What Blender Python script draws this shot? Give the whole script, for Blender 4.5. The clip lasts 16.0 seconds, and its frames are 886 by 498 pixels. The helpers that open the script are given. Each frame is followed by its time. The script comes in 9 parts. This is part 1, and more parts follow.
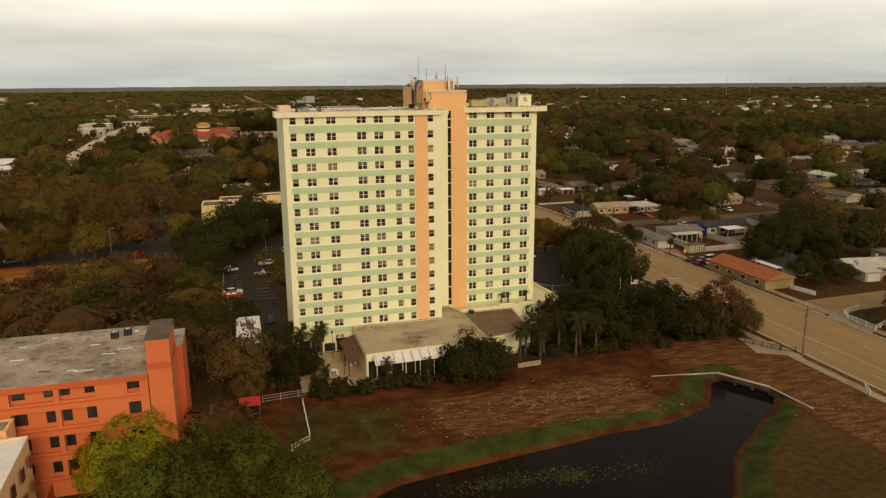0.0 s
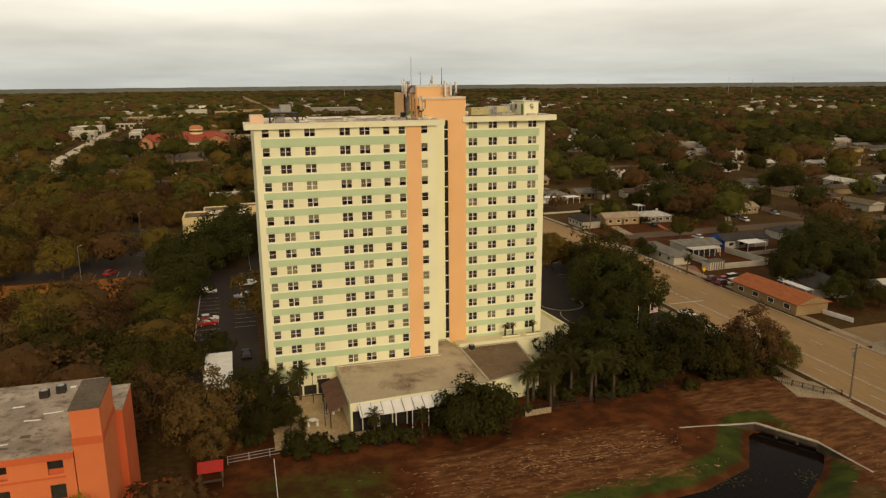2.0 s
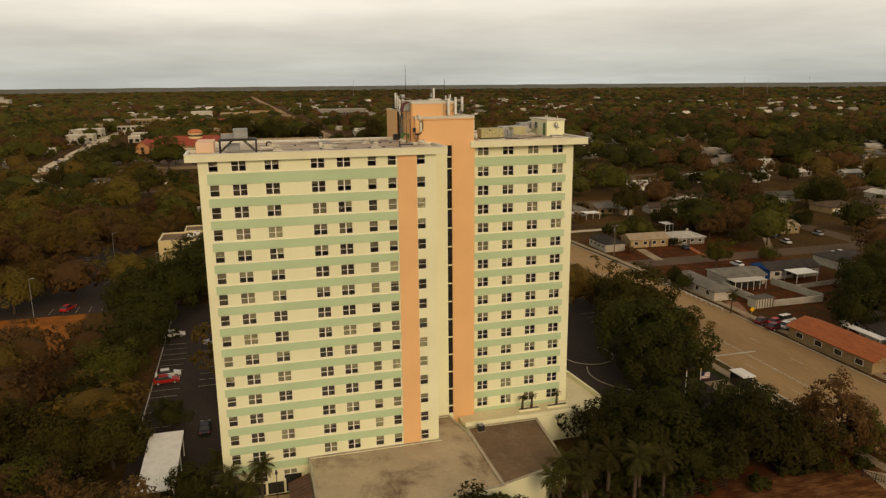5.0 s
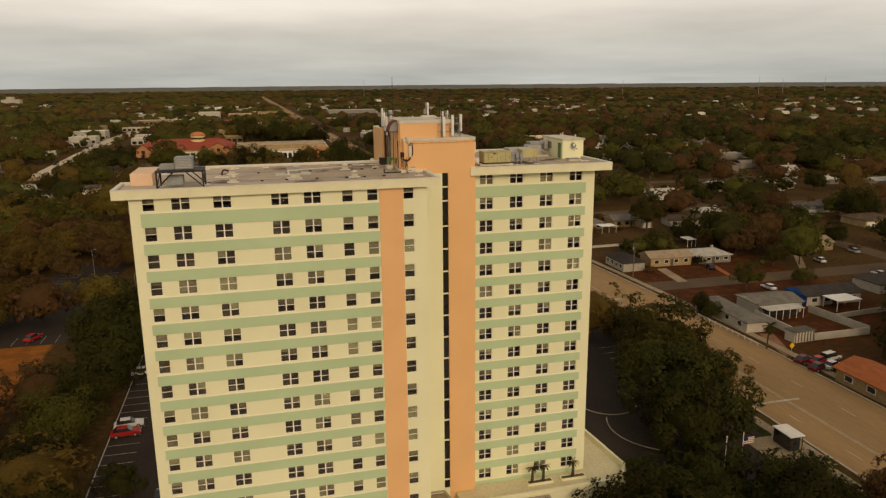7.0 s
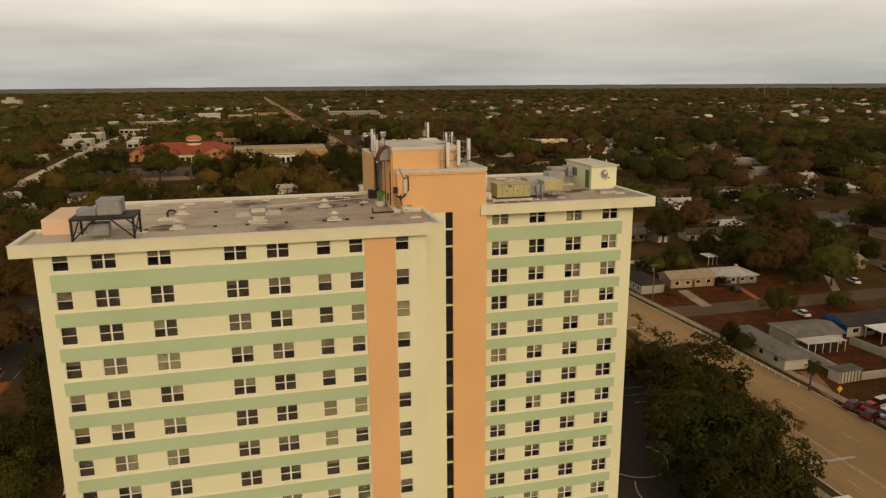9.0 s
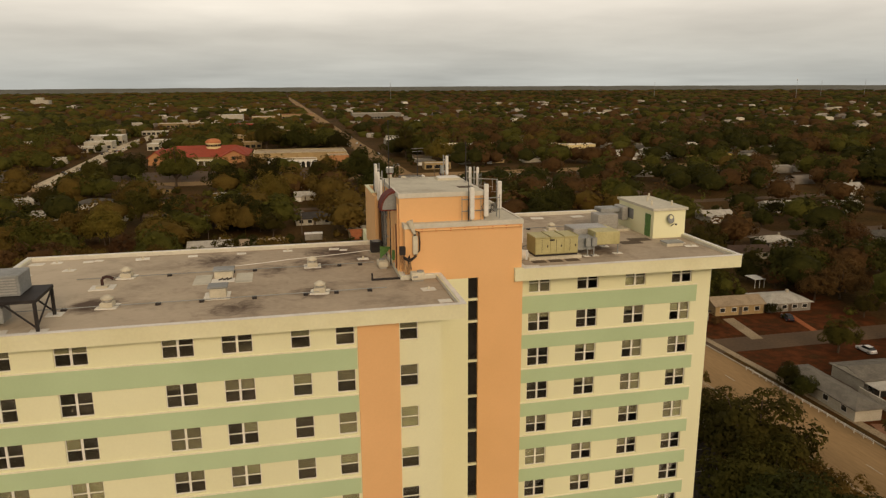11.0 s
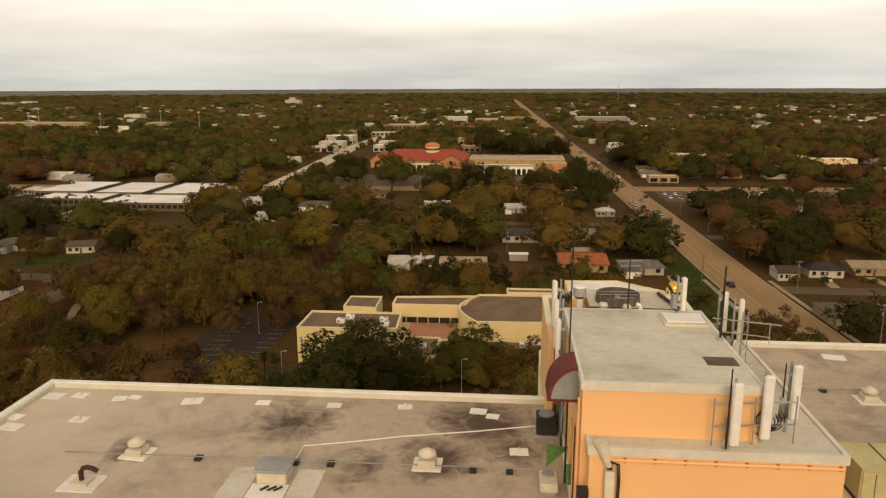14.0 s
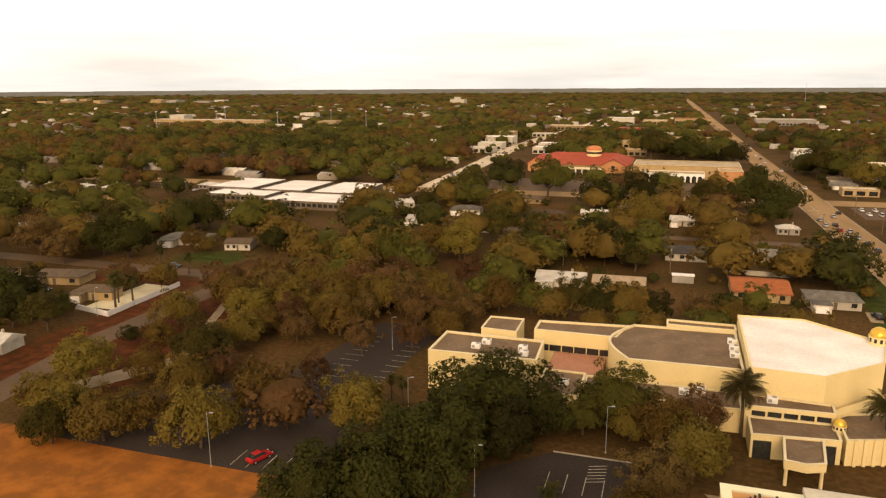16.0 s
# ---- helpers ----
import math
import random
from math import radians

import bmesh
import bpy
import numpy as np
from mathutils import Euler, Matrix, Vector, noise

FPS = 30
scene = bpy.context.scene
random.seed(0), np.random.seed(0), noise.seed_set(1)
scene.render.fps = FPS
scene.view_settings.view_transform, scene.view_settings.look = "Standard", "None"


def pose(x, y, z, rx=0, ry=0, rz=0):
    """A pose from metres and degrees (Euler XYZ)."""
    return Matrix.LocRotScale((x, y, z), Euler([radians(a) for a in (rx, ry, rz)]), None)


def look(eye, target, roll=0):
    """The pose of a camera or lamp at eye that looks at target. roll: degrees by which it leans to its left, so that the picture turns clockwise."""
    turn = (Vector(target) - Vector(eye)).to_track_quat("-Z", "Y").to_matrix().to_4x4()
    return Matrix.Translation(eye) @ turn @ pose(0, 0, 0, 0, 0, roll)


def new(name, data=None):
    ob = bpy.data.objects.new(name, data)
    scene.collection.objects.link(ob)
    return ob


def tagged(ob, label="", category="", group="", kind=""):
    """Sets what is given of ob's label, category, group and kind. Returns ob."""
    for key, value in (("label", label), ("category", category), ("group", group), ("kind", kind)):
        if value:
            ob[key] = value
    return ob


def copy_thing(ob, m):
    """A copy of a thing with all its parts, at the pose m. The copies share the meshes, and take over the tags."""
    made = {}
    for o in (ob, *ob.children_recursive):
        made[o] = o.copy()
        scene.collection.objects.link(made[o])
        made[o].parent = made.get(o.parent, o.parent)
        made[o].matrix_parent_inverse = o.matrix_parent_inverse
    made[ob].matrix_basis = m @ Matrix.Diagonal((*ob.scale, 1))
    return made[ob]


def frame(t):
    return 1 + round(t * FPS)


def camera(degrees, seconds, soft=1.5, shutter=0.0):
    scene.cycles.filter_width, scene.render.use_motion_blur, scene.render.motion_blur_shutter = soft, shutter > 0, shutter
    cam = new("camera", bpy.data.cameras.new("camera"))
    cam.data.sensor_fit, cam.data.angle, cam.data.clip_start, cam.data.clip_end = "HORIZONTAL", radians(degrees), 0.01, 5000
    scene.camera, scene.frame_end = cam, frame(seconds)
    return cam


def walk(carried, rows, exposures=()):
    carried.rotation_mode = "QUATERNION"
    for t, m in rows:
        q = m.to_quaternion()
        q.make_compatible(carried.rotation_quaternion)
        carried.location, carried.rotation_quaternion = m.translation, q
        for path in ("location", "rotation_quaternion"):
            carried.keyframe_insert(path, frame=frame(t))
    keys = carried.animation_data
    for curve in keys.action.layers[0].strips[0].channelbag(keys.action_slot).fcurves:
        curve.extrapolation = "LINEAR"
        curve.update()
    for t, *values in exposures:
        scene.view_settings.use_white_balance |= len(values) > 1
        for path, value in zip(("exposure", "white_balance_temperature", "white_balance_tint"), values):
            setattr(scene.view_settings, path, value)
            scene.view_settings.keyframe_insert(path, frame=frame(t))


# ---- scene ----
cam = camera(63.1, 16.0, soft=1.3)
PATH = [
    (0, (-38.802, -130.195, 50.068), (-38.262, -128.323, 49.616), -0.4),
    (0.5, (-37.4, -126.166, 50.268), (-36.859, -124.294, 49.817), -0.4),
    (1, (-35.985, -122.037, 50.51), (-35.444, -120.165, 50.059), -0.5),
    (1.5, (-34.613, -117.892, 50.762), (-34.071, -116.02, 50.311), -0.5),
    (2, (-33.252, -113.661, 50.985), (-32.713, -111.789, 50.533), -0.5),
    (2.5, (-31.939, -109.327, 51.236), (-31.401, -107.455, 50.784), -0.4),
    (3, (-30.708, -104.944, 51.548), (-30.171, -103.071, 51.096), -0.5),
    (3.5, (-29.409, -100.583, 51.833), (-28.874, -98.709, 51.381), -0.5),
    (4, (-28.056, -96.347, 52.117), (-27.525, -94.472, 51.665), -0.5),
    (6.5, (-19.529, -75.734, 54.393), (-19.044, -73.848, 53.939), -0.5),
    (7, (-18.166, -71.489, 54.649), (-17.683, -69.602, 54.195), -0.5),
    (7.5, (-16.971, -67.24, 54.951), (-16.487, -65.353, 54.498), -0.4),
    (8, (-15.922, -63.061, 55.283), (-15.436, -61.175, 54.831), -0.4),
    (8.5, (-14.957, -58.994, 55.602), (-14.476, -57.106, 55.15), -0.4),
    (10.8, (-10.323, -40.864, 57.59), (-9.893, -38.964, 57.134), -0.3),
    (11, (-9.906, -39.257, 57.657), (-9.492, -37.353, 57.206), -0.3),
    (11.5, (-8.941, -35.224, 58.061), (-8.585, -33.308, 57.612), -0.3),
    (12, (-8.014, -31.175, 58.532), (-7.749, -29.244, 58.084), -0.2),
    (12.5, (-7.148, -27.126, 58.991), (-6.976, -25.184, 58.543), -0.2),
    (13, (-6.351, -23.109, 59.447), (-6.283, -21.16, 59.001), -0.2),
    (13.5, (-5.692, -19.076, 59.834), (-5.751, -17.127, 59.387), -0.3),
    (14, (-5.281, -15.067, 60.192), (-5.456, -13.125, 59.746), -0.2),
    (14.5, (-4.993, -10.98, 60.581), (-5.282, -9.053, 60.134), -0.2),
    (15, (-4.984, -6.844, 60.751), (-5.382, -4.936, 60.304), -0.2),
    (15.2, (-5.027, -5.209, 60.785), (-5.466, -3.31, 60.338), -0.3),
    (15.5, (-5.071, -2.778, 60.822), (-5.569, -0.893, 60.375), -0.2),
    (16, (-5.197, 1.245, 60.906), (-5.798, 3.1, 60.46), -0.3),
]
walk(cam, [(t, look(eye, target, roll)) for t, eye, target, roll in PATH], exposures=[(0, 0.24, 7600, 22), (3.5, 0.15, 7600, 22), (7.5, -0.06, 7600, 25), (12, 0.0, 7600, 24), (13.5, 0.28, 7650, 25), (14.5, 0.54, 7800, 27), (16, 0.96, 8150, 31)])

# ---- world, sun, exposure ----
SUN_EL, SUN_AZ = 26.0, 177.0      # degrees; azimuth clockwise from +y
world = bpy.data.worlds.new("overcast_sky")
scene.world = world
world.use_nodes = True
wn, wl = world.node_tree.nodes, world.node_tree.links
wn.clear()
w_out = wn.new("ShaderNodeOutputWorld")
w_bg = wn.new("ShaderNodeBackground")
w_bg.inputs["Strength"].default_value = 0.1
w_sky = wn.new("ShaderNodeTexSky")
w_sky.sky_type = "NISHITA"
w_sky.sun_disc = False
w_sky.sun_elevation = radians(SUN_EL)
w_sky.sun_rotation = radians(SUN_AZ)
w_sky.dust_density = 2.0
w_co = wn.new("ShaderNodeTexCoord")
w_sep = wn.new("ShaderNodeSeparateXYZ")
wl.new(w_co.outputs["Generated"], w_sep.inputs[0])
w_add = wn.new("ShaderNodeMath")
w_add.operation = "ADD"
w_add.inputs[1].default_value = 0.10
w_abs = wn.new("ShaderNodeMath")
w_abs.operation = "ABSOLUTE"
wl.new(w_sep.outputs["Z"], w_abs.inputs[0])
wl.new(w_abs.outputs[0], w_add.inputs[0])
w_div = []
for axis in ("X", "Y"):
    d = wn.new("ShaderNodeMath")
    d.operation = "DIVIDE"
    wl.new(w_sep.outputs[axis], d.inputs[0])
    wl.new(w_add.outputs[0], d.inputs[1])
    w_div.append(d)
w_com = wn.new("ShaderNodeCombineXYZ")
wl.new(w_div[0].outputs[0], w_com.inputs[0])
wl.new(w_div[1].outputs[0], w_com.inputs[1])
w_noise = wn.new("ShaderNodeTexNoise")
w_noise.inputs["Scale"].default_value = 0.35
w_noise.inputs["Detail"].default_value = 7.0
w_noise.inputs["Roughness"].default_value = 0.52
wl.new(w_com.outputs[0], w_noise.inputs["Vector"])
w_ramp = wn.new("ShaderNodeValToRGB")
w_ramp.color_ramp.elements[0].position = 0.3
w_ramp.color_ramp.elements[0].color = (4.9, 5.3, 5.15, 1)
w_ramp.color_ramp.elements[1].position = 0.68
w_ramp.color_ramp.elements[1].color = (7.3, 7.85, 7.55, 1)
wl.new(w_noise.outputs["Fac"], w_ramp.inputs[0])
# the cloud deck is greyer in the haze at the horizon, brightest low in the sky and thicker overhead
w_up = wn.new("ShaderNodeValToRGB")
w_up.color_ramp.elements[0].color = (0.71, 0.80, 0.82, 1)
w_up.color_ramp.elements[1].position = 0.6
w_up.color_ramp.elements[1].color = (0.66, 0.65, 0.63, 1)
for pos, val in ((0.03, (0.79, 0.86, 0.86)), (0.06, (0.94, 0.98, 0.95)), (0.095, (1.31, 1.32, 1.25)), (0.15, (1.24, 1.21, 1.16)), (0.24, (1.06, 1.04, 1.01))):
    w_up.color_ramp.elements.new(pos).color = (*val, 1)
wl.new(w_abs.outputs[0], w_up.inputs["Fac"])
w_mul = wn.new("ShaderNodeMix")
w_mul.data_type = "RGBA"
w_mul.blend_type = "MULTIPLY"
w_mul.inputs["Factor"].default_value = 1.0
wl.new(w_ramp.outputs["Color"], w_mul.inputs["A"])
wl.new(w_up.outputs[0], w_mul.inputs["B"])
w_mix = wn.new("ShaderNodeMix")
w_mix.data_type = "RGBA"
w_mix.inputs["Factor"].default_value = 0.93
wl.new(w_sky.outputs["Color"], w_mix.inputs["A"])
wl.new(w_mul.outputs["Result"], w_mix.inputs["B"])
wl.new(w_mix.outputs["Result"], w_bg.inputs["Color"])
wl.new(w_bg.outputs[0], w_out.inputs["Surface"])

sun = new("sun", bpy.data.lights.new("sun", "SUN"))
sun.data.energy = 1.3
sun.data.angle = radians(24)
sun.data.color = (1.0, 0.86, 0.62)
_a, _e = radians(SUN_AZ), radians(SUN_EL)
sun.matrix_world = look((0, 0, 300), (-math.sin(_a) * math.cos(_e) * 100, -math.cos(_a) * math.cos(_e) * 100, 300 - math.sin(_e) * 100))


# ---- materials ----
def mat(name, c1, c2=None, rough=0.85, scale=0.3, fine=6.0, bump=0.25, metal=0.0, rand=0.0, island=0.0, fine_amt=0.25, stretch=(1, 1, 1), spec=0.18):
    """A surface of two colours mixed by a broad noise, with a fine grain, relief, and tint by object or by piece."""
    c2 = c2 or tuple(v * 0.8 for v in c1)
    m = bpy.data.materials.new(name)
    m.use_nodes = True
    n, l = m.node_tree.nodes, m.node_tree.links
    b = n["Principled BSDF"]
    b.inputs["Roughness"].default_value = rough
    b.inputs["Metallic"].default_value = metal
    b.inputs["Specular IOR Level"].default_value = spec
    co = n.new("ShaderNodeTexCoord")
    mp = n.new("ShaderNodeMapping")
    mp.inputs["Scale"].default_value = stretch
    l.new(co.outputs["Object"], mp.inputs["Vector"])
    big = n.new("ShaderNodeTexNoise")
    big.inputs["Scale"].default_value = scale
    big.inputs["Detail"].default_value = 5
    l.new(mp.outputs[0], big.inputs["Vector"])
    ramp = n.new("ShaderNodeValToRGB")
    ramp.color_ramp.elements[0].position, ramp.color_ramp.elements[1].position = 0.35, 0.65
    ramp.color_ramp.elements[0].color, ramp.color_ramp.elements[1].color = (*c1, 1), (*c2, 1)
    l.new(big.outputs["Fac"], ramp.inputs[0])
    small = n.new("ShaderNodeTexNoise")
    small.inputs["Scale"].default_value = fine
    small.inputs["Detail"].default_value = 3
    l.new(mp.outputs[0], small.inputs["Vector"])
    hsv = n.new("ShaderNodeHueSaturation")
    val = n.new("ShaderNodeMapRange")
    val.inputs["From Min"].default_value, val.inputs["From Max"].default_value = 0.3, 0.7
    val.inputs["To Min"].default_value, val.inputs["To Max"].default_value = 1 - fine_amt, 1 + fine_amt
    l.new(small.outputs["Fac"], val.inputs["Value"])
    last = val.outputs[0]
    for amount, node, socket in ((rand, "ShaderNodeObjectInfo", "Random"), (island, "ShaderNodeNewGeometry", "Random Per Island")):
        if amount:
            src = n.new(node)
            mr = n.new("ShaderNodeMapRange")
            mr.inputs["To Min"].default_value, mr.inputs["To Max"].default_value = 1 - amount, 1 + amount
            l.new(src.outputs[socket], mr.inputs["Value"])
            mm = n.new("ShaderNodeMath")
            mm.operation = "MULTIPLY"
            l.new(last, mm.inputs[0])
            l.new(mr.outputs[0], mm.inputs[1])
            last = mm.outputs[0]
            if amount > 0.25:
                hr = n.new("ShaderNodeMapRange")
                hr.inputs["To Min"].default_value, hr.inputs["To Max"].default_value = 0.482, 0.518
                l.new(src.outputs[socket], hr.inputs["Value"])
                l.new(hr.outputs[0], hsv.inputs["Hue"])
    l.new(last, hsv.inputs["Value"])
    l.new(ramp.outputs["Color"], hsv.inputs["Color"])
    l.new(hsv.outputs["Color"], b.inputs["Base Color"])
    if bump:
        bp = n.new("ShaderNodeBump")
        bp.inputs["Strength"].default_value = bump
        bp.inputs["Distance"].default_value = 0.02
        l.new(small.outputs["Fac"], bp.inputs["Height"])
        l.new(bp.outputs[0], b.inputs["Normal"])
    return m


def glass_mat(name, tint, rough=0.06):
    m = bpy.data.materials.new(name)
    m.use_nodes = True
    b = m.node_tree.nodes["Principled BSDF"]
    b.inputs["Base Color"].default_value = (*tint, 1)
    b.inputs["Roughness"].default_value = rough
    b.inputs["Transmission Weight"].default_value = 1.0
    b.inputs["IOR"].default_value = 1.1
    return m


CREAM = mat("cream_stucco", (0.826, 0.815, 0.525), (0.766, 0.754, 0.478), scale=0.12, fine=9, bump=0.03, fine_amt=0.015)
CREAM_FASCIA = mat("cream_fascia_paint", (0.79, 0.765, 0.50), (0.73, 0.70, 0.44), scale=0.4, fine=5, bump=0.03, fine_amt=0.03, rough=0.6)
GREEN = mat("mint_green_stucco", (0.488, 0.628, 0.371), (0.441, 0.572, 0.331), scale=0.15, fine=9, bump=0.03, fine_amt=0.015)
PEACH = mat("peach_stucco", (0.85, 0.495, 0.225), (0.79, 0.46, 0.205), scale=0.15, fine=9, bump=0.03, fine_amt=0.015)
WHITE = mat("white_paint", (0.78, 0.76, 0.68), (0.68, 0.66, 0.58), scale=0.8, fine=7, bump=0.1, fine_amt=0.06, rough=0.5)
LEDGE = mat("pale_ledge_paint", (0.84, 0.81, 0.60), (0.78, 0.75, 0.54), scale=0.4, fine=6, bump=0.0, fine_amt=0.06)
FRAME_W = mat("window_frame_white", (0.84, 0.82, 0.72), (0.78, 0.76, 0.66), rough=0.4, scale=1.0, fine=9, bump=0.0, fine_amt=0.04)
GLASS = glass_mat("window_glass", (0.80, 0.82, 0.78))
DARK_GLASS = mat("dark_glazing", (0.02, 0.02, 0.018), (0.03, 0.03, 0.026), rough=0.08, scale=0.4, fine=2, bump=0.0, rand=0.3, spec=0.6)
# room surfaces coloured dark in place of unlit depth
ROOM = mat("unlit_room_tone", (0.10, 0.085, 0.06), (0.06, 0.05, 0.036), scale=0.5, fine=4, bump=0.0)
BLIND = mat("slatted_blind", (0.23, 0.22, 0.13), (0.16, 0.145, 0.09), scale=0.3, fine=14, bump=0.3, rand=0.35, stretch=(0.2, 0.2, 3))
STEEL = mat("galvanised_steel", (0.46, 0.45, 0.41), (0.36, 0.35, 0.31), rough=0.5, metal=0.4, scale=0.8, fine=8, fine_amt=0.15)
STEEL_P = mat("grey_painted_metal", (0.30, 0.31, 0.29), (0.22, 0.23, 0.21), rough=0.55, scale=0.8, fine=8, fine_amt=0.12, rand=0.15)
OLIVE = mat("olive_beige_cabinet", (0.50, 0.455, 0.225), (0.43, 0.385, 0.18), rough=0.55, scale=0.7, fine=6, fine_amt=0.08)
BLACK = mat("black_metal", (0.025, 0.022, 0.02), (0.04, 0.034, 0.03), rough=0.6, scale=1, fine=9)
RUST = mat("rusty_maroon_metal", (0.16, 0.035, 0.025), (0.11, 0.03, 0.02), rough=0.7, scale=1.2, fine=9)
GREEN_DOOR = mat("green_door_paint", (0.10, 0.22, 0.06), (0.08, 0.18, 0.05), rough=0.5)
PALE_COPING = mat("pale_grey_metal_edge", (0.66, 0.63, 0.52), (0.58, 0.55, 0.44), scale=0.6, fine=5, bump=0.0, fine_amt=0.05, rough=0.55)
PATCH = mat("white_roof_mastic", (0.80, 0.77, 0.66), (0.72, 0.69, 0.59), scale=2, fine=8, rand=0.1, fine_amt=0.07, bump=0.1)
CONCRETE = mat("concrete", (0.42, 0.37, 0.27), (0.34, 0.29, 0.21), scale=0.35, fine=5, bump=0.3, rand=0.1)
PAVE = mat("pale_concrete_paving", (0.34, 0.26, 0.155), (0.26, 0.195, 0.115), scale=0.2, fine=3, bump=0.2)
TERRACE = mat("cream_terrace_deck", (0.70, 0.62, 0.39), (0.60, 0.52, 0.32), scale=0.2, fine=3, bump=0.1, fine_amt=0.08)
ASPHALT = mat("dark_asphalt", (0.038, 0.029, 0.023), (0.052, 0.040, 0.031), scale=0.07, fine=2.5, bump=0.2, fine_amt=0.2, spec=0.06)
ROADTOP = mat("worn_road_asphalt", (0.335, 0.212, 0.098), (0.245, 0.157, 0.074), scale=0.05, fine=1.2, bump=0.15, fine_amt=0.10, stretch=(2.0, 0.3, 1), spec=0.06)
LINE_W = mat("white_road_paint", (0.48, 0.44, 0.34), (0.34, 0.30, 0.22), scale=1.5, fine=6)
WATER = mat("pond_water", (0.011, 0.006, 0.004), (0.006, 0.004, 0.003), rough=0.10, scale=0.06, fine=1.5, bump=0.05, fine_amt=0.3, spec=0.024)
WATERPLANT = mat("pond_weed", (0.044, 0.044, 0.014), (0.026, 0.028, 0.01), island=0.4, fine=6)
BARK = mat("bark", (0.10, 0.07, 0.045), (0.06, 0.042, 0.028), scale=2, fine=9, bump=0.6, stretch=(3, 3, 0.6))
TERRACOTTA = mat("orange_tile_roof", (0.36, 0.108, 0.035), (0.27, 0.08, 0.027), scale=0.5, fine=5, bump=0.5, stretch=(1, 3, 1))
REDROOF = mat("red_tile_roof", (0.33, 0.055, 0.03), (0.25, 0.045, 0.025), scale=0.2, fine=3, bump=0.3)
ORANGE = mat("orange_stucco", (0.660, 0.181, 0.065), (0.588, 0.152, 0.054), scale=0.15, fine=6, bump=0.04, fine_amt=0.025)
ORANGE_DK = mat("red_orange_trim_stucco", (0.575, 0.120, 0.042), (0.506, 0.102, 0.036), scale=0.15, fine=6, bump=0.04, fine_amt=0.025)
YELLOW_ST = mat("pale_yellow_stucco", (0.72, 0.58, 0.29), (0.65, 0.52, 0.25), scale=0.15, fine=5, bump=0.1, fine_amt=0.06)
GOLD = mat("gold_leaf_dome", (0.75, 0.48, 0.08), (0.65, 0.40, 0.06), rough=0.35, metal=0.5, scale=1, fine=6, fine_amt=0.08)
BROWNROOF = mat("brown_gravel_roof", (0.135, 0.10, 0.065), (0.095, 0.072, 0.048), scale=0.3, fine=3, fine_amt=0.2)
WHITEROOF = mat("white_membrane_roof", (0.80, 0.78, 0.70), (0.66, 0.63, 0.55), scale=0.10, fine=1.5, fine_amt=0.08)


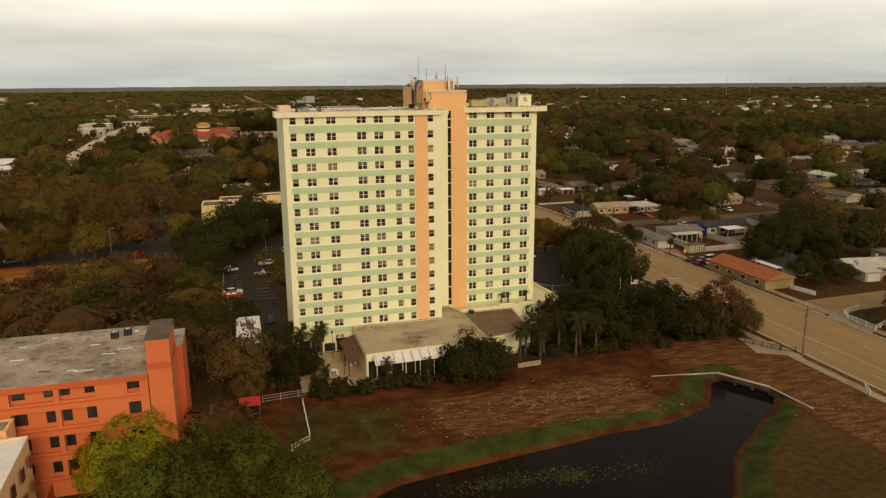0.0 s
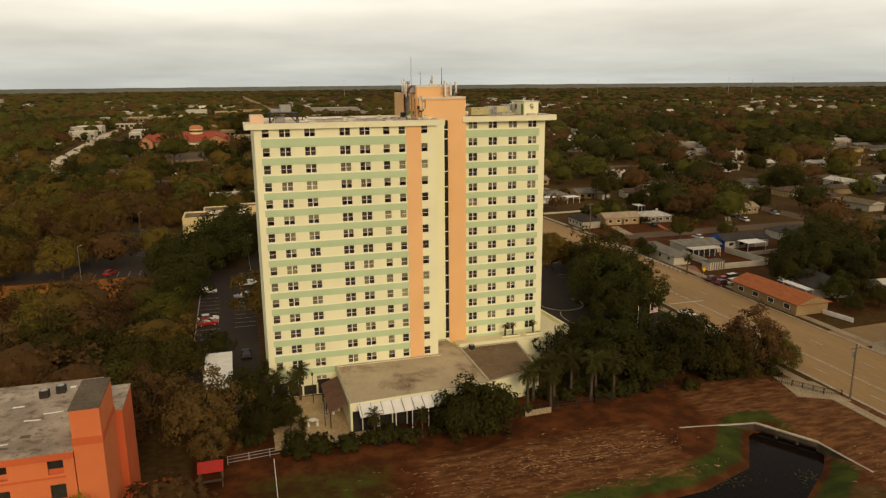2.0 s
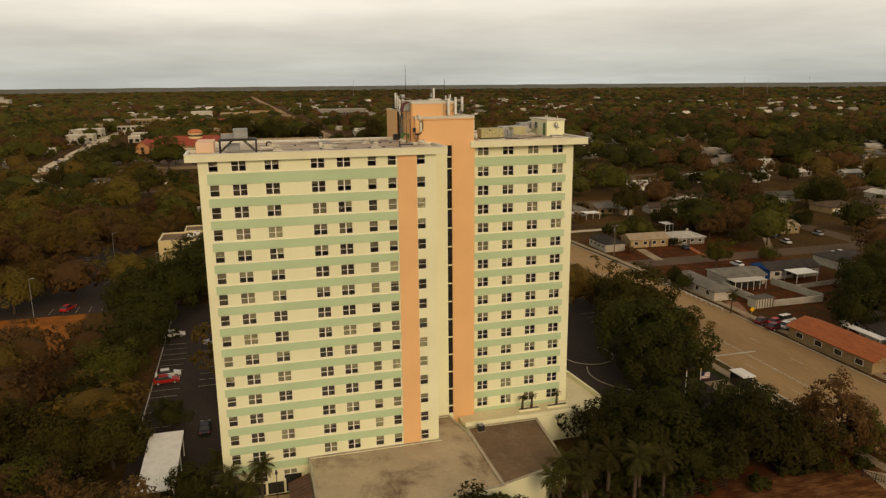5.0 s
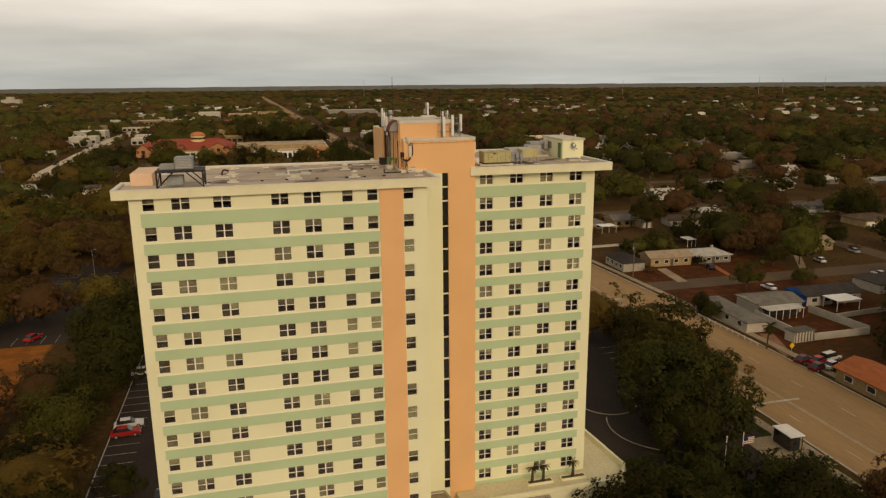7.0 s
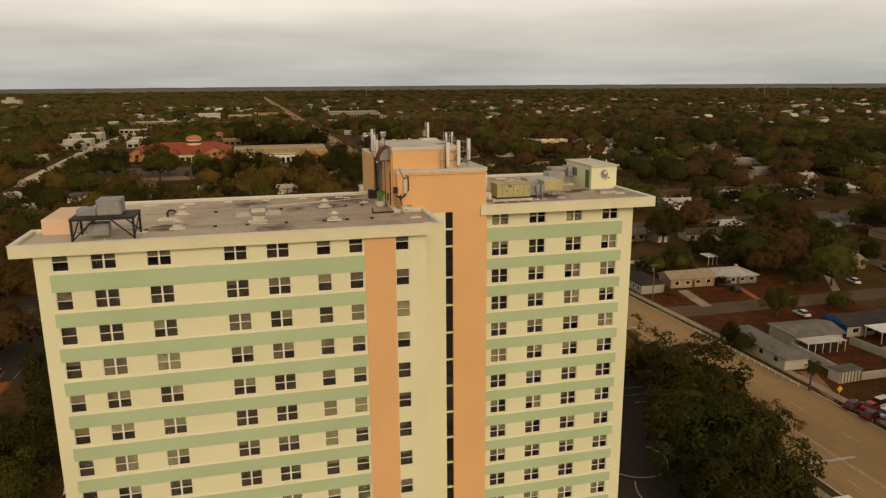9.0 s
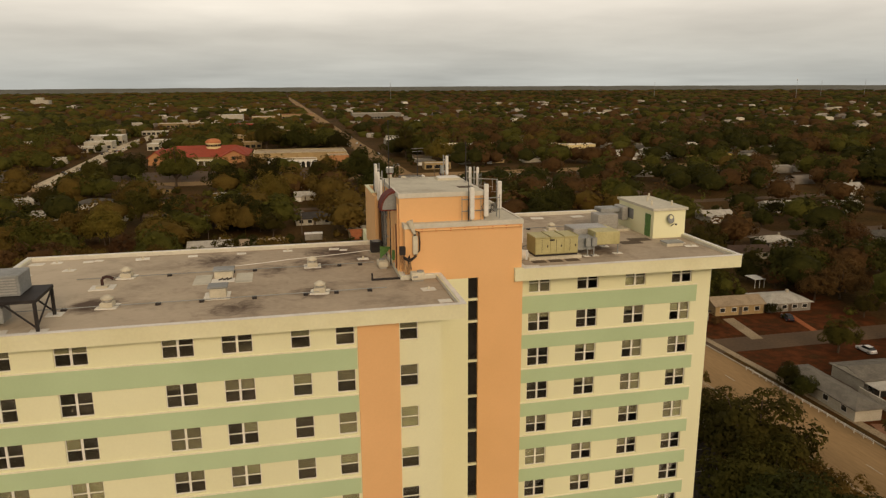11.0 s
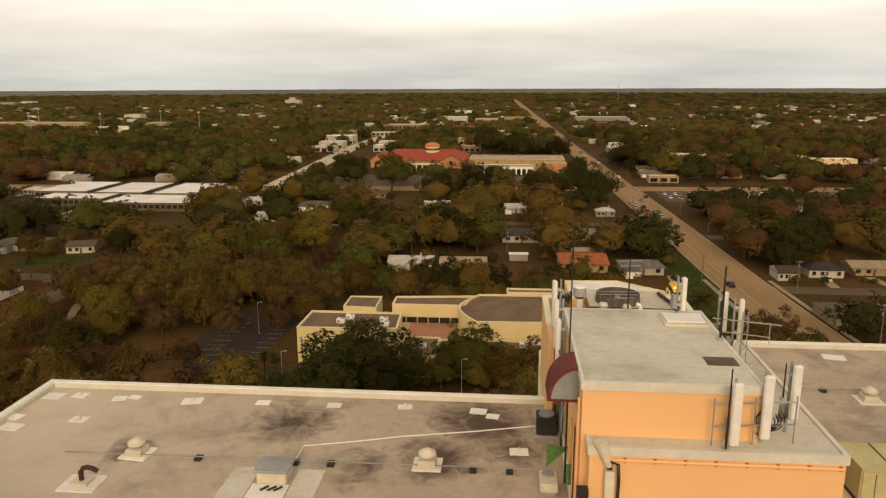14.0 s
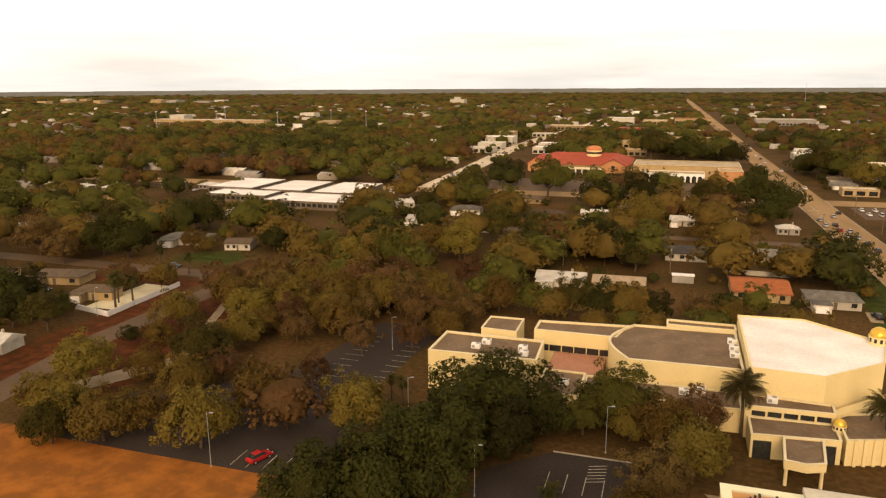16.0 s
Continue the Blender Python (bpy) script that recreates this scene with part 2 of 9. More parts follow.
def deck_mat(name, c1, c2, stain, amount=0.55, scale=0.11, soot=(), paler=None):
    """Flat roof membrane: seams in strips, drifting dark stains and small spots."""
    m = mat(name, c1, c2, scale=0.25, fine=3, fine_amt=0.06, bump=0.06, spec=0.05)
    n, l = m.node_tree.nodes, m.node_tree.links
    b = n["Principled BSDF"]
    old = b.inputs["Base Color"].links[0].from_socket
    co = n.new("ShaderNodeTexCoord")
    s1 = n.new("ShaderNodeTexNoise")
    s1.inputs["Scale"].default_value = scale
    s1.inputs["Detail"].default_value = 6
    s1.inputs["Roughness"].default_value = 0.7
    s1.inputs["Distortion"].default_value = 0.35
    l.new(co.outputs["Object"], s1.inputs["Vector"])
    r1 = n.new("ShaderNodeMapRange")
    r1.inputs["From Min"].default_value, r1.inputs["From Max"].default_value = 0.50, 0.70
    r1.inputs["To Max"].default_value = amount
    l.new(s1.outputs["Fac"], r1.inputs["Value"])
    mx = n.new("ShaderNodeMix")
    mx.data_type = "RGBA"
    l.new(r1.outputs[0], mx.inputs["Factor"])
    l.new(old, mx.inputs["A"])
    mx.inputs["B"].default_value = (*stain, 1)
    wv = n.new("ShaderNodeTexWave")
    wv.bands_direction = "Y"
    wv.inputs["Scale"].default_value = 0.33
    wv.inputs["Distortion"].default_value = 1.2
    l.new(co.outputs["Object"], wv.inputs["Vector"])
    r2 = n.new("ShaderNodeMapRange")
    r2.inputs["From Min"].default_value, r2.inputs["From Max"].default_value = 0.0, 0.02
    r2.inputs["To Min"].default_value, r2.inputs["To Max"].default_value = 0.93, 1.0
    l.new(wv.outputs["Fac"], r2.inputs["Value"])
    m2 = n.new("ShaderNodeMix")
    m2.data_type = "RGBA"
    m2.blend_type = "MULTIPLY"
    m2.inputs["Factor"].default_value = 1.0
    l.new(mx.outputs["Result"], m2.inputs["A"])
    l.new(r2.outputs[0], m2.inputs["B"])
    out = m2.outputs["Result"]
    if paler:
        # paler coating that fades out along the roof
        sep = n.new("ShaderNodeSeparateXYZ")
        l.new(co.outputs["Object"], sep.inputs[0])
        wob = n.new("ShaderNodeMath")
        wob.operation = "MULTIPLY_ADD"
        l.new(s1.outputs["Fac"], wob.inputs[0])
        wob.inputs[1].default_value = 14.0
        l.new(sep.outputs["X"], wob.inputs[2])
        r3 = n.new("ShaderNodeMapRange")
        r3.inputs["From Min"].default_value, r3.inputs["From Max"].default_value = -21.0, -6.0
        r3.inputs["To Min"].default_value, r3.inputs["To Max"].default_value = 0.75, 0.0
        l.new(wob.outputs[0], r3.inputs["Value"])
        m3 = n.new("ShaderNodeMix")
        m3.data_type = "RGBA"
        l.new(r3.outputs[0], m3.inputs["Factor"])
        l.new(out, m3.inputs["A"])
        m3.inputs["B"].default_value = (*paler, 1)
        out = m3.outputs["Result"]
    if soot:
        # greasy soot drifting round the exhaust vents
        sn = n.new("ShaderNodeTexNoise")
        sn.inputs["Scale"].default_value = 0.9
        sn.inputs["Detail"].default_value = 8
        sn.inputs["Roughness"].default_value = 0.68
        sn.inputs["Distortion"].default_value = 0.9
        l.new(co.outputs["Object"], sn.inputs["Vector"])
        total = None
        for px, py, rad, amt in soot:
            dist = n.new("ShaderNodeVectorMath")
            dist.operation = "DISTANCE"
            l.new(co.outputs["Object"], dist.inputs[0])
            dist.inputs[1].default_value = (px, py, 44.75)
            fall = n.new("ShaderNodeMapRange")
            fall.inputs["From Min"].default_value, fall.inputs["From Max"].default_value = 0.0, rad
            fall.inputs["To Min"].default_value, fall.inputs["To Max"].default_value = amt, 0.0
            l.new(dist.outputs["Value"], fall.inputs["Value"])
            if total is None:
                total = fall.outputs[0]
            else:
                mxm = n.new("ShaderNodeMath")
                mxm.operation = "MAXIMUM"
                l.new(total, mxm.inputs[0])
                l.new(fall.outputs[0], mxm.inputs[1])
                total = mxm.outputs[0]
        add = n.new("ShaderNodeMath")
        l.new(total, add.inputs[0])
        l.new(sn.outputs["Fac"], add.inputs[1])
        r4 = n.new("ShaderNodeMapRange")
        r4.inputs["From Min"].default_value, r4.inputs["From Max"].default_value = 0.64, 1.0
        r4.inputs["To Max"].default_value = 0.9
        l.new(add.outputs[0], r4.inputs["Value"])
        m4 = n.new("ShaderNodeMix")
        m4.data_type = "RGBA"
        l.new(r4.outputs[0], m4.inputs["Factor"])
        l.new(out, m4.inputs["A"])
        m4.inputs["B"].default_value = (*stain, 1)
        out = m4.outputs["Result"]
    l.new(out, b.inputs["Base Color"])
    return m


SOOT_AND_SHADE = ((-21.6, 5.5, 2.2, 0.75), (-21.3, 12.2, 1.6, 0.55), (-8.0, 12.6, 2.6, 0.62), (-8.6, 5.3, 1.9, 0.62), (-15.2, 15.5, 3.2, 0.55), (-6.2, 16.2, 3.6, 0.62), (-11.2, 11.6, 2.6, 0.45), (-4.8, 13.5, 2.4, 0.5), (-13.5, 3.0, 2.4, 0.42), (14.0, 12.0, 3.5, 0.4))
DECK = deck_mat("stained_roof_membrane", (0.47, 0.385, 0.278), (0.405, 0.33, 0.238), (0.075, 0.048, 0.036), 0.5, 0.3, SOOT_AND_SHADE, (0.60, 0.515, 0.38))
DECK_PALE = deck_mat("pale_roof_coating", (0.61, 0.58, 0.46), (0.54, 0.51, 0.40), (0.24, 0.20, 0.145), 0.6, 0.22)
DECK_WORN = deck_mat("mottled_worn_roof", (0.44, 0.365, 0.27), (0.25, 0.20, 0.145), (0.09, 0.06, 0.042), 0.9, 0.75)
DECK_TAN = deck_mat("tan_annex_roof", (0.46, 0.37, 0.24), (0.39, 0.31, 0.20), (0.11, 0.06, 0.04), 0.85, 0.16)
DECK_BROWN = deck_mat("brown_flat_roof", (0.19, 0.128, 0.076), (0.14, 0.094, 0.056), (0.32, 0.26, 0.19), 0.35, 0.5)


def leaf_mat(name, c1, c2):
    """Leaf colour on both sides, with some light coming through the blades."""
    m = mat(name, c1, c2, rough=0.75, scale=0.35, fine=2.5, bump=0.0, rand=0.26, island=0.12, fine_amt=0.16, spec=0.04)
    n, l = m.node_tree.nodes, m.node_tree.links
    b = n["Principled BSDF"]
    tr = n.new("ShaderNodeBsdfTranslucent")
    l.new(b.inputs["Base Color"].links[0].from_socket, tr.inputs["Color"])
    mx = n.new("ShaderNodeMixShader")
    mx.inputs[0].default_value = 0.48
    l.new(b.outputs[0], mx.inputs[1])
    l.new(tr.outputs[0], mx.inputs[2])
    l.new(mx.outputs[0], n["Material Output"].inputs["Surface"])
    return m


PIPE_BROWN = mat("dark_brown_pipe_paint", (0.065, 0.030, 0.024), (0.045, 0.024, 0.02), rough=0.6, scale=1.2, fine=9)
LEAF = {
    "green": leaf_mat("leaves_green", (0.078, 0.071, 0.016), (0.102, 0.087, 0.019)),
    "fresh": leaf_mat("leaves_fresh_green", (0.140, 0.150, 0.022), (0.095, 0.105, 0.017)),
    "olive": leaf_mat("leaves_olive", (0.158, 0.109, 0.025), (0.192, 0.127, 0.028)),
    "brown": leaf_mat("leaves_brown", (0.132, 0.077, 0.028), (0.164, 0.091, 0.032)),
    # dark green leaf tone, deepened for shade on the masses before the tower
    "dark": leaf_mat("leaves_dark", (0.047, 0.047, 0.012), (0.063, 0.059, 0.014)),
    "lime": leaf_mat("leaves_lime", (0.25, 0.235, 0.02), (0.32, 0.28, 0.024)),
    "palm": leaf_mat("palm_fronds", (0.058, 0.053, 0.016), (0.080, 0.068, 0.019)),
}


# ---- mesh helpers ----
def thing(name, loc=(0, 0, 0), rz=0.0, label="", category="", group="", kind=""):
    ob = new(name)
    ob.matrix_basis = pose(*loc, 0, 0, rz)
    ob.empty_display_size = 0.2
    return tagged(ob, label, category, group, kind)


def part(name, bm, material, parent, label=""):
    me = bpy.data.meshes.new(name)
    bmesh.ops.recalc_face_normals(bm, faces=bm.faces)
    bm.to_mesh(me)
    bm.free()
    me.materials.append(material)
    ob = new(name, me)
    ob.parent = parent
    return tagged(ob, label)


def share(name, mesh, parent, m, label=""):
    ob = new(name, mesh)
    ob.parent = parent
    ob.matrix_basis = m
    return tagged(ob, label)


def solid(name, bm, material, label, category, kind="", group="", loc=(0, 0, 0)):
    ob = part(name, bm, material, None)
    ob.location = loc
    return tagged(ob, label, category, group, kind)


def box(bm, x0, y0, z0, x1, y1, z1, bevel=0.0):
    m = Matrix.Translation(((x0 + x1) / 2, (y0 + y1) / 2, (z0 + z1) / 2)) @ Matrix.Diagonal((abs(x1 - x0), abs(y1 - y0), abs(z1 - z0), 1))
    r = bmesh.ops.create_cube(bm, size=1, matrix=m)
    if bevel:
        es = list({e for v in r["verts"] for e in v.link_edges})
        bmesh.ops.bevel(bm, geom=es, offset=bevel, segments=1, affect="EDGES")
    return bm


def B(*args, bevel=0.0):
    return box(bmesh.new(), *args, bevel=bevel)


def tube(bm, a, b, r0, r1=None, seg=8):
    """A tapered round bar from a to b."""
    a, b = Vector(a), Vector(b)
    d = b - a
    m = Matrix.Translation((a + b) / 2) @ d.to_track_quat("Z", "Y").to_matrix().to_4x4()
    bmesh.ops.create_cone(bm, cap_ends=True, segments=seg, radius1=r0, radius2=r0 if r1 is None else r1, depth=d.length, matrix=m)
    return bm


def bent_tube(bm, pts, r, seg=7):
    """One continuous round hose through a row of points."""
    pts = [Vector(p) for p in pts]
    rings = []
    for i, p in enumerate(pts):
        d = (pts[min(i + 1, len(pts) - 1)] - pts[max(i - 1, 0)]).normalized()
        u = d.cross(Vector((0.31, 0.17, 0.93))).normalized()
        v = d.cross(u)
        rings.append([bm.verts.new(p + (u * math.cos(2 * math.pi * k / seg) + v * math.sin(2 * math.pi * k / seg)) * r) for k in range(seg)])
    for a, b in zip(rings, rings[1:]):
        for k in range(seg):
            bm.faces.new((a[k], a[(k + 1) % seg], b[(k + 1) % seg], b[k]))
    bm.faces.new(rings[0][::-1])
    bm.faces.new(rings[-1])
    return bm


def prism(bm, pts, z0, z1):
    lo = [bm.verts.new((x, y, z0)) for x, y in pts]
    hi = [bm.verts.new((x, y, z1)) for x, y in pts]
    bm.faces.new(hi)
    bm.faces.new(lo[::-1])
    for i in range(len(pts)):
        j = (i + 1) % len(pts)
        bm.faces.new((lo[i], lo[j], hi[j], hi[i]))
    return bm


def inset_poly(pts, d):
    """Moves every side of a counter-clockwise polygon inwards by d."""
    out = []
    k = len(pts)
    for i in range(k):
        p0, p1, p2 = Vector(pts[i - 1]), Vector(pts[i]), Vector(pts[(i + 1) % k])
        n1 = Vector((-(p1 - p0).y, (p1 - p0).x)).normalized()
        n2 = Vector((-(p2 - p1).y, (p2 - p1).x)).normalized()
        bis = n1 + n2
        out.append(tuple(p1 + bis * (d / max(0.3, 1 + n1.dot(n2)))))
    return out


def ring(bm, pts, d, z0, z1):
    """A wall of thickness d that follows a closed polygon on its inner side."""
    inn = inset_poly(pts, d)
    k = len(pts)
    v = [[bm.verts.new((*p, z)) for p in q] for q, z in ((pts, z0), (pts, z1), (inn, z1), (inn, z0))]
    for i in range(k):
        j = (i + 1) % k
        for a in range(4):
            c = (a + 1) % 4
            bm.faces.new((v[a][i], v[a][j], v[c][j], v[c][i]))
    return bm


def flat_block(parent, pts, z0, z1, wall, deck, parapet=0.5, thick=0.3, cap=None):
    """A flat-roofed block: walls, a parapet with its capping, and the roof deck behind it."""
    part("wall", prism(bmesh.new(), pts, z0, z1 - parapet), wall, parent)
    part("parapet", ring(bmesh.new(), pts, thick, z1 - parapet + 0.002, z1 - 0.08), wall, parent)
    out = inset_poly(pts, -0.05)
    part("coping", ring(bmesh.new(), out, thick + 0.1, z1 - 0.078, z1), cap or wall, parent)
    inner = inset_poly(pts, thick + 0.003)
    part("roof_deck", prism(bmesh.new(), inner, z1 - parapet + 0.004, z1 - parapet + 0.06), deck, parent)


def rect(x0, y0, x1, y1):
    return [(x0, y0), (x1, y0), (x1, y1), (x0, y1)]


def raw_mesh(name, verts, quads, material, smooth=False, normals=None):
    me = bpy.data.meshes.new(name)
    nf = len(quads)
    k = quads.shape[1]
    me.vertices.add(len(verts))
    me.vertices.foreach_set("co", np.asarray(verts, np.float32).ravel())
    me.loops.add(nf * k)
    me.loops.foreach_set("vertex_index", np.asarray(quads, np.int32).ravel())
    me.polygons.add(nf)
    me.polygons.foreach_set("loop_start", np.arange(0, nf * k, k, dtype=np.int32))
    me.polygons.foreach_set("loop_total", np.full(nf, k, np.int32))
    if smooth:
        me.polygons.foreach_set("use_smooth", np.ones(nf, bool))
    me.update(calc_edges=True)
    me.validate()
    if normals is not None:
        normals = np.asarray(normals, np.float32)
        me.polygons.foreach_set("use_smooth", np.ones(nf, bool))
        me.normals_split_custom_set_from_vertices(normals / np.linalg.norm(normals, axis=1, keepdims=True))
    me.materials.append(material)
    return me


KEEP = []          # plan rectangles in which no scattered tree may stand: x0, y0, x1, y1


def keep(x0, y0, x1, y1, m=0.0):
    KEEP.append((x0 - m, y0 - m, x1 + m, y1 + m))


def blocked(x, y, r=0.0):
    return any(a - r < x < c + r and b - r < y < d + r for a, b, c, d in KEEP)


# ---- ground, water, roads ----
POND = [(-30, -52), (-21, -46.8), (-6, -44.6), (11, -42.4), (23, -41.6), (32, -38.6), (38, -31.0), (41, -29.5), (46, -37.5), (41.5, -42), (33, -48), (26, -53), (18, -63), (6, -76), (-20, -74), (-34, -62)]


def seg_dist(px, py, pts):
    """Distance to a closed polygon's outline, negative inside it, for arrays of points."""
    best = np.full(px.shape, 1e9)
    inside = np.zeros(px.shape, bool)
    for (ax, ay), (bx, by) in zip(pts, pts[1:] + pts[:1]):
        dx, dy = bx - ax, by - ay
        t = np.clip(((px - ax) * dx + (py - ay) * dy) / (dx * dx + dy * dy), 0, 1)
        best = np.minimum(best, np.hypot(px - ax - t * dx, py - ay - t * dy))
        cross = (ay > py) != (by > py)
        xi = ax + (py - ay) / (by - ay if by != ay else 1e-9) * dx
        inside ^= cross & (px < xi)
    return np.where(inside, -best, best)


def axis(lo, a, b, hi, step):
    fine = np.arange(a, b + step, step)
    up, down = [fine[-1]], [fine[0]]
    s = step
    while up[-1] < hi:
        s *= 1.18
        up.append(up[-1] + s)
    s = step
    while down[-1] > lo:
        s *= 1.18
        down.append(down[-1] - s)
    return np.array(down[:0:-1] + list(fine) + up[1:])


def smooth01(v):
    v = np.clip(v, 0, 1)
    return v * v * (3 - 2 * v)


gx, gy = axis(-4950, -130, 110, 4950, 1.5), axis(-4950, -100, 110, 4950, 1.5)
GX, GY = np.meshgrid(gx, gy)
pd = seg_dist(GX, GY, POND)
GZ = -2.6 * smooth01((4.5 - pd) / 9.0)
bumps = np.sin(GX * 0.31 + np.cos(GY * 0.23) * 2) * np.cos(GY * 0.27 + np.sin(GX * 0.11) * 2)
GZ = GZ + 0.05 * bumps * ((GY < -20) & (GX > -130) & (GX < 52))
# pond bed falls away east of the headwall, where the channel goes underground
east = smooth01(((GX - 40) * 0.861 + (GY + 29.8) * 0.508 - 0.3) / 1.6)
GZ = GZ * (1 - east)
nxg, nyg = len(gx), len(gy)
idx = np.arange(nxg * nyg).reshape(nyg, nxg)
gq = np.stack([idx[:-1, :-1], idx[:-1, 1:], idx[1:, 1:], idx[1:, :-1]], -1).reshape(-1, 4)


def ground_material():
    """Dry grass and leaf litter, greener where the lawn attribute says so, bare orange soil where the soil attribute does."""
    m = mat("dry_grass_ground", (0.092, 0.050, 0.018), (0.056, 0.036, 0.012), scale=0.04, fine=0.9, fine_amt=0.3, bump=0.4, spec=0.02)
    n, l = m.node_tree.nodes, m.node_tree.links
    b = n["Principled BSDF"]
    last = b.inputs["Base Color"].links[0].from_socket
    co = n.new("ShaderNodeTexCoord")
    for name, col, col2, sc in (("soil", (0.118, 0.038, 0.013), (0.055, 0.020, 0.008), 0.3), ("orange", (0.36, 0.125, 0.026), (0.22, 0.08, 0.02), 0.2), ("lawn", (0.050, 0.062, 0.012), (0.028, 0.036, 0.009), 0.3), ("straw", (0.185, 0.083, 0.033), (0.085, 0.035, 0.014), 0.9)):
        at = n.new("ShaderNodeAttribute")
        at.attribute_name = name
        ns = n.new("ShaderNodeTexNoise")
        ns.inputs["Scale"].default_value = sc
        ns.inputs["Detail"].default_value = 8
        ns.inputs["Roughness"].default_value = 0.65
        mp = n.new("ShaderNodeMapping")
        mp.inputs["Scale"].default_value = (0.35, 1.2, 1) if name == "straw" else (1, 1, 1)
        l.new(co.outputs["Object"], mp.inputs["Vector"])
        l.new(mp.outputs[0], ns.inputs["Vector"])
        cr = n.new("ShaderNodeValToRGB")
        cr.color_ramp.elements[0].position, cr.color_ramp.elements[1].position = 0.42, 0.62
        cr.color_ramp.elements[0].color, cr.color_ramp.elements[1].color = (*col2, 1), (*col, 1)
        l.new(ns.outputs["Fac"], cr.inputs[0])
        ad = n.new("ShaderNodeMath")
        ad.operation = "MULTIPLY_ADD"
        ad.inputs[1].default_value, ad.inputs[2].default_value = 0.9, -0.45
        l.new(ns.outputs["Fac"], ad.inputs[0])
        sm = n.new("ShaderNodeMath")
        sm.operation = "ADD"
        l.new(at.outputs["Fac"], sm.inputs[0])
        l.new(ad.outputs[0], sm.inputs[1])
        mr = n.new("ShaderNodeMapRange")
        mr.inputs["From Min"].default_value, mr.inputs["From Max"].default_value = 0.35, 0.65
        l.new(sm.outputs[0], mr.inputs["Value"])
        mx = n.new("ShaderNodeMix")
        mx.data_type = "RGBA"
        l.new(mr.outputs[0], mx.inputs["Factor"])
        l.new(last, mx.inputs["A"])
        l.new(cr.outputs["Color"], mx.inputs["B"])
        last = mx.outputs["Result"]
    l.new(last, b.inputs["Base Color"])
    return m


gme = raw_mesh("ground", np.stack([GX.ravel(), GY.ravel(), GZ.ravel()], 1), gq, ground_material(), smooth=True)


def zone(x0, y0, x1, y1, soft):
    return smooth01(1 - np.maximum.reduce([x0 - GX, GX - x1, y0 - GY, GY - y1, np.zeros_like(GX)]) / soft)


lawn = smooth01(1 - np.abs(pd - 2.6) / 3.4) * (GX < 47)
lawn = np.maximum(lawn, zone(-32, -37, -19, -27, 9) * 0.52)
for r in ((30, 203, 54, 212), (49, 214, 56, 290), (-44, 204, 8, 213), (40, -6, 58, 20), (28, 296, 52, 318), (-176, 203, -152, 228), (47, 165, 57, 202), (-178, 206, -158, 226)):
    lawn = np.maximum(lawn, zone(*r, 4) * 0.85)
soil = np.maximum(zone(-40, -46, 58, -13, 4), zone(45, -110, 59, -22, 3))
soil = np.maximum(soil, smooth01(1 - np.abs(pd + 0.6) / 2.2))
orange = zone(-130, 50, -66, 91, 5)
soil = np.maximum(soil, zone(-150, 104, -112, 172, 5) * 0.7)
soil = np.maximum(soil, zone(-186, 182, -146, 196, 3) * 0.8)
soil = np.maximum(soil, zone(85, 50, 130, 130, 5) * 0.65)
soil = np.maximum(soil, zone(84, 8, 130, 46, 5) * 0.5)
straw = zone(-10, -37, 22, -27, 6) * 0.6
straw = np.maximum(straw, zone(46, -100, 60, -24, 4) * 0.85)
straw = np.maximum(straw, zone(36, -25, 58, -15, 4) * 0.6)
for name, field in (("orange", orange), ("lawn", lawn), ("soil", soil), ("straw", straw)):
    at = gme.attributes.new(name, "FLOAT", "POINT")
    at.data.foreach_set("value", field.astype(np.float32).ravel())
ground = new("ground", gme)
tagged(ground, "dry brown grass and bare soil around a green-banked pond", "ground", kind="structure")

water = solid("water", prism(bmesh.new(), [(-36, -90), (45.5, -90), (45.5, -30), (-36, -30)], -1.5, -1.35), WATER, "still dark pond water with floating weed", "pond", "structure")
keep(-40, -95, 59, -14)

# floating weed
rw = random.Random(4)
bm = bmesh.new()
for cx, cy, sx, sy, n in ((-7, -50, 8, 1.8, 420), (1.5, -51, 3.2, 2.2, 330), (10, -52, 5, 2.4, 110), (28, -41, 4, 1.5, 60), (-14, -55, 6, 3, 160), (38, -43, 2, 2, 60)):
    for _ in range(n):
        x, y = rw.gauss(cx, sx * 0.5), rw.gauss(cy, sy * 0.5)
        m = pose(x, y, -1.33, rw.uniform(-25, 25), rw.uniform(-25, 25), rw.uniform(0, 360)) @ Matrix.Diagonal((rw.uniform(0.08, 0.26), rw.uniform(0.07, 0.2), 0.05, 1))
        bmesh.ops.create_icosphere(bm, subdivisions=1, radius=1, matrix=m)
solid("pond_weed", bm, WATERPLANT, "clumps of green weed floating on dark pond water", "plants", "stuff")

# the main road runs north past the tower, drifting slightly west
ROAD_C = [(-130, 71.5), (-40, 71.5), (60, 71.3), (110, 70), (200, 66.8), (300, 65.0), (450, 61.5), (700, 55), (1100, 48), (1900, 34), (3000, 15)]


def road_x(y):
    return float(np.interp(y, [p[0] for p in ROAD_C], [p[1] for p in ROAD_C]))


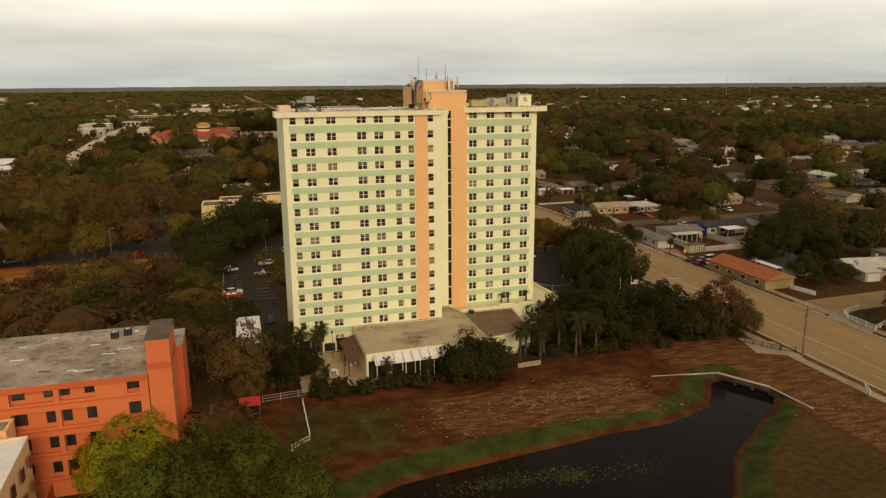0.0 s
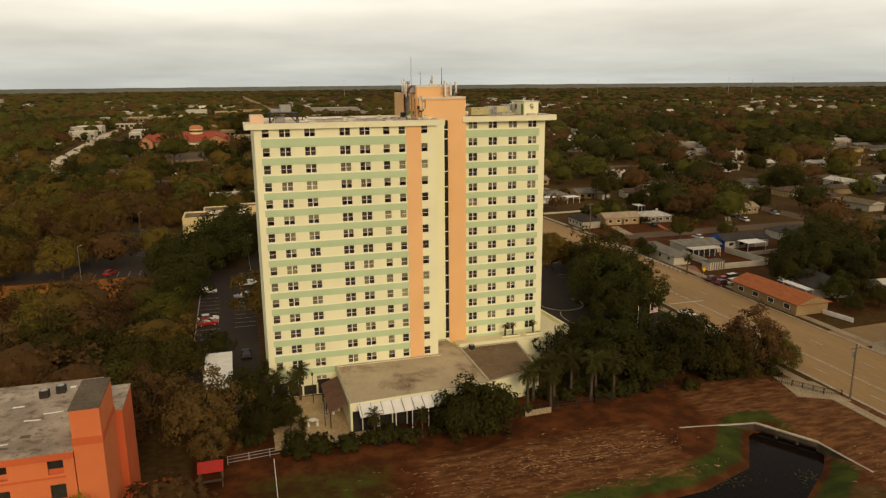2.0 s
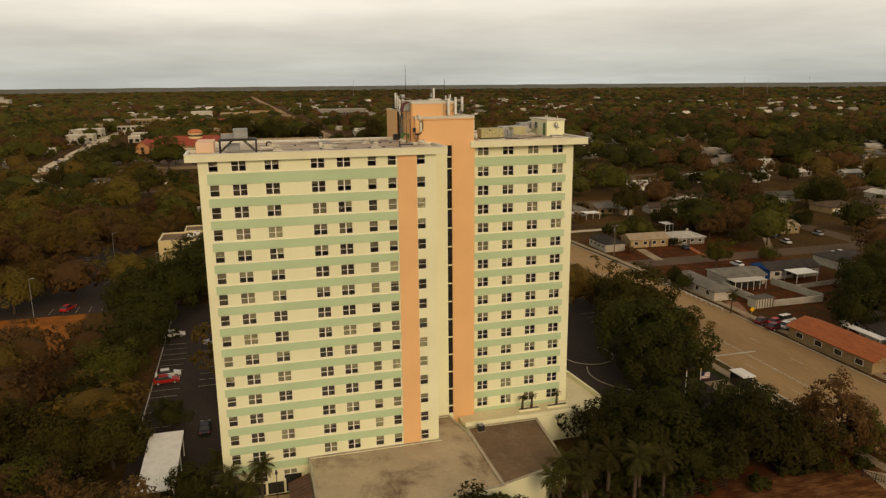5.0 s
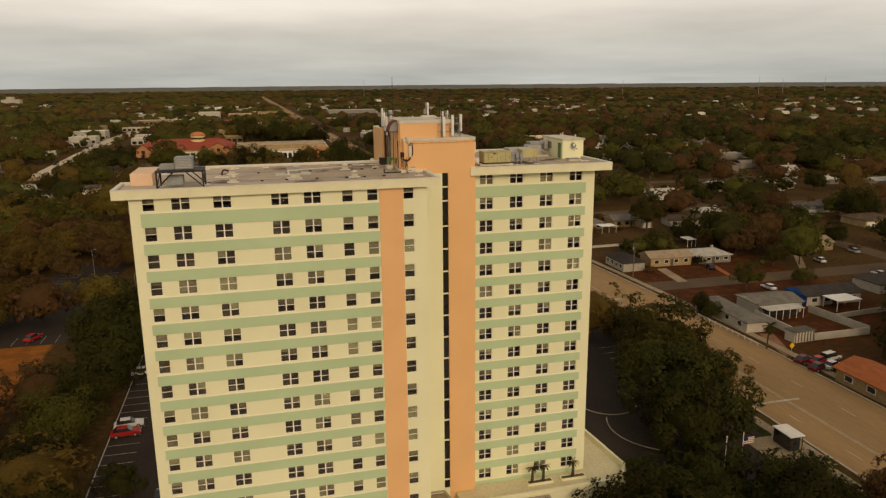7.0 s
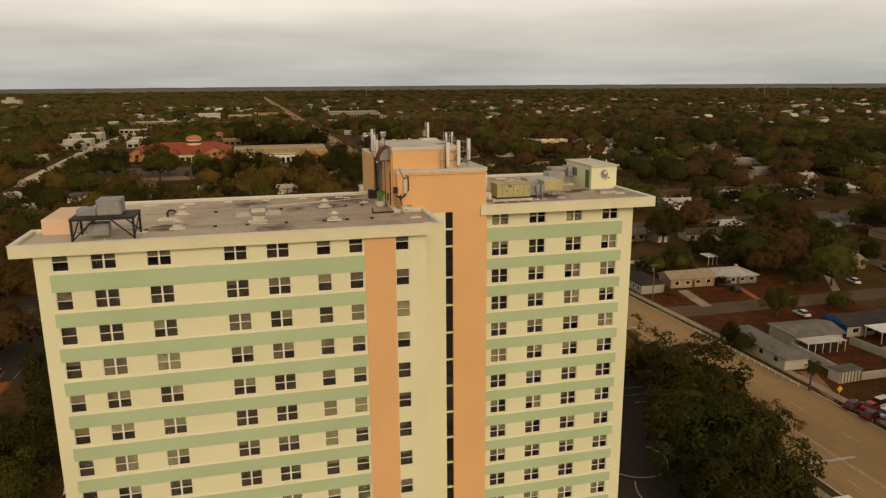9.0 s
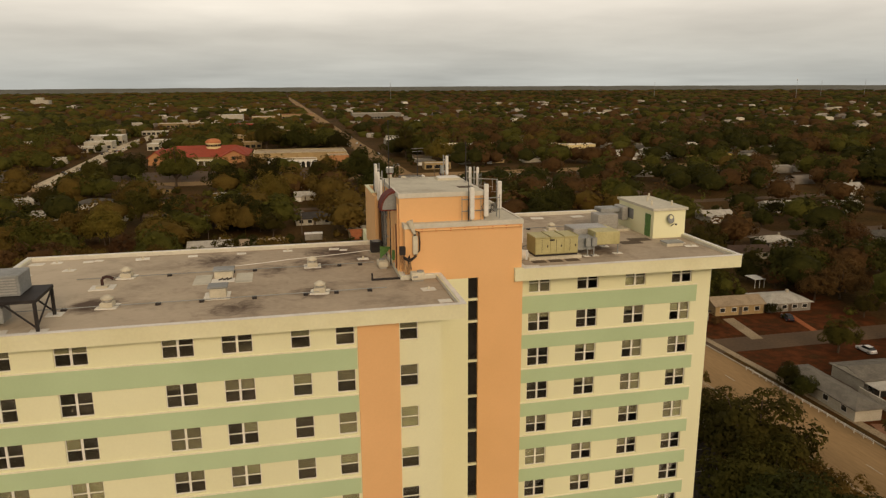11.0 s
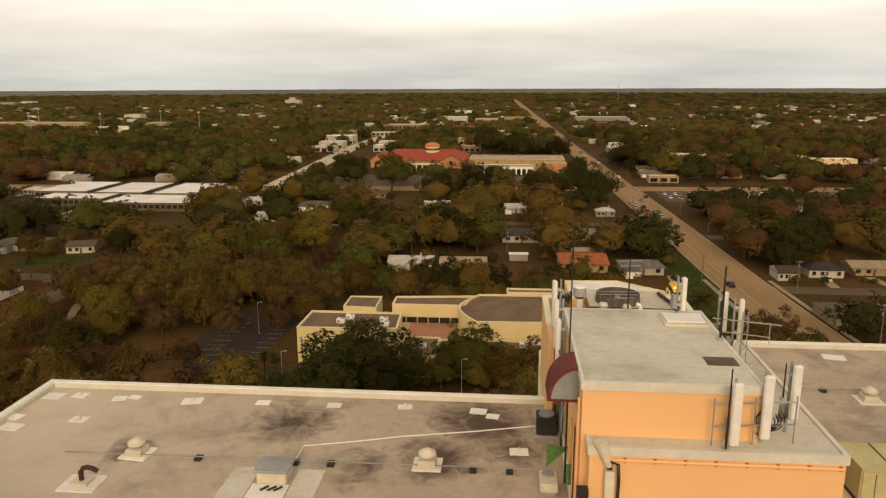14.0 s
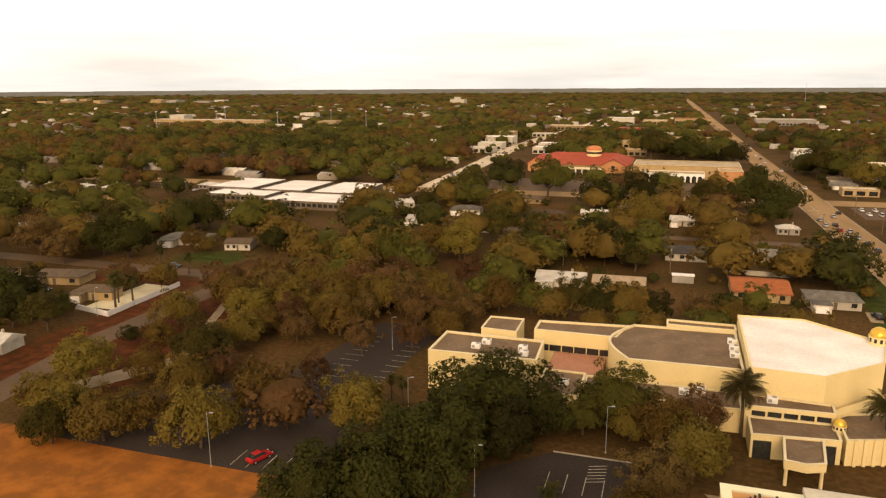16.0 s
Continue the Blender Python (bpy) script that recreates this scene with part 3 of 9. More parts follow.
def strip(bm, half0, half1, y0, y1, z, step=10.0, thick=0.12):
    """A band of the road between two offsets from its centre line."""
    ys = list(np.arange(y0, y1, step)) + [y1]
    rows = []
    for y in ys:
        c, w = road_x(y), float(np.interp(y, (60, 150), (1.0, 0.76)))
        rows.append([bm.verts.new((c + o * w, y, zz)) for o, zz in ((half0, z - thick), (half0, z), (half1, z), (half1, z - thick))])
    for a, b in zip(rows, rows[1:]):
        for i in range(3):
            bm.faces.new((a[i], b[i], b[i + 1], a[i + 1]))
    return bm


road = solid("road", strip(bmesh.new(), -10.3, 10.3, -130, 3000, 0.03, 20, 0.05), ROADTOP, "worn tan-grey asphalt of a wide main road", "road", "structure")
for side, nm in ((-1, "west"), (1, "east")):
    a, b = sorted((side * 10.3, side * 10.65))
    solid("kerb_" + nm, strip(bmesh.new(), a, b, -130, 420, 0.15, 20, 0.2), CONCRETE, "pale concrete kerb along the road", "kerb", "structure")
    a, b = sorted((side * 12.2, side * 14.0))
    solid("pavement_" + nm, strip(bmesh.new(), a, b, -130, 210, 0.10, 20, 0.14), PAVE, "narrow pale concrete pavement beside the road", "pavement", "structure")
lines = bmesh.new()
for off in (-0.28, 0.14):
    strip(lines, off - 3.1 + 0.0, off - 2.98, -130, 400, 0.036, 20, 0.004)
for off in (-6.6, 3.6):
    for y in np.arange(-126, 300, 12.0):
        strip(lines, off - 0.07, off + 0.07, y, y + 3.2, 0.036, 4, 0.004)
for y in (26.0, 88.0, 385.0):
    strip(lines, -9.6, -0.5, y, y + 0.6, 0.037, 1, 0.004)
solid("road_markings", lines, LINE_W, "worn white lane dashes and stop bars", "markings", "structure")
keep(52, -130, 86, 125)
keep(54, 125, 78, 480)
keep(44, 480, 72, 1100)


def side_road(name, pts, half, label, material=ROADTOP, z=0.028):
    """A street along a line of plan points."""
    bm = bmesh.new()
    z0 = z
    for seg_, ((ax, ay), (bx, by)) in enumerate(zip(pts, pts[1:])):
        z = z0 + 0.005 * seg_
        d = Vector((bx - ax, by - ay)).normalized()
        n = Vector((-d.y, d.x)) * half
        a, b = Vector((ax, ay)) - d * half * 0.3, Vector((bx, by)) + d * half * 0.3
        prism(bm, [tuple(a + n), tuple(a - n), tuple(b - n), tuple(b + n)][::-1], z - 0.1, z)
        k = max(2, int((b - a).length / 12))
        for i in range(k + 1):
            p = a.lerp(b, i / k)
            keep(p.x - half, p.y - half, p.x + half, p.y + half, 7.0 if half > 8 else 2.5)
    return solid(name, bm, material, label, "road", "structure")


STREET = mat("faded_street_asphalt", (0.125, 0.078, 0.041), (0.09, 0.058, 0.032), scale=0.06, fine=1.5, fine_amt=0.15)
side_road("street_south", [(77, -4.6), (150, -1.5), (420, 12)], 4.7, "faded asphalt side street meeting the main road", ROADTOP, 0.022)
side_road("street_middle", [(78, 96), (160, 96), (520, 98)], 4.0, "faded asphalt street between small houses", STREET, 0.022)
side_road("street_north", [(74, 200), (520, 199)], 4.0, "faded asphalt street between small houses", STREET, 0.022)
side_road("street_fourth", [(76, 276), (520, 282)], 4.0, "faded asphalt street between small houses", STREET, 0.022)
side_road("crossroad", [(-420, 395), (-150, 402), (66, 412), (420, 424)], 9.0, "wide cross street of worn asphalt", ROADTOP, 0.024)
side_road("street_west", [(-128, 60), (-138, 135), (-137, 186), (-150, 197), (-330, 199)], 4.0, "quiet residential street of faded asphalt", STREET, 0.022)
PALE_ROAD = mat("pale_concrete_avenue", (0.60, 0.50, 0.34), (0.46, 0.38, 0.25), scale=0.03, fine=0.5, fine_amt=0.2)
side_road("avenue_west", [(-146, 396), (-149, 500), (-157, 685), (-154, 810), (-142, 1000), (-120, 1400)], 7.5, "wide pale avenue lined with shops", PALE_ROAD, 0.021)
side_road("street_backlots", [(-120, 300), (54, 300)], 3.6, "narrow residential street", STREET, 0.020)
side_road("street_east_far", [(170, 0), (172, 290), (176, 420)], 3.8, "narrow residential street", STREET, 0.016)


def lot(name, pts, label, material=ASPHALT, z=0.02):
    return solid(name, prism(bmesh.new(), pts, -0.1, z), material, label, "car park", "structure")


lot("parking_west", [(-44, 4), (-31, 4), (-31, 92), (-44, 92)], "dark asphalt car park beside the tower")
keep(-45, -2, -30, 90)
lot("parking_east", [(21, 22), (38, 5), (50, 4), (56, 14), (54, 72), (21, 84)], "dark asphalt drive and parking east of the tower", z=0.016)
keep(21, 4, 44, 84)
lot("parking_back", [(-32, 88), (-5, 88), (-5, 113), (-22, 113), (-32, 104)], "dark asphalt parking bays behind the tower")
keep(-34, 84, -4, 114)
lot("parking_field", [(-108, 92), (-57, 92), (-57, 108), (-62, 126), (-58, 168), (-76, 168), (-82, 128), (-108, 112)], "dark asphalt car park among trees")
keep(-82, 122, -57, 166)
keep(-78, 90, -62, 100)
lot("parking_shops", [(78, 366), (150, 370), (146, 404), (78, 400)], "asphalt shop forecourt by the crossroads", STREET, 0.018)
keep(76, 362, 152, 430)
lot("plaza_west", [(-140, 404), (40, 412), (36, 470), (-138, 470)], "asphalt forecourt of the red-roofed building", STREET, 0.018)
keep(-120, 440, 42, 600)

bays = bmesh.new()
for i in range(15):
    box(bays, -43.6, 22 + i * 3.0, 0.021, -38.8, 22.1 + i * 3.0, 0.026)
box(bays, -43.7, 21, 0.021, -43.5, 88, 0.026)
for i in range(8):
    box(bays, -35.6, 40 + i * 3.0, 0.021, -31.2, 40.1 + i * 3.0, 0.026)
for i in range(9):
    box(bays, -31 + i * 2.9, 90, 0.021, -30.9 + i * 2.9, 95.5, 0.026)
for i in range(4):
    box(bays, -21.5 + i * 2.9, 101, 0.021, -21.4 + i * 2.9, 106.5, 0.026)
for i in range(6):
    tube(bays, (-15.6 + 0.0, 105 + i * 1.0, 0.023), (-12.8, 106 + i * 1.0, 0.023), 0.05, seg=4)
for i in range(12):
    box(bays, -75.5, 122 + i * 3.2, 0.021, -71, 122.1 + i * 3.2, 0.026)
    box(bays, -64.0, 118 + i * 3.2, 0.021, -60.2, 118.1 + i * 3.2, 0.026)
for i in range(6):
    box(bays, -72 + i * 2.9, 93, 0.021, -71.9 + i * 2.9, 98, 0.026)
for i in range(9):
    box(bays, 48 + 0.0, 34 + i * 3.0, 0.021, 53, 34.1 + i * 3.0, 0.026)
solid("bay_markings", bays, LINE_W, "white painted parking bay lines", "markings", "structure")

# kerbed islands and paths
kb = bmesh.new()
for cx, cy, rr, a0, a1 in ((43, 24, 9, 150, 290), (38, 34, 5, 180, 400)):
    k = 24
    for i in range(k):
        a, b = radians(a0 + (a1 - a0) * i / k), radians(a0 + (a1 - a0) * (i + 1) / k)
        tube(kb, (cx + rr * math.cos(a), cy + rr * math.sin(a), 0.06), (cx + rr * math.cos(b), cy + rr * math.sin(b), 0.06), 0.11, seg=5)
box(kb, 28, 36, 0, 28.25, 70, 0.15)
box(kb, 30, 70, 0, 54, 70.25, 0.15)
box(kb, -22, 113, 0, -5, 113.3, 0.15)
solid("kerb_lots", kb, CONCRETE, "pale concrete kerbs edging car parks and islands", "kerb", "structure")
pv = bmesh.new()
prism(pv, [(-36, -2), (-30.5, -2), (-30.5, 5), (-36, 5)], -0.1, 0.055)
prism(pv, [(53, -24), (60, -28), (60, -20), (55, -16)], -0.1, 0.09)
prism(pv, [(48, -6), (49.5, -6), (56, 10), (54.5, 10)], -0.1, 0.05)
prism(pv, [(52, 6), (60.5, 6), (60.5, 16), (52, 16)], -0.1, 0.058)
prism(pv, [(-112, 132), (-109, 131), (-124, 170), (-126.5, 170)], -0.1, 0.05)
prism(pv, [(-124, 112), (-118, 110), (-108, 126), (-113, 130)], -0.1, 0.045)
prism(pv, [(92, 98), (95, 98), (97, 112.5), (94, 112.5)], -0.1, 0.05)
prism(pv, [(134, 101), (136.5, 101), (146.5, 115.5), (144, 115.5)], -0.1, 0.05)
prism(pv, [(4, 104), (30, 104), (32, 107), (2, 107)], -0.1, 0.05)
prism(pv, [(45.5, 205), (48.5, 205), (49.5, 214), (46, 214)], -0.1, 0.05)
prism(pv, [(92, 203.5), (95, 203.5), (96, 214), (93, 214)], -0.1, 0.05)
prism(pv, [(109.5, 203.5), (112.5, 203.5), (111, 217), (108, 217)], -0.1, 0.05)
solid("paving", pv, PAVE, "pale concrete patio, paths and driveways", "paving", "structure")

solid("brick_drive", prism(bmesh.new(), [(109.2, 100), (110.8, 100), (113, 111), (111.2, 111)], -0.1, 0.052), TERRACOTTA, "narrow red brick drive before a house", "paving", "structure")
solid("dirt_track", prism(bmesh.new(), [(82, 142.5), (110, 143.5), (110, 146.6), (82, 145.8)], -0.1, 0.048), PALE_ROAD, "pale dirt track across an open yard", "track", "structure")
solid("patio", prism(bmesh.new(), [(-30.5, -17), (-16.5, -17), (-16.5, -0.5), (-30.5, 0.5)], -0.1, 0.06), mat("sandy_patio_paving", (0.50, 0.36, 0.19), (0.38, 0.27, 0.14), scale=0.25, fine=3, bump=0.2), "sandy paved patio beside the annex", "patio", "structure")

# culvert headwall with three dark openings and two wing walls
cul = thing("culvert", label="weathered concrete culvert headwall with shade-toned faces and three black-backed openings over the pond inlet", category="culvert", kind="structure")


def slab_between(bm, a, b, z0, z1, t):
    a, b = Vector(a), Vector(b)
    d = (b - a).normalized()
    n = Vector((-d.y, d.x)) * t / 2
    return prism(bm, [tuple(a + n), tuple(a - n), tuple(b - n), tuple(b + n)][::-1], z0, z1)


A_, D_ = Vector((40.0, -29.8)), Vector((44.6, -37.6))
# darker concrete for the wall faces, with their shade put into the colour
SHADED_CONCRETE = mat("shade_toned_concrete", (0.085, 0.062, 0.042), (0.045, 0.034, 0.022), scale=0.5, fine=4, bump=0.4, fine_amt=0.3)
part("coping", slab_between(bmesh.new(), A_, D_, -0.06, 0.12, 0.42), CONCRETE, cul)
part("headwall", slab_between(bmesh.new(), A_, D_, -0.8, -0.064, 0.36), SHADED_CONCRETE, cul)
for f in (0.0, 0.36, 0.68, 1.0):
    p = A_.lerp(D_, f)
    part("pier", B(p.x - 0.18, p.y - 0.18, -3, p.x + 0.18, p.y + 0.18, -0.804), SHADED_CONCRETE, cul)
# black slab fills in for the darkness inside the culvert
part("dark_opening", slab_between(bmesh.new(), A_ + Vector((0.45, 0.26)), D_ + Vector((0.45, 0.26)), -3, -0.81, 0.3), BLACK, cul)
for end, tip in ((A_, (28.2, -27.8)), (D_, (45.3, -46.3))):
    part("wing_wall", slab_between(bmesh.new(), end, tip, -2.3, -0.09, 0.26), SHADED_CONCRETE, cul)
    part("wing_coping", slab_between(bmesh.new(), end, tip, -0.086, 0.04, 0.30), CONCRETE, cul)

# broken reeds and pale litter washed up on the bank
rng_l = np.random.default_rng(21)
LITTER = mat("bleached_reed_litter", (0.24, 0.13, 0.065), (0.12, 0.055, 0.025), island=0.6, fine=8)
lv_, lf_ = [], []
for cx, cy, sx, sy, cnt in ((4, -32, 9.0, 2.6, 620), (15, -30, 6.0, 2.0, 260), (-8, -35, 6, 1.8, 90), (47, -55, 2.6, 8, 170), (50, -44, 2.0, 4, 60), (14, -38.4, 10, 0.8, 60)):
    px_, py_ = rng_l.normal(cx, sx, cnt), np.round(rng_l.normal(cy, sy, cnt) / 0.7) * 0.7 + rng_l.normal(0, 0.16, cnt)
    for x, y in zip(px_, py_):
        a, ln, wd = rng_l.normal(0, 0.5), rng_l.uniform(0.1, 0.55), rng_l.uniform(0.03, 0.09)
        dx, dy = math.cos(a) * ln, math.sin(a) * ln
        b0 = len(lv_)
        zz = float(rng_l.uniform(0.03, 0.14))
        lv_ += [(x - dx, y - dy, zz), (x + dx, y + dy, zz + rng_l.uniform(-0.03, 0.05)), (x - dy / ln * wd, y + dx / ln * wd, zz + 0.08)]
        lf_.append((b0, b0 + 1, b0 + 2))
lv_ = np.array(lv_)
lp_ = seg_dist(lv_[:, 0], lv_[:, 1], POND)
lv_[:, 2] += -2.6 * smooth01((4.5 - lp_) / 9.0)
dry = lp_.reshape(-1, 3).min(1) > 1.5
tagged(new("reed_litter", raw_mesh("reed_litter", lv_, np.array(lf_)[dry], LITTER)), "bleached broken reeds strewn over the pond bank", "litter", kind="stuff")

# ---- the tower ----
tower = thing("apartment_tower", label="sixteen-storey cream apartment tower with mint green bands and peach stair shaft", category="building")
ROWS = [42.84] + [39.9 - 2.69 * k for k in range(14)]
WIN_H = 1.4
L_COLS = [(-28.95, -27.85), (-26.36, -24.66), (-22.55, -20.85), (-17.10, -15.40), (-13.95, -12.25), (-10.15, -9.05), (-7.62, -6.52), (-3.89, -2.79)]
R_COLS = [(6.68, 8.32), (10.40, 12.04), (14.18, 15.82), (17.95, 19.59)]


def facade(bm, x0, x1, z0, z1, y, holes, depth=0.3):
    """A wall facing -y with openings cut through it; holes are (xa, za, xb, zb)."""
    xs = sorted({x0, x1, *[h[0] for h in holes], *[h[2] for h in holes]})
    zs = sorted({z0, z1, *[h[1] for h in holes], *[h[3] for h in holes]})
    cache = {}

    def v(i, j, k):
        key = (i, j, k)
        if key not in cache:
            cache[key] = bm.verts.new((xs[i], y + (depth if k else 0), zs[j]))
        return cache[key]

    cut = {}
    for i in range(len(xs) - 1):
        for j in range(len(zs) - 1):
            cx, cz = (xs[i] + xs[i + 1]) / 2, (zs[j] + zs[j + 1]) / 2
            cut[i, j] = any(h[0] < cx < h[2] and h[1] < cz < h[3] for h in holes)
    for (i, j), gone in cut.items():
        if gone:
            continue
        for k in (0, 1):
            bm.faces.new((v(i, j, k), v(i + 1, j, k), v(i + 1, j + 1, k), v(i, j + 1, k)))
        for di, dj, e in ((-1, 0, ((0, 0), (0, 1))), (1, 0, ((1, 0), (1, 1))), (0, -1, ((0, 0), (1, 0))), (0, 1, ((0, 1), (1, 1)))):
            if cut.get((i + di, j + dj), True):
                p, q = [(i + a, j + b) for a, b in e]
                bm.faces.new((v(*p, 0), v(*q, 0), v(*q, 1), v(*p, 1)))
    return bm


l_holes = [(a, z, b, z + WIN_H) for a, b in L_COLS for z in ROWS]
l_holes += [(a, 1.9, b, 3.4) for a, b in L_COLS[1:3]]
r_holes = [(a, z, b, z + WIN_H) for a, b in R_COLS for z in ROWS]
part("wall", facade(bmesh.new(), -30.1, -1.4, 0, 44.4, 0.5, l_holes), CREAM, tower)
part("wall", facade(bmesh.new(), 5.9, 21.2, 0, 44.4, 8.1, r_holes), CREAM, tower)
slit = [(1.96, 4.9, 2.66, 44.5)]
part("wall", facade(bmesh.new(), -1.39, 2.66, 0, 44.5, 7.2, slit, 0.4), CREAM, tower)
part("stair_shaft_front", B(2.663, 7.2, 0, 5.897, 7.6, 44.498), PEACH, tower, "peach stucco stair shaft")
part("side_wall", B(-30.1, 0.802, 0, -29.8, 18.2, 44.4), CREAM, tower)
part("side_wall", B(-1.7, 0.802, 0, -1.4, 7.197, 44.4), CREAM, tower)
part("side_wall", B(-30.1, 18.203, 0, -3.2, 18.5, 44.4), CREAM, tower)
part("side_wall", B(20.9, 8.402, 0, 21.2, 26.4, 44.4), CREAM, tower)
part("side_wall", B(-3.2, 26.4, 0, 21.2, 26.7, 44.4), CREAM, tower)
part("side_wall", B(-3.2, 18.503, 0, -2.9, 26.39, 44.4), CREAM, tower)
part("side_wall", B(5.6, 7.603, 0, 5.897, 8.098, 44.4), CREAM, tower)
# dark-coloured back walls and floors carry the gloom of the rooms
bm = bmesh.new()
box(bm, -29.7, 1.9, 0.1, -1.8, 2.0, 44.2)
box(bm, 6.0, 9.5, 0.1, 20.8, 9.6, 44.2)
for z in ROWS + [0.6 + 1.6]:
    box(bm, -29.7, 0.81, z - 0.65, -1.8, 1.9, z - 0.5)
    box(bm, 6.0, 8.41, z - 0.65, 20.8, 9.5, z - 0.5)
part("room_lining", bm, ROOM, tower, "rooms behind the windows, their dimness put into the colour")
for i, z in enumerate(ROWS):
    drop = 1.50 if i == 0 else 1.26
    part("spandrel", B(-29.15, 0.44, z - drop, -6.42, 0.498, z - 0.21), GREEN, tower, "mint green spandrel band")
    part("ledge", B(-29.2, 0.42, z - 0.208, -6.40, 0.497, z - 0.12), LEDGE, tower, "pale painted ledge")
    part("spandrel", B(6.05, 8.04, z - drop, 20.05, 8.098, z - 0.21), GREEN, tower, "mint green spandrel band")
    part("ledge", B(6.05, 8.02, z - 0.208, 20.1, 8.097, z - 0.12), LEDGE, tower, "pale painted ledge")
# dark slabs on the wall stand for the shaded ground-floor recesses
for k in range(4):
    part("ground_floor_opening", B(-29.4 + k * 2.35, 0.43, 0.12, -27.35 + k * 2.35, 0.496, 1.75 if k in (1, 2) else 2.6), DARK_GLASS, tower)
part("pilaster", B(-6.36, 0.38, 0, -3.93, 0.497, 44.08), PEACH, tower, "peach stucco vertical stripe")
# stair window slot
for k, z in enumerate([44.45] + ROWS):
    part("slot_bar", B(1.97, 7.22, z - 1.6, 2.65, 7.40, z - 1.45), CREAM_FASCIA, tower)
part("slot_glazing", B(1.965, 7.42, 4.9, 2.655, 7.46, 44.49), DARK_GLASS, tower, "tall dark stair window")


def window_meshes(w, double):
    """Frame, one sash pane and one blind of a window, with its base at the lower left outer corner."""
    t, d = 0.045, 0.09
    cols = [(t, w / 2 - 0.065), (w / 2 + 0.065, w - t)] if double else [(t, w - t)]
    mid = WIN_H * 0.5
    f = facade(bmesh.new(), 0.0, w, 0.0, WIN_H, 0.10, [(a, z0, b, z1) for a, b in cols for z0, z1 in ((t, mid - 0.022), (mid + 0.022, WIN_H - t))], d)
    bmesh.ops.recalc_face_normals(f, faces=f.faces)
    fm = bpy.data.meshes.new("window_frame")
    f.to_mesh(fm)
    f.free()
    fm.materials.append(FRAME_W)
    sash = cols[0][1] - cols[0][0]
    pm = raw_mesh("pane", np.array([(0, 0.14, t), (sash, 0.14, t), (sash, 0.14, WIN_H - t), (0, 0.14, WIN_H - t), (0, 0.15, t), (sash, 0.15, t), (sash, 0.15, WIN_H - t), (0, 0.15, WIN_H - t)]),
                  np.array([(0, 1, 2, 3), (5, 4, 7, 6), (0, 4, 5, 1), (3, 2, 6, 7), (0, 3, 7, 4), (1, 5, 6, 2)]), GLASS)
    blinds = []
    for drop in (0.3, 0.5, 0.97):
        b = B(0.01, 0.24, WIN_H * (1 - drop), sash - 0.01, 0.26, WIN_H - 0.02)
        me = bpy.data.meshes.new("blind")
        b.to_mesh(me)
        b.free()
        me.materials.append(BLIND)
        blinds.append(me)
    return fm, pm, blinds, [c[0] for c in cols]


WIN = {(w, dbl): window_meshes(w, dbl) for w, dbl in ((1.10, False), (1.70, True), (1.64, True))}
rb = random.Random(21)


def add_window(parent, x, y, z, w, double):
    fm, pm, blinds, starts = WIN[(w, double)]
    ob = share("window", fm, parent, Matrix.Translation((x, y, z)))
    whole = rb.random()
    for s in starts:
        pane = share("pane", pm, ob, Matrix.Translation((s, 0, 0)))
        pane.visible_shadow = False
        r = whole * 0.6 + rb.random() * 0.4
        if r < 0.30:
            share("blind", blinds[2], ob, Matrix.Translation((s, 0, 0)), "closed pale blind")
        elif r < 0.66:
            share("blind", blinds[rb.choice((0, 1, 1, 1))], ob, Matrix.Translation((s, 0, 0)), "half-drawn pale blind")


for i, (a, b) in enumerate(L_COLS):
    for z in ROWS + ([1.9] if i in (1, 2) else []):
        add_window(tower, a, 0.5, z, 1.10 if b - a < 1.3 else 1.70, b - a > 1.3)
for a, b in R_COLS:
    for z in ROWS:
        add_window(tower, a, 8.1, z, 1.64, True)

# roofs: overhanging fascias, curbs and decks
fl = [(-31.5, 0.0), (0.0, 0.0), (0.0, 7.19), (-2.42, 7.19), (-2.42, 18.6), (-29.1, 18.6), (-29.1, 6.0), (-31.5, 6.0)]
part("roof_slab", prism(bmesh.new(), inset_poly(fl, 0.36), 44.12, 44.70), CREAM_FASCIA, tower)
part("fascia", ring(bmesh.new(), fl, 0.34, 44.10, 44.98), CREAM_FASCIA, tower, "cream roof fascia")
part("coping", ring(bmesh.new(), inset_poly(fl, -0.04), 0.30, 44.983, 45.03), WHITE, tower, "white roof edge coping")
part("curb_lining", ring(bmesh.new(), inset_poly(fl, 0.343), 0.018, 44.752, 44.98), PALE_COPING, tower, "grey membrane turned up the roof curb")
part("roof_deck", prism(bmesh.new(), inset_poly(fl, 0.37), 44.703, 44.75), DECK, tower, "stained grey roof membrane")
fr = [(5.903, 6.95), (22.9, 6.95), (22.9, 27.6), (4.15, 27.6), (4.15, 13.01), (5.903, 13.01)]
part("fascia_return", B(5.25, 6.95, 44.10, 5.90, 7.197, 45.05), CREAM_FASCIA, tower)
part("curb_lining", ring(bmesh.new(), inset_poly(fr, 0.343), 0.018, 44.752, 45.0), PALE_COPING, tower, "grey membrane turned up the roof curb")
part("roof_slab", prism(bmesh.new(), inset_poly(fr, 0.36), 44.12, 44.70), CREAM_FASCIA, tower)
part("fascia", ring(bmesh.new(), fr, 0.34, 44.10, 45.0), CREAM_FASCIA, tower, "cream roof fascia")
part("coping", ring(bmesh.new(), inset_poly(fr, -0.04), 0.30, 45.003, 45.05), WHITE, tower, "white roof edge coping")
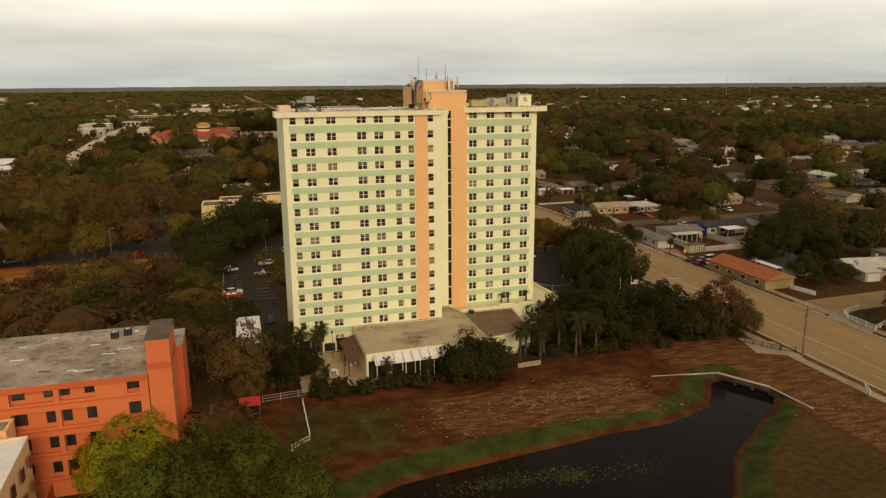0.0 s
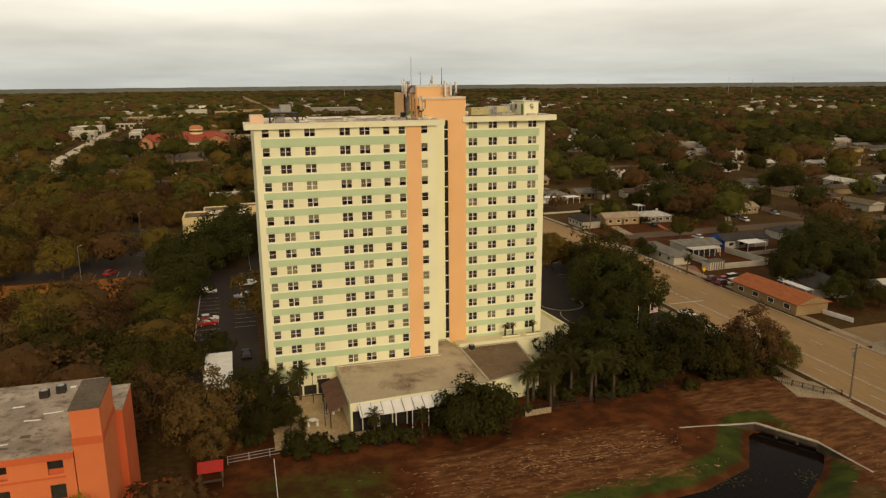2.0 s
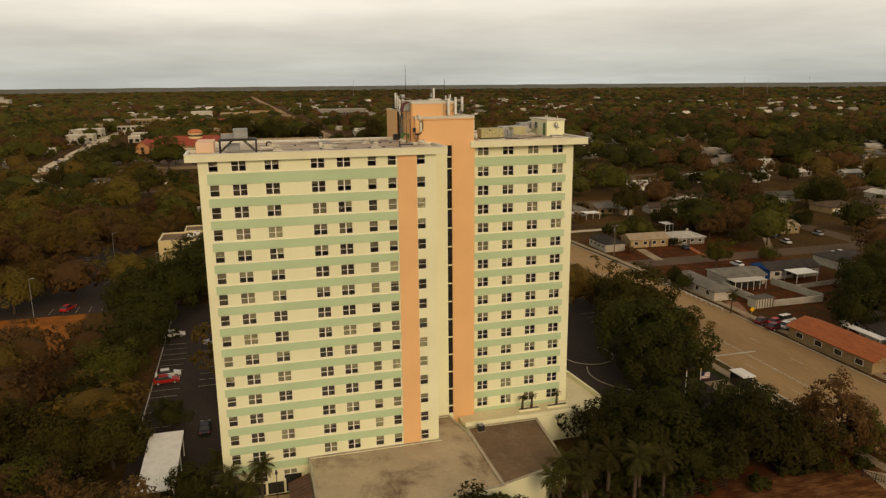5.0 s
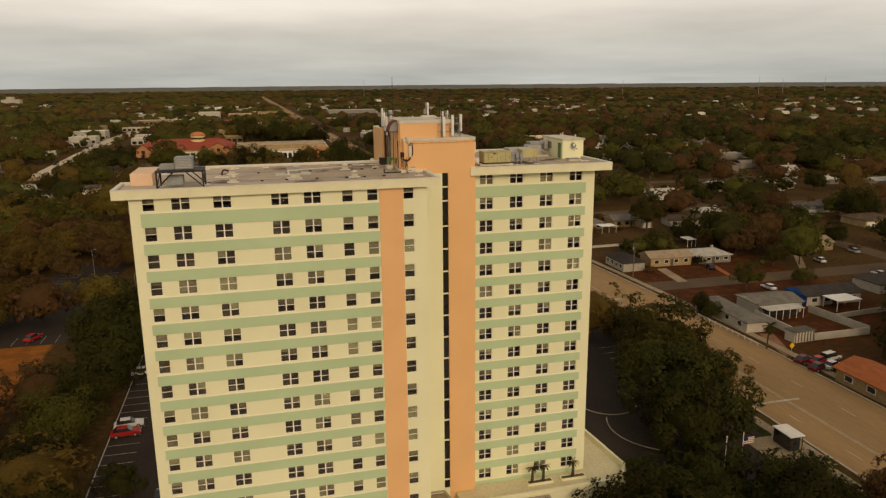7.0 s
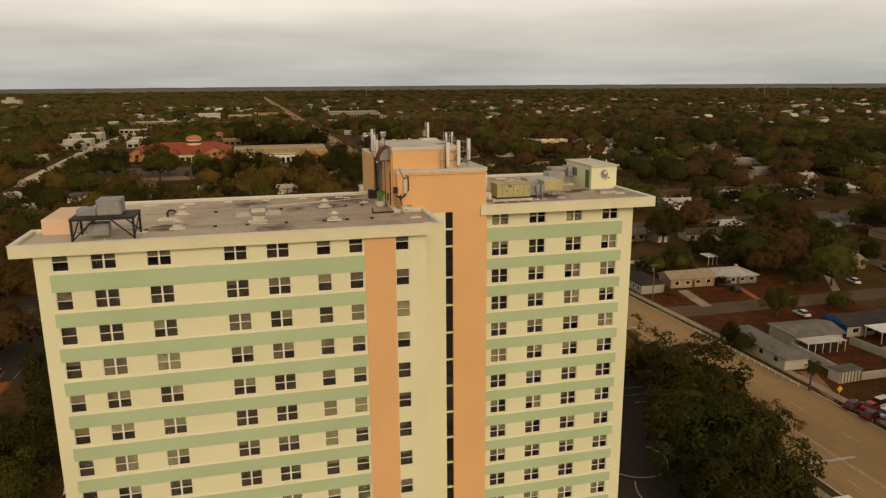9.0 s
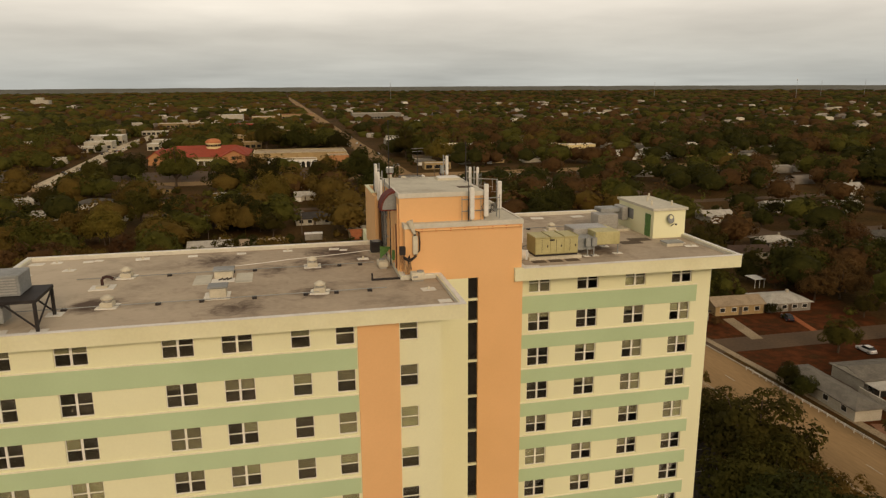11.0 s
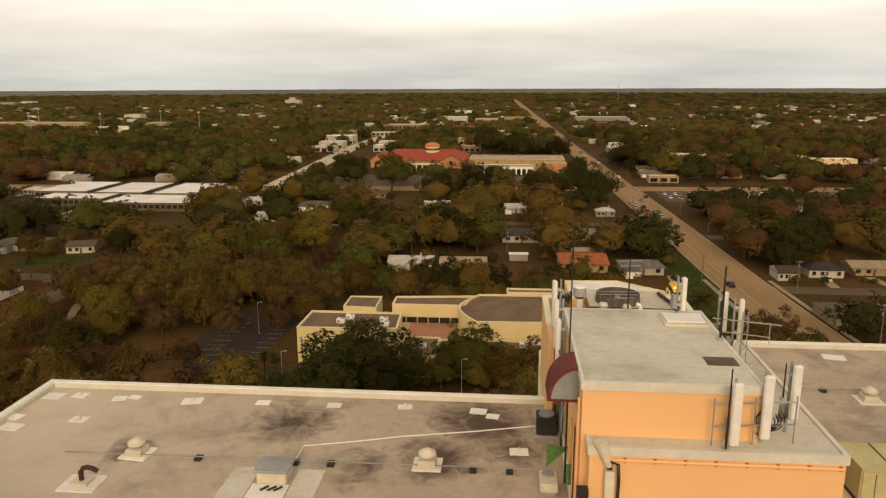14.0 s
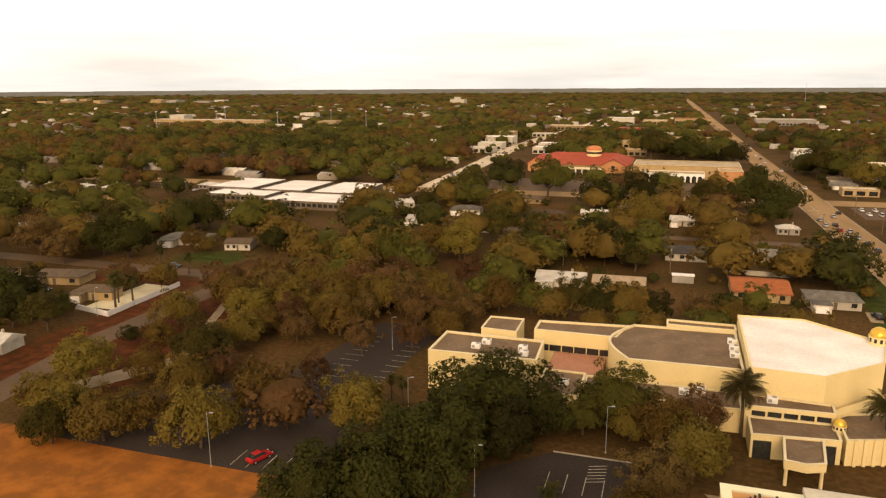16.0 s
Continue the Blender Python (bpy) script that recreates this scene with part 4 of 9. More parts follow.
part("roof_deck", prism(bmesh.new(), inset_poly(fr, 0.37), 44.703, 44.75), DECK, tower, "stained grey roof membrane")
# penthouse: front lift lobby, tall motor room, rear fan deck
front = [(-2.40, 7.203), (5.80, 7.203), (5.80, 17.9), (3.28, 17.9), (3.28, 13.0), (-2.40, 13.0)]
part("penthouse_wall", prism(bmesh.new(), front, 44.502, 48.14), PEACH, tower)
part("penthouse_coping", ring(bmesh.new(), inset_poly(front, -0.07), 0.16, 48.143, 48.46), PALE_COPING, tower, "pale grey metal roof edge")
part("penthouse_deck", prism(bmesh.new(), inset_poly(front, 0.095), 48.143, 48.40), DECK_PALE, tower)
motor = [(-2.62, 8.05), (3.27, 8.05), (3.27, 16.2), (-2.62, 16.2)]
part("motor_room_wall", prism(bmesh.new(), motor, 44.4, 50.08), PEACH, tower)
part("motor_room_fascia", ring(bmesh.new(), inset_poly(motor, -0.06), 0.12, 50.083, 50.40), PALE_COPING, tower, "pale grey metal roof edge")
part("motor_room_deck", prism(bmesh.new(), inset_poly(motor, 0.065), 50.083, 50.39), DECK_PALE, tower, "pale coated motor room roof")
part("low_roof_strip", prism(bmesh.new(), rect(-2.6, 16.27, 3.25, 17.9), 44.4, 49.6), DECK_PALE, tower)
part("low_roof_edge", ring(bmesh.new(), rect(-2.62, 16.275, 3.27, 17.92), 0.1, 49.603, 49.68), WHITE, tower)
rear = [(-3.3, 17.953), (4.12, 17.953), (4.12, 22.6), (-3.3, 22.6)]
part("fan_deck_wall", ring(bmesh.new(), rear, 0.25, 44.4, 49.0), PEACH, tower)
part("fan_deck_floor", prism(bmesh.new(), inset_poly(rear, 0.253), 46.8, 47.2), DECK_PALE, tower)
part("fan_deck_coping", ring(bmesh.new(), inset_poly(rear, -0.03), 0.31, 49.003, 49.07), CREAM_FASCIA, tower)
for x0, x1 in ((-3.3, -3.05), (3.87, 4.12)):
    part("fan_deck_side", B(x0, 15.96, 44.4, x1, 17.95, 49.0), PEACH, tower)
part("roof_upstand", B(-30.4, 4.6, 44.752, -28.3, 10.5, 46.0, bevel=0.05), mat("faded_peach_stucco", (0.80, 0.56, 0.37), (0.76, 0.52, 0.34), scale=0.4, fine=6, fine_amt=0.03, bump=0.03), tower, "faded peach stucco roof upstand")
keep(-32, 0, 24, 28)

# ---- annex and terrace at the foot ----
annex = thing("annex", label="one-storey tan flat-roofed annex in front of the tower", category="building")
flat_block(annex, [(-19.3, -14.8), (3.3, -13.3), (3.3, 0.2), (1.9, 7.1), (-1.3, 7.1), (-1.3, 0.35), (-19.3, 0.35)], 0, 4.75, CREAM, DECK_TAN, 0.25, 0.25, CONCRETE)
bm = bmesh.new()
prism(bm, [(-18.2, -17.4), (-5.0, -16.9), (-5.0, -14.2), (-18.2, -14.9)], 3.4, 3.5)
for v_ in bm.verts:
    if v_.co.y > -16:
        v_.co.z += 0.9
part("awning", bm, WHITE, annex, "white metal awning with raised seams")
for i in range(9):
    x = -17.9 + i * 1.58
    part("awning_seam", tube(bmesh.new(), (x, -17.3, 3.55), (x, -14.8, 4.42), 0.06, seg=4), STEEL_P, annex)
for i in range(6):
    part("awning_post", tube(bmesh.new(), (-17.9 + i * 2.5, -17.1, 0), (-17.9 + i * 2.5, -17.1, 3.4), 0.07, seg=8), WHITE, annex)
# dark panel and bars added to give the wall its awning shade
part("porch_glazing", slab_between(bmesh.new(), (-19.0, -14.86), (2.9, -13.42), 0.05, 3.3, 0.1), DARK_GLASS, annex, "dark panel standing for the shade under the awning")
for i in range(9):
    part("porch_mullion", B(-17.6 + i * 2.3, -14.96 + i * 0.15, 0.05, -17.45 + i * 2.3, -14.84 + i * 0.15, 3.3), CREAM_FASCIA, annex)
CANOPY_TILE = mat("brown_clay_tiles", (0.17, 0.07, 0.04), (0.12, 0.05, 0.03), scale=0.6, fine=6, rand=0.15)
cano = thing("tiled_canopy", label="brown tiled canopy on posts beside the annex", category="canopy")
bm = prism(bmesh.new(), [(-22.2, -13.0), (-19.4, -13.0), (-19.4, -2.4), (-22.2, -2.4)], 2.7, 2.85)
for v_ in bm.verts:
    if v_.co.x > -20:
        v_.co.z += 1.1
part("roof_sheet", bm, BROWNROOF, cano)
for i in range(15):
    part("clay_tile", tube(bmesh.new(), (-22.15, -12.8 + i * 0.74, 2.92), (-19.45, -12.8 + i * 0.74, 3.98), 0.09, seg=5), CANOPY_TILE, cano)
for y in (-12.7, -7.7, -2.8):
    part("post", B(-22.1, y - 0.08, 0.06, -21.94, y + 0.08, 2.75), BLACK, cano)
low = thing("low_wing", label="low brown-roofed wing with stained flat roof", category="building")
flat_block(low, [(3.4, -12.4), (13.2, -9.6), (14.4, 3.4), (3.4, 3.4)], 0, 4.3, CREAM, DECK_BROWN, 0.2, 0.25, CONCRETE)
terr = thing("terrace", label="raised cream terrace wrapping the tower's right wing", category="terrace", kind="structure")
tp = [(3.4, 3.6), (24.8, 3.8), (26.8, 6.7), (25.6, 20.5), (21.3, 20.5), (21.3, 8.0), (5.95, 8.0), (5.95, 7.1), (3.4, 7.1)]
part("terrace_wall", prism(bmesh.new(), tp, 0, 4.2), CREAM, terr)
part("terrace_floor", prism(bmesh.new(), inset_poly(tp, 0.05), 4.203, 4.25), TERRACE, terr)
part("terrace_kerb", prism(bmesh.new(), [(3.45, 3.65), (24.8, 3.85), (24.8, 4.2), (3.45, 4.0)], 4.253, 4.75), CREAM_FASCIA, terr)
part("terrace_kerb", prism(bmesh.new(), [(24.85, 3.95), (26.7, 6.75), (25.5, 20.4), (25.15, 20.4), (26.3, 6.9), (24.85, 4.5)], 4.253, 4.9), CREAM_FASCIA, terr)
keep(-24, -20, 28, 24)
for x0 in (12.6, 17.2):
    pl = thing("planter", (x0, 5.9, 4.25), label="long dark soil planter let into a cream terrace", category="planter")
    part("box", ring(bmesh.new(), rect(0, 0, 3.4, 0.9), 0.1, 0, 0.3), CREAM_FASCIA, pl)
    part("soil", B(0.11, 0.11, 0.0, 3.29, 0.79, 0.22), BROWNROOF, pl)


# ---- trees ----
def leaf_sprays(rng, centres, normals, size, wild=0.7):
    """Small leaf sprays: one uneven pointed blade cluster at each centre, facing roughly outwards."""
    n = len(centres)
    w = normals + rng.normal(size=(n, 3)) * wild
    w /= np.linalg.norm(w, axis=1, keepdims=True)
    u = np.cross(w, rng.normal(size=(n, 3)))
    u /= np.linalg.norm(u, axis=1, keepdims=True)
    v = np.cross(w, u)
    s = size * rng.uniform(0.55, 1.45, (n, 1))
    k = rng.uniform(-0.5, 0.5, (n, 1))
    verts = np.concatenate([centres - u * s - v * s * 0.45, centres + u * s - v * s * 0.55, centres + u * s * k + v * s], 1).reshape(-1, 3)
    soft = normals / np.linalg.norm(normals, axis=1, keepdims=True) + rng.normal(size=(n, 3)) * 0.11
    return verts, np.arange(3 * n).reshape(n, 3), np.repeat(soft, 3, axis=0)


def lump(rng, sub, rough):
    """An uneven rounded clump as vertices and triangles."""
    bm = bmesh.new()
    bmesh.ops.create_icosphere(bm, subdivisions=sub, radius=1)
    v = np.array([p.co[:] for p in bm.verts])
    f = np.array([[q.index for q in t.verts] for t in bm.faces])
    bm.free()
    return v * rng.uniform(1 - rough, 1 + rough, (len(v), 1)), f


def core_lump(rng, sub):
    """The shaded inner mass of a crown, swelling and sinking with its boughs."""
    lv, lf = lump(rng, sub, 0.05)
    off = rng.uniform(0, 50, 3)
    k = np.array([1 + 0.38 * noise.noise(Vector(p) * 1.7 + Vector(off)) for p in lv])
    return lv * k[:, None], lf


def crown_points(rng, height, radius, trunk, blobs, per, gap):
    """Leaf positions and outward directions gathered in loose boughs of uneven size over a broad lopsided dome, and the boughs' middles."""
    mids, rad = [], []
    zc, hz = trunk + (height - trunk) * 0.36, (height - trunk) * 0.64
    lop = rng.uniform(0, 6.28, 3)
    for i in range(blobs):
        a = 2.399 * i + rng.uniform(-0.5, 0.5)
        up = 1 - 1.4 * (i + 0.5) / blobs + rng.uniform(-0.08, 0.08)
        r = math.sqrt(max(0.0, 1 - min(1.0, up * up)))
        k = rng.uniform(0.40, 1.02) * (1 + 0.22 * math.sin(2 * a + lop[0]) + 0.15 * math.sin(3 * a + lop[1]))
        mids.append((math.cos(a) * r * radius * k, math.sin(a) * r * radius * k, zc + up * hz * k * (1.05 if up > 0 else 0.6)))
        rad.append(rng.uniform(0.14, 0.38) * radius * (1.15 - 0.35 * k))
    mids, rad = np.array(mids), np.array(rad)
    pts, nor = [], []
    mid = np.array((0, 0, zc))
    for m, r in zip(mids, rad):
        cnt = max(4, int(per * (r / (0.255 * radius)) ** 1.6))
        d = rng.normal(size=(cnt, 3))
        d /= np.linalg.norm(d, axis=1, keepdims=True)
        out = (m - mid) / (np.linalg.norm(m - mid) + 1e-6)
        flip = d @ out < -0.35
        d[flip] *= -1
        f = 1 - gap * rng.uniform(0, 1, (cnt, 1)) ** 1.3 + np.abs(rng.normal(size=(cnt, 1))) * 0.16
        pts.append(m + d * r * f * np.array([1, 1, 0.85]))
        nor.append(d + out * 0.6 + np.array((0, 0, 0.5)))
    return np.concatenate(pts), np.concatenate(nor), mids, rad


def make_tree(seed, species, height, radius, trunk, blobs=30, per=48, leaf=0.42, gap=0.35, bark=None, label="", core=0.80):
    rng = np.random.default_rng(seed)
    t = thing("tree", label=label, category="tree", group="trees")
    pts, nor, mids, rad = crown_points(rng, height, radius, trunk, blobs, per, gap)
    tk = bmesh.new()
    r0 = 0.035 * height
    bend = Vector((rng.uniform(-0.3, 0.3), rng.uniform(-0.3, 0.3), trunk))
    tube(tk, (0, 0, -0.1), bend, r0, r0 * 0.7, 8)
    for m in mids[:: max(1, blobs // 12)]:
        e = Vector(m)
        k = bend.lerp(e, 0.5) + Vector((rng.uniform(-0.4, 0.4), rng.uniform(-0.4, 0.4), 0.3))
        tube(tk, bend, k, r0 * 0.5, r0 * 0.3, 6)
        tube(tk, k, e, r0 * 0.3, r0 * 0.08, 5)
    part("trunk", tk, bark or BARK, t)
    v, q, nv = leaf_sprays(rng, pts, nor, leaf)
    vs, tris, ns, base = [v], [q], [nv], len(v)
    if core:
        lv, lf = core_lump(rng, 2)
        ns.append(lv + np.array((0, 0, 0.4)))
        vs.append(lv * np.array((radius * core, radius * core, (height - trunk) * 0.5 * core)) + np.array((0, 0, trunk + (height - trunk) * 0.42)))
        tris.append(lf + base)
    me = raw_mesh("crown", np.concatenate(vs), np.concatenate(tris), LEAF[species], normals=np.concatenate(ns))
    share("crown", me, t, Matrix.Identity(4))
    return t


PROTO = {
    "green": [make_tree(1, "green", 9.5, 6.0, 2.2, 62, 118, leaf=0.22, label="broad green oak with dense crown", core=0.5), make_tree(2, "green", 11, 5.4, 2.6, 60, 118, leaf=0.22, label="tall green oak with dense crown", core=0.5)],
    "fresh": [make_tree(12, "fresh", 9.5, 5.8, 2.2, 80, 126, leaf=0.18, label="fresh green tree in new leaf", core=0.5), make_tree(13, "fresh", 10.5, 5.4, 2.4, 80, 126, leaf=0.18, label="fresh green tree in new leaf", core=0.5)],
    "olive": [make_tree(3, "olive", 8.0, 5.2, 1.9, 64, 118, leaf=0.20, gap=0.6, label="olive-yellow spring oak with airy crown", core=0.34), make_tree(4, "olive", 9.0, 5.6, 2.1, 64, 118, leaf=0.20, gap=0.6, label="olive-yellow spring oak with airy crown", core=0.34), make_tree(14, "olive", 7.6, 5.8, 1.7, 60, 118, leaf=0.20, gap=0.6, label="broad olive-yellow oak with airy crown", core=0.34)],
    "brown": [make_tree(5, "brown", 8.5, 5.4, 2.2, 60, 108, leaf=0.18, gap=0.8, label="russet half-bare oak with thin crown", core=0), make_tree(6, "brown", 9.5, 5.0, 2.4, 60, 108, leaf=0.18, gap=0.8, label="russet half-bare oak with thin crown", core=0)],
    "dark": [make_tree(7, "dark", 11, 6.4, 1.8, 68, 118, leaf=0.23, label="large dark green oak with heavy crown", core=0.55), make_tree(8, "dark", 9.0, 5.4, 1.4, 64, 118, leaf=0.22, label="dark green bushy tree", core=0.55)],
    "lime": [make_tree(9, "lime", 8.5, 5.2, 1.8, 80, 122, leaf=0.18, label="yellow-green tree catching the light", core=0.45)],
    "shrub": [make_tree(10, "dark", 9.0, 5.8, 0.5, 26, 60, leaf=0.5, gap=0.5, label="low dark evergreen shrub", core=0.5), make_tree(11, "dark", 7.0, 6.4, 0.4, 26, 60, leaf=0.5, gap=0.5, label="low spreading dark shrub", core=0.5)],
}
for group_ in PROTO.values():
    for ob in group_:
        ob.matrix_basis = pose(0, -600, -40)
rt = random.Random(11)


def plant(species, x, y, scale=1.0, z=0.0, tall=1.0):
    ob = rt.choice(PROTO[species])
    scale *= 1.14
    m = pose(x, y, z, 0, 0, rt.uniform(0, 360)) @ Matrix.Diagonal((scale * rt.uniform(0.93, 1.07), scale * rt.uniform(0.93, 1.07), scale * tall, 1))
    return copy_thing(ob, m)


def plant_list(rows, sink=0.0):
    for sp, x, y, s in rows:
        plant({"g": "green", "o": "olive", "b": "brown", "d": "dark", "l": "lime", "f": "fresh"}[sp], x, y, s, -sink * s)


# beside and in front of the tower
# the dark crowns here hold part of their shade in the leaf colour
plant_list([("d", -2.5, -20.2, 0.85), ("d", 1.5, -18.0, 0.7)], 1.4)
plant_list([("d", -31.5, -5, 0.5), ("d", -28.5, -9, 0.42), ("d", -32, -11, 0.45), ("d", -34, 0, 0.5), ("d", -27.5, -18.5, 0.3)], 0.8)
plant_list([("l", -54, -42, 0.95), ("f", -47, -46, 0.75), ("f", -40, -48, 0.8), ("f", -45, -53, 0.85), ("f", -34, -55, 0.75), ("f", -51, -51, 0.8), ("b", -41, -11.5, 1.05), ("b", -48, -6, 0.9), ("b", -44, -4.5, 0.6), ("b", -39, -19, 0.55), ("o", -38.5, -10, 0.55), ("b", -52, -12, 0.8), ("g", -54, 2, 0.8)])
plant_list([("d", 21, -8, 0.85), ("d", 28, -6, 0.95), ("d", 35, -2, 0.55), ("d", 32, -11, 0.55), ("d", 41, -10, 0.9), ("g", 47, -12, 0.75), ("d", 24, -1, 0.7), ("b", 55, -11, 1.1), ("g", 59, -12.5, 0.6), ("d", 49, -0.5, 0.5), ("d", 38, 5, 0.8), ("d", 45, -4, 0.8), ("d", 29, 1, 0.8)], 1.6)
plant_list([("g", 53, 42, 1.15), ("o", 56, 32, 0.95), ("g", 47, 33, 1.05), ("d", 44, 21, 1.1), ("d", 41, 14, 0.9), ("g", 57, 62, 0.62), ("o", 58, 75, 0.5), ("g", 55.5, 53, 0.85), ("b", 54, 84, 0.55), ("d", 48, 24, 1.0)])
# between the houses east of the road
plant_list([("b", 127, 121, 0.8), ("b", 134, 120, 0.95), ("b", 140, 125, 0.85), ("b", 145, 143, 1.1), ("d", 156, 152, 1.2), ("b", 166, 158, 1.1), ("d", 172, 148, 0.9), ("g", 129, 106, 0.45), ("d", 104, 133, 0.5), ("g", 111, 141, 0.45), ("d", 96, 134, 0.4), ("b", 90, 150, 0.6), ("d", 122, 143, 0.6), ("b", 124, 133, 0.55), ("d", 168, 125, 0.6), ("d", 164, 138, 0.8), ("d", 98.5, 125.5, 0.3), ("d", 108.3, 113.2, 0.22), ("d", 143, 151, 0.5), ("g", 133, 157, 0.45), ("b", 212, 216, 0.8), ("d", 228, 224, 0.7), ("d", 250, 228, 0.9), ("b", 262, 254, 0.8), ("d", 198, 233, 0.7), ("d", 176, 212, 0.7), ("g", 160, 208, 0.6), ("b", 172, 162, 1.2), ("b", 226, 178, 1.3), ("d", 208, 158, 1.2), ("g", 119.5, 163, 1.05), ("g", 105, 86.5, 0.6), ("g", 123, 87, 0.4), ("d", 82.6, 69, 0.38), ("d", 83.2, 74, 0.36), ("d", 82.6, 71.6, 0.33), ("d", 98.5, 31, 0.75), ("d", 110, 34, 0.9), ("d", 112, 24, 0.8), ("d", 100, 16, 0.55), ("g", 106, 10, 0.5), ("d", 118, 30, 0.9), ("d", 97, 8.5, 0.35), ("d", 116, 46, 0.95), ("d", 122, 41, 1.0), ("g", 130, 12, 0.8), ("d", 127, 52, 1.0), ("d", 86, 224, 1.1), ("d", 92, 236, 1.15), ("g", 90, 262, 1.1), ("d", 104, 250, 1.2)])
# shrubs round the patio and under the palms
rs = random.Random(3)
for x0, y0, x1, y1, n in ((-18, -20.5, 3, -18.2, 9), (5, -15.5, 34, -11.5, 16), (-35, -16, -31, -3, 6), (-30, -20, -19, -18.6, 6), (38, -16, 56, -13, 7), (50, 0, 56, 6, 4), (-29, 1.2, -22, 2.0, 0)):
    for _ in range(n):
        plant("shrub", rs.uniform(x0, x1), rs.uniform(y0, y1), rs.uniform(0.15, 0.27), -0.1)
# left of the tower
plant_list([("g", -45.5, 13.4, 0.75), ("g", -52.7, 13.7, 0.85), ("g", -60, 15, 0.75), ("d", -39.0, 24.2, 0.38), ("g", -66, 20, 0.95), ("d", -52, 26, 0.8), ("o", -71, 34, 1.0), ("b", -60, 32, 0.9), ("d", -48, 55, 0.9), ("g", -50, 42, 0.8), ("b", -82, 44, 1.0), ("o", -92, 40, 1.1), ("b", -75, 22, 1.0), ("o", -95, 25, 1.2), ("g", -57, 62, 0.6)])
# among the car parks behind
plant("dark", -34.5, 118.5, 1.5, 0, 0.72)
plant_list([("d", -37, 114, 0.75), ("d", -36.7, 103, 1.05), ("d", -29, 109, 0.8), ("d", -45, 103, 0.8), ("d", -51, 82, 0.95), ("d", -43, 86, 1.25), ("d", -47, 70, 1.0), ("d", -39, 94, 1.05), ("o", 0.4, 112, 0.95), ("b", -5.2, 102, 0.85), ("o", -7, 96, 0.6), ("g", -12, 126, 0.9), ("b", 1.0, 124, 0.85), ("o", -4, 120, 0.85), ("d", -25, 119, 0.7), ("g", -18, 120.5, 0.55), ("o", -10, 121, 0.6), ("g", -16, 126, 0.7)])
plant_list([("o", -119.8, 112, 1.0), ("g", -102, 128, 0.95), ("o", -96, 113.6, 0.8), ("o", -75.8, 110, 1.1), ("o", -80, 96.5, 1.0), ("o", -93.4, 98.5, 0.85), ("o", -98, 93.5, 0.85), ("o", -107, 95, 0.85), ("o", -115, 99, 0.9), ("g", -106, 90, 0.7), ("o", -57.6, 110.5, 1.05), ("o", -110, 119, 0.7)])
plant_list([("o", -117.8, 165, 1.1), ("o", -101.6, 167, 1.1), ("o", -82.3, 155.5, 0.95), ("o", -79, 177, 1.1), ("b", -66.7, 168, 1.0), ("b", -73.6, 126.8, 0.6), ("b", -71.8, 145.6, 0.75), ("o", -109, 158, 1.0), ("o", -92, 176, 1.0), ("o", -88, 163, 0.85), ("b", -97, 156, 0.8), ("o", -57, 163, 0.8), ("b", -62, 152, 0.7)])
plant_list([("b", -72, 178, 1.0), ("o", -72, 192, 1.0), ("b", -62, 205, 0.9), ("b", -54, 172, 0.85), ("o", -49, 186, 0.9), ("o", -86, 243, 1.3), ("g", -95, 221, 1.1), ("o", -109, 217, 1.2), ("d", -20.6, 186, 0.85), ("d", -9.3, 187, 0.85), ("b", 3, 190, 0.8), ("g", -29, 188, 0.85), ("o", 11, 191, 0.65), ("b", -15, 193, 0.6), ("g", -40, 186, 0.8), ("b", -33, 147, 0.45), ("b", -69, 60, 0.8), ("o", -80, 56, 0.85)])
plant_list([("b", -93, 122, 0.7), ("o", -101, 141, 0.8), ("b", -90, 148, 0.75), ("b", -113, 176, 1.0), ("o", -105, 186, 1.0), ("o", -93, 192, 1.1), ("b", -84, 200, 0.9), ("b", -80, 166, 0.8), ("o", -66, 183, 0.9)])
# streets north of the church, up to the crossroads
plant_list([("o", -17.7, 311, 1.5), ("d", 33, 376, 1.6), ("d", 44, 370, 1.4), ("d", 35, 340, 1.2), ("b", 55.5, 148, 0.95), ("o", 50, 140, 0.9), ("b", 48, 128, 0.9), ("g", 57, 132, 0.8), ("d", 46.7, 264, 1.0), ("d", 50.5, 256, 0.9), ("d", -30, 257, 1.15), ("d", -21, 250, 1.2), ("g", -16, 240, 0.7), ("o", -52, 274, 1.3), ("g", -69.5, 275, 1.2), ("o", -76, 239, 1.3), ("o", -56, 230, 1.1), ("g", -71, 389, 1.7), ("g", -111, 378, 1.5), ("o", -81, 325, 1.3)])
plant_list([("b", -31, 388, 1.5), ("d", -20, 361, 1.5), ("d", -42, 364, 1.4), ("g", 11, 375, 1.3), ("o", 7, 295, 0.9), ("d", -105, 448, 1.35), ("d", 35, 588, 1.6), ("g", 82, 519, 1.7), ("g", 92, 505, 1.5), ("g", -25, 610, 1.9), ("d", 0, 616, 1.9), ("o", 100, 477, 1.5), ("d", -70, 470, 0.5), ("g", -48, 462, 0.5), ("d", -90, 468, 0.45), ("g", 40, 466, 1.0), ("d", -118, 470, 1.0)])
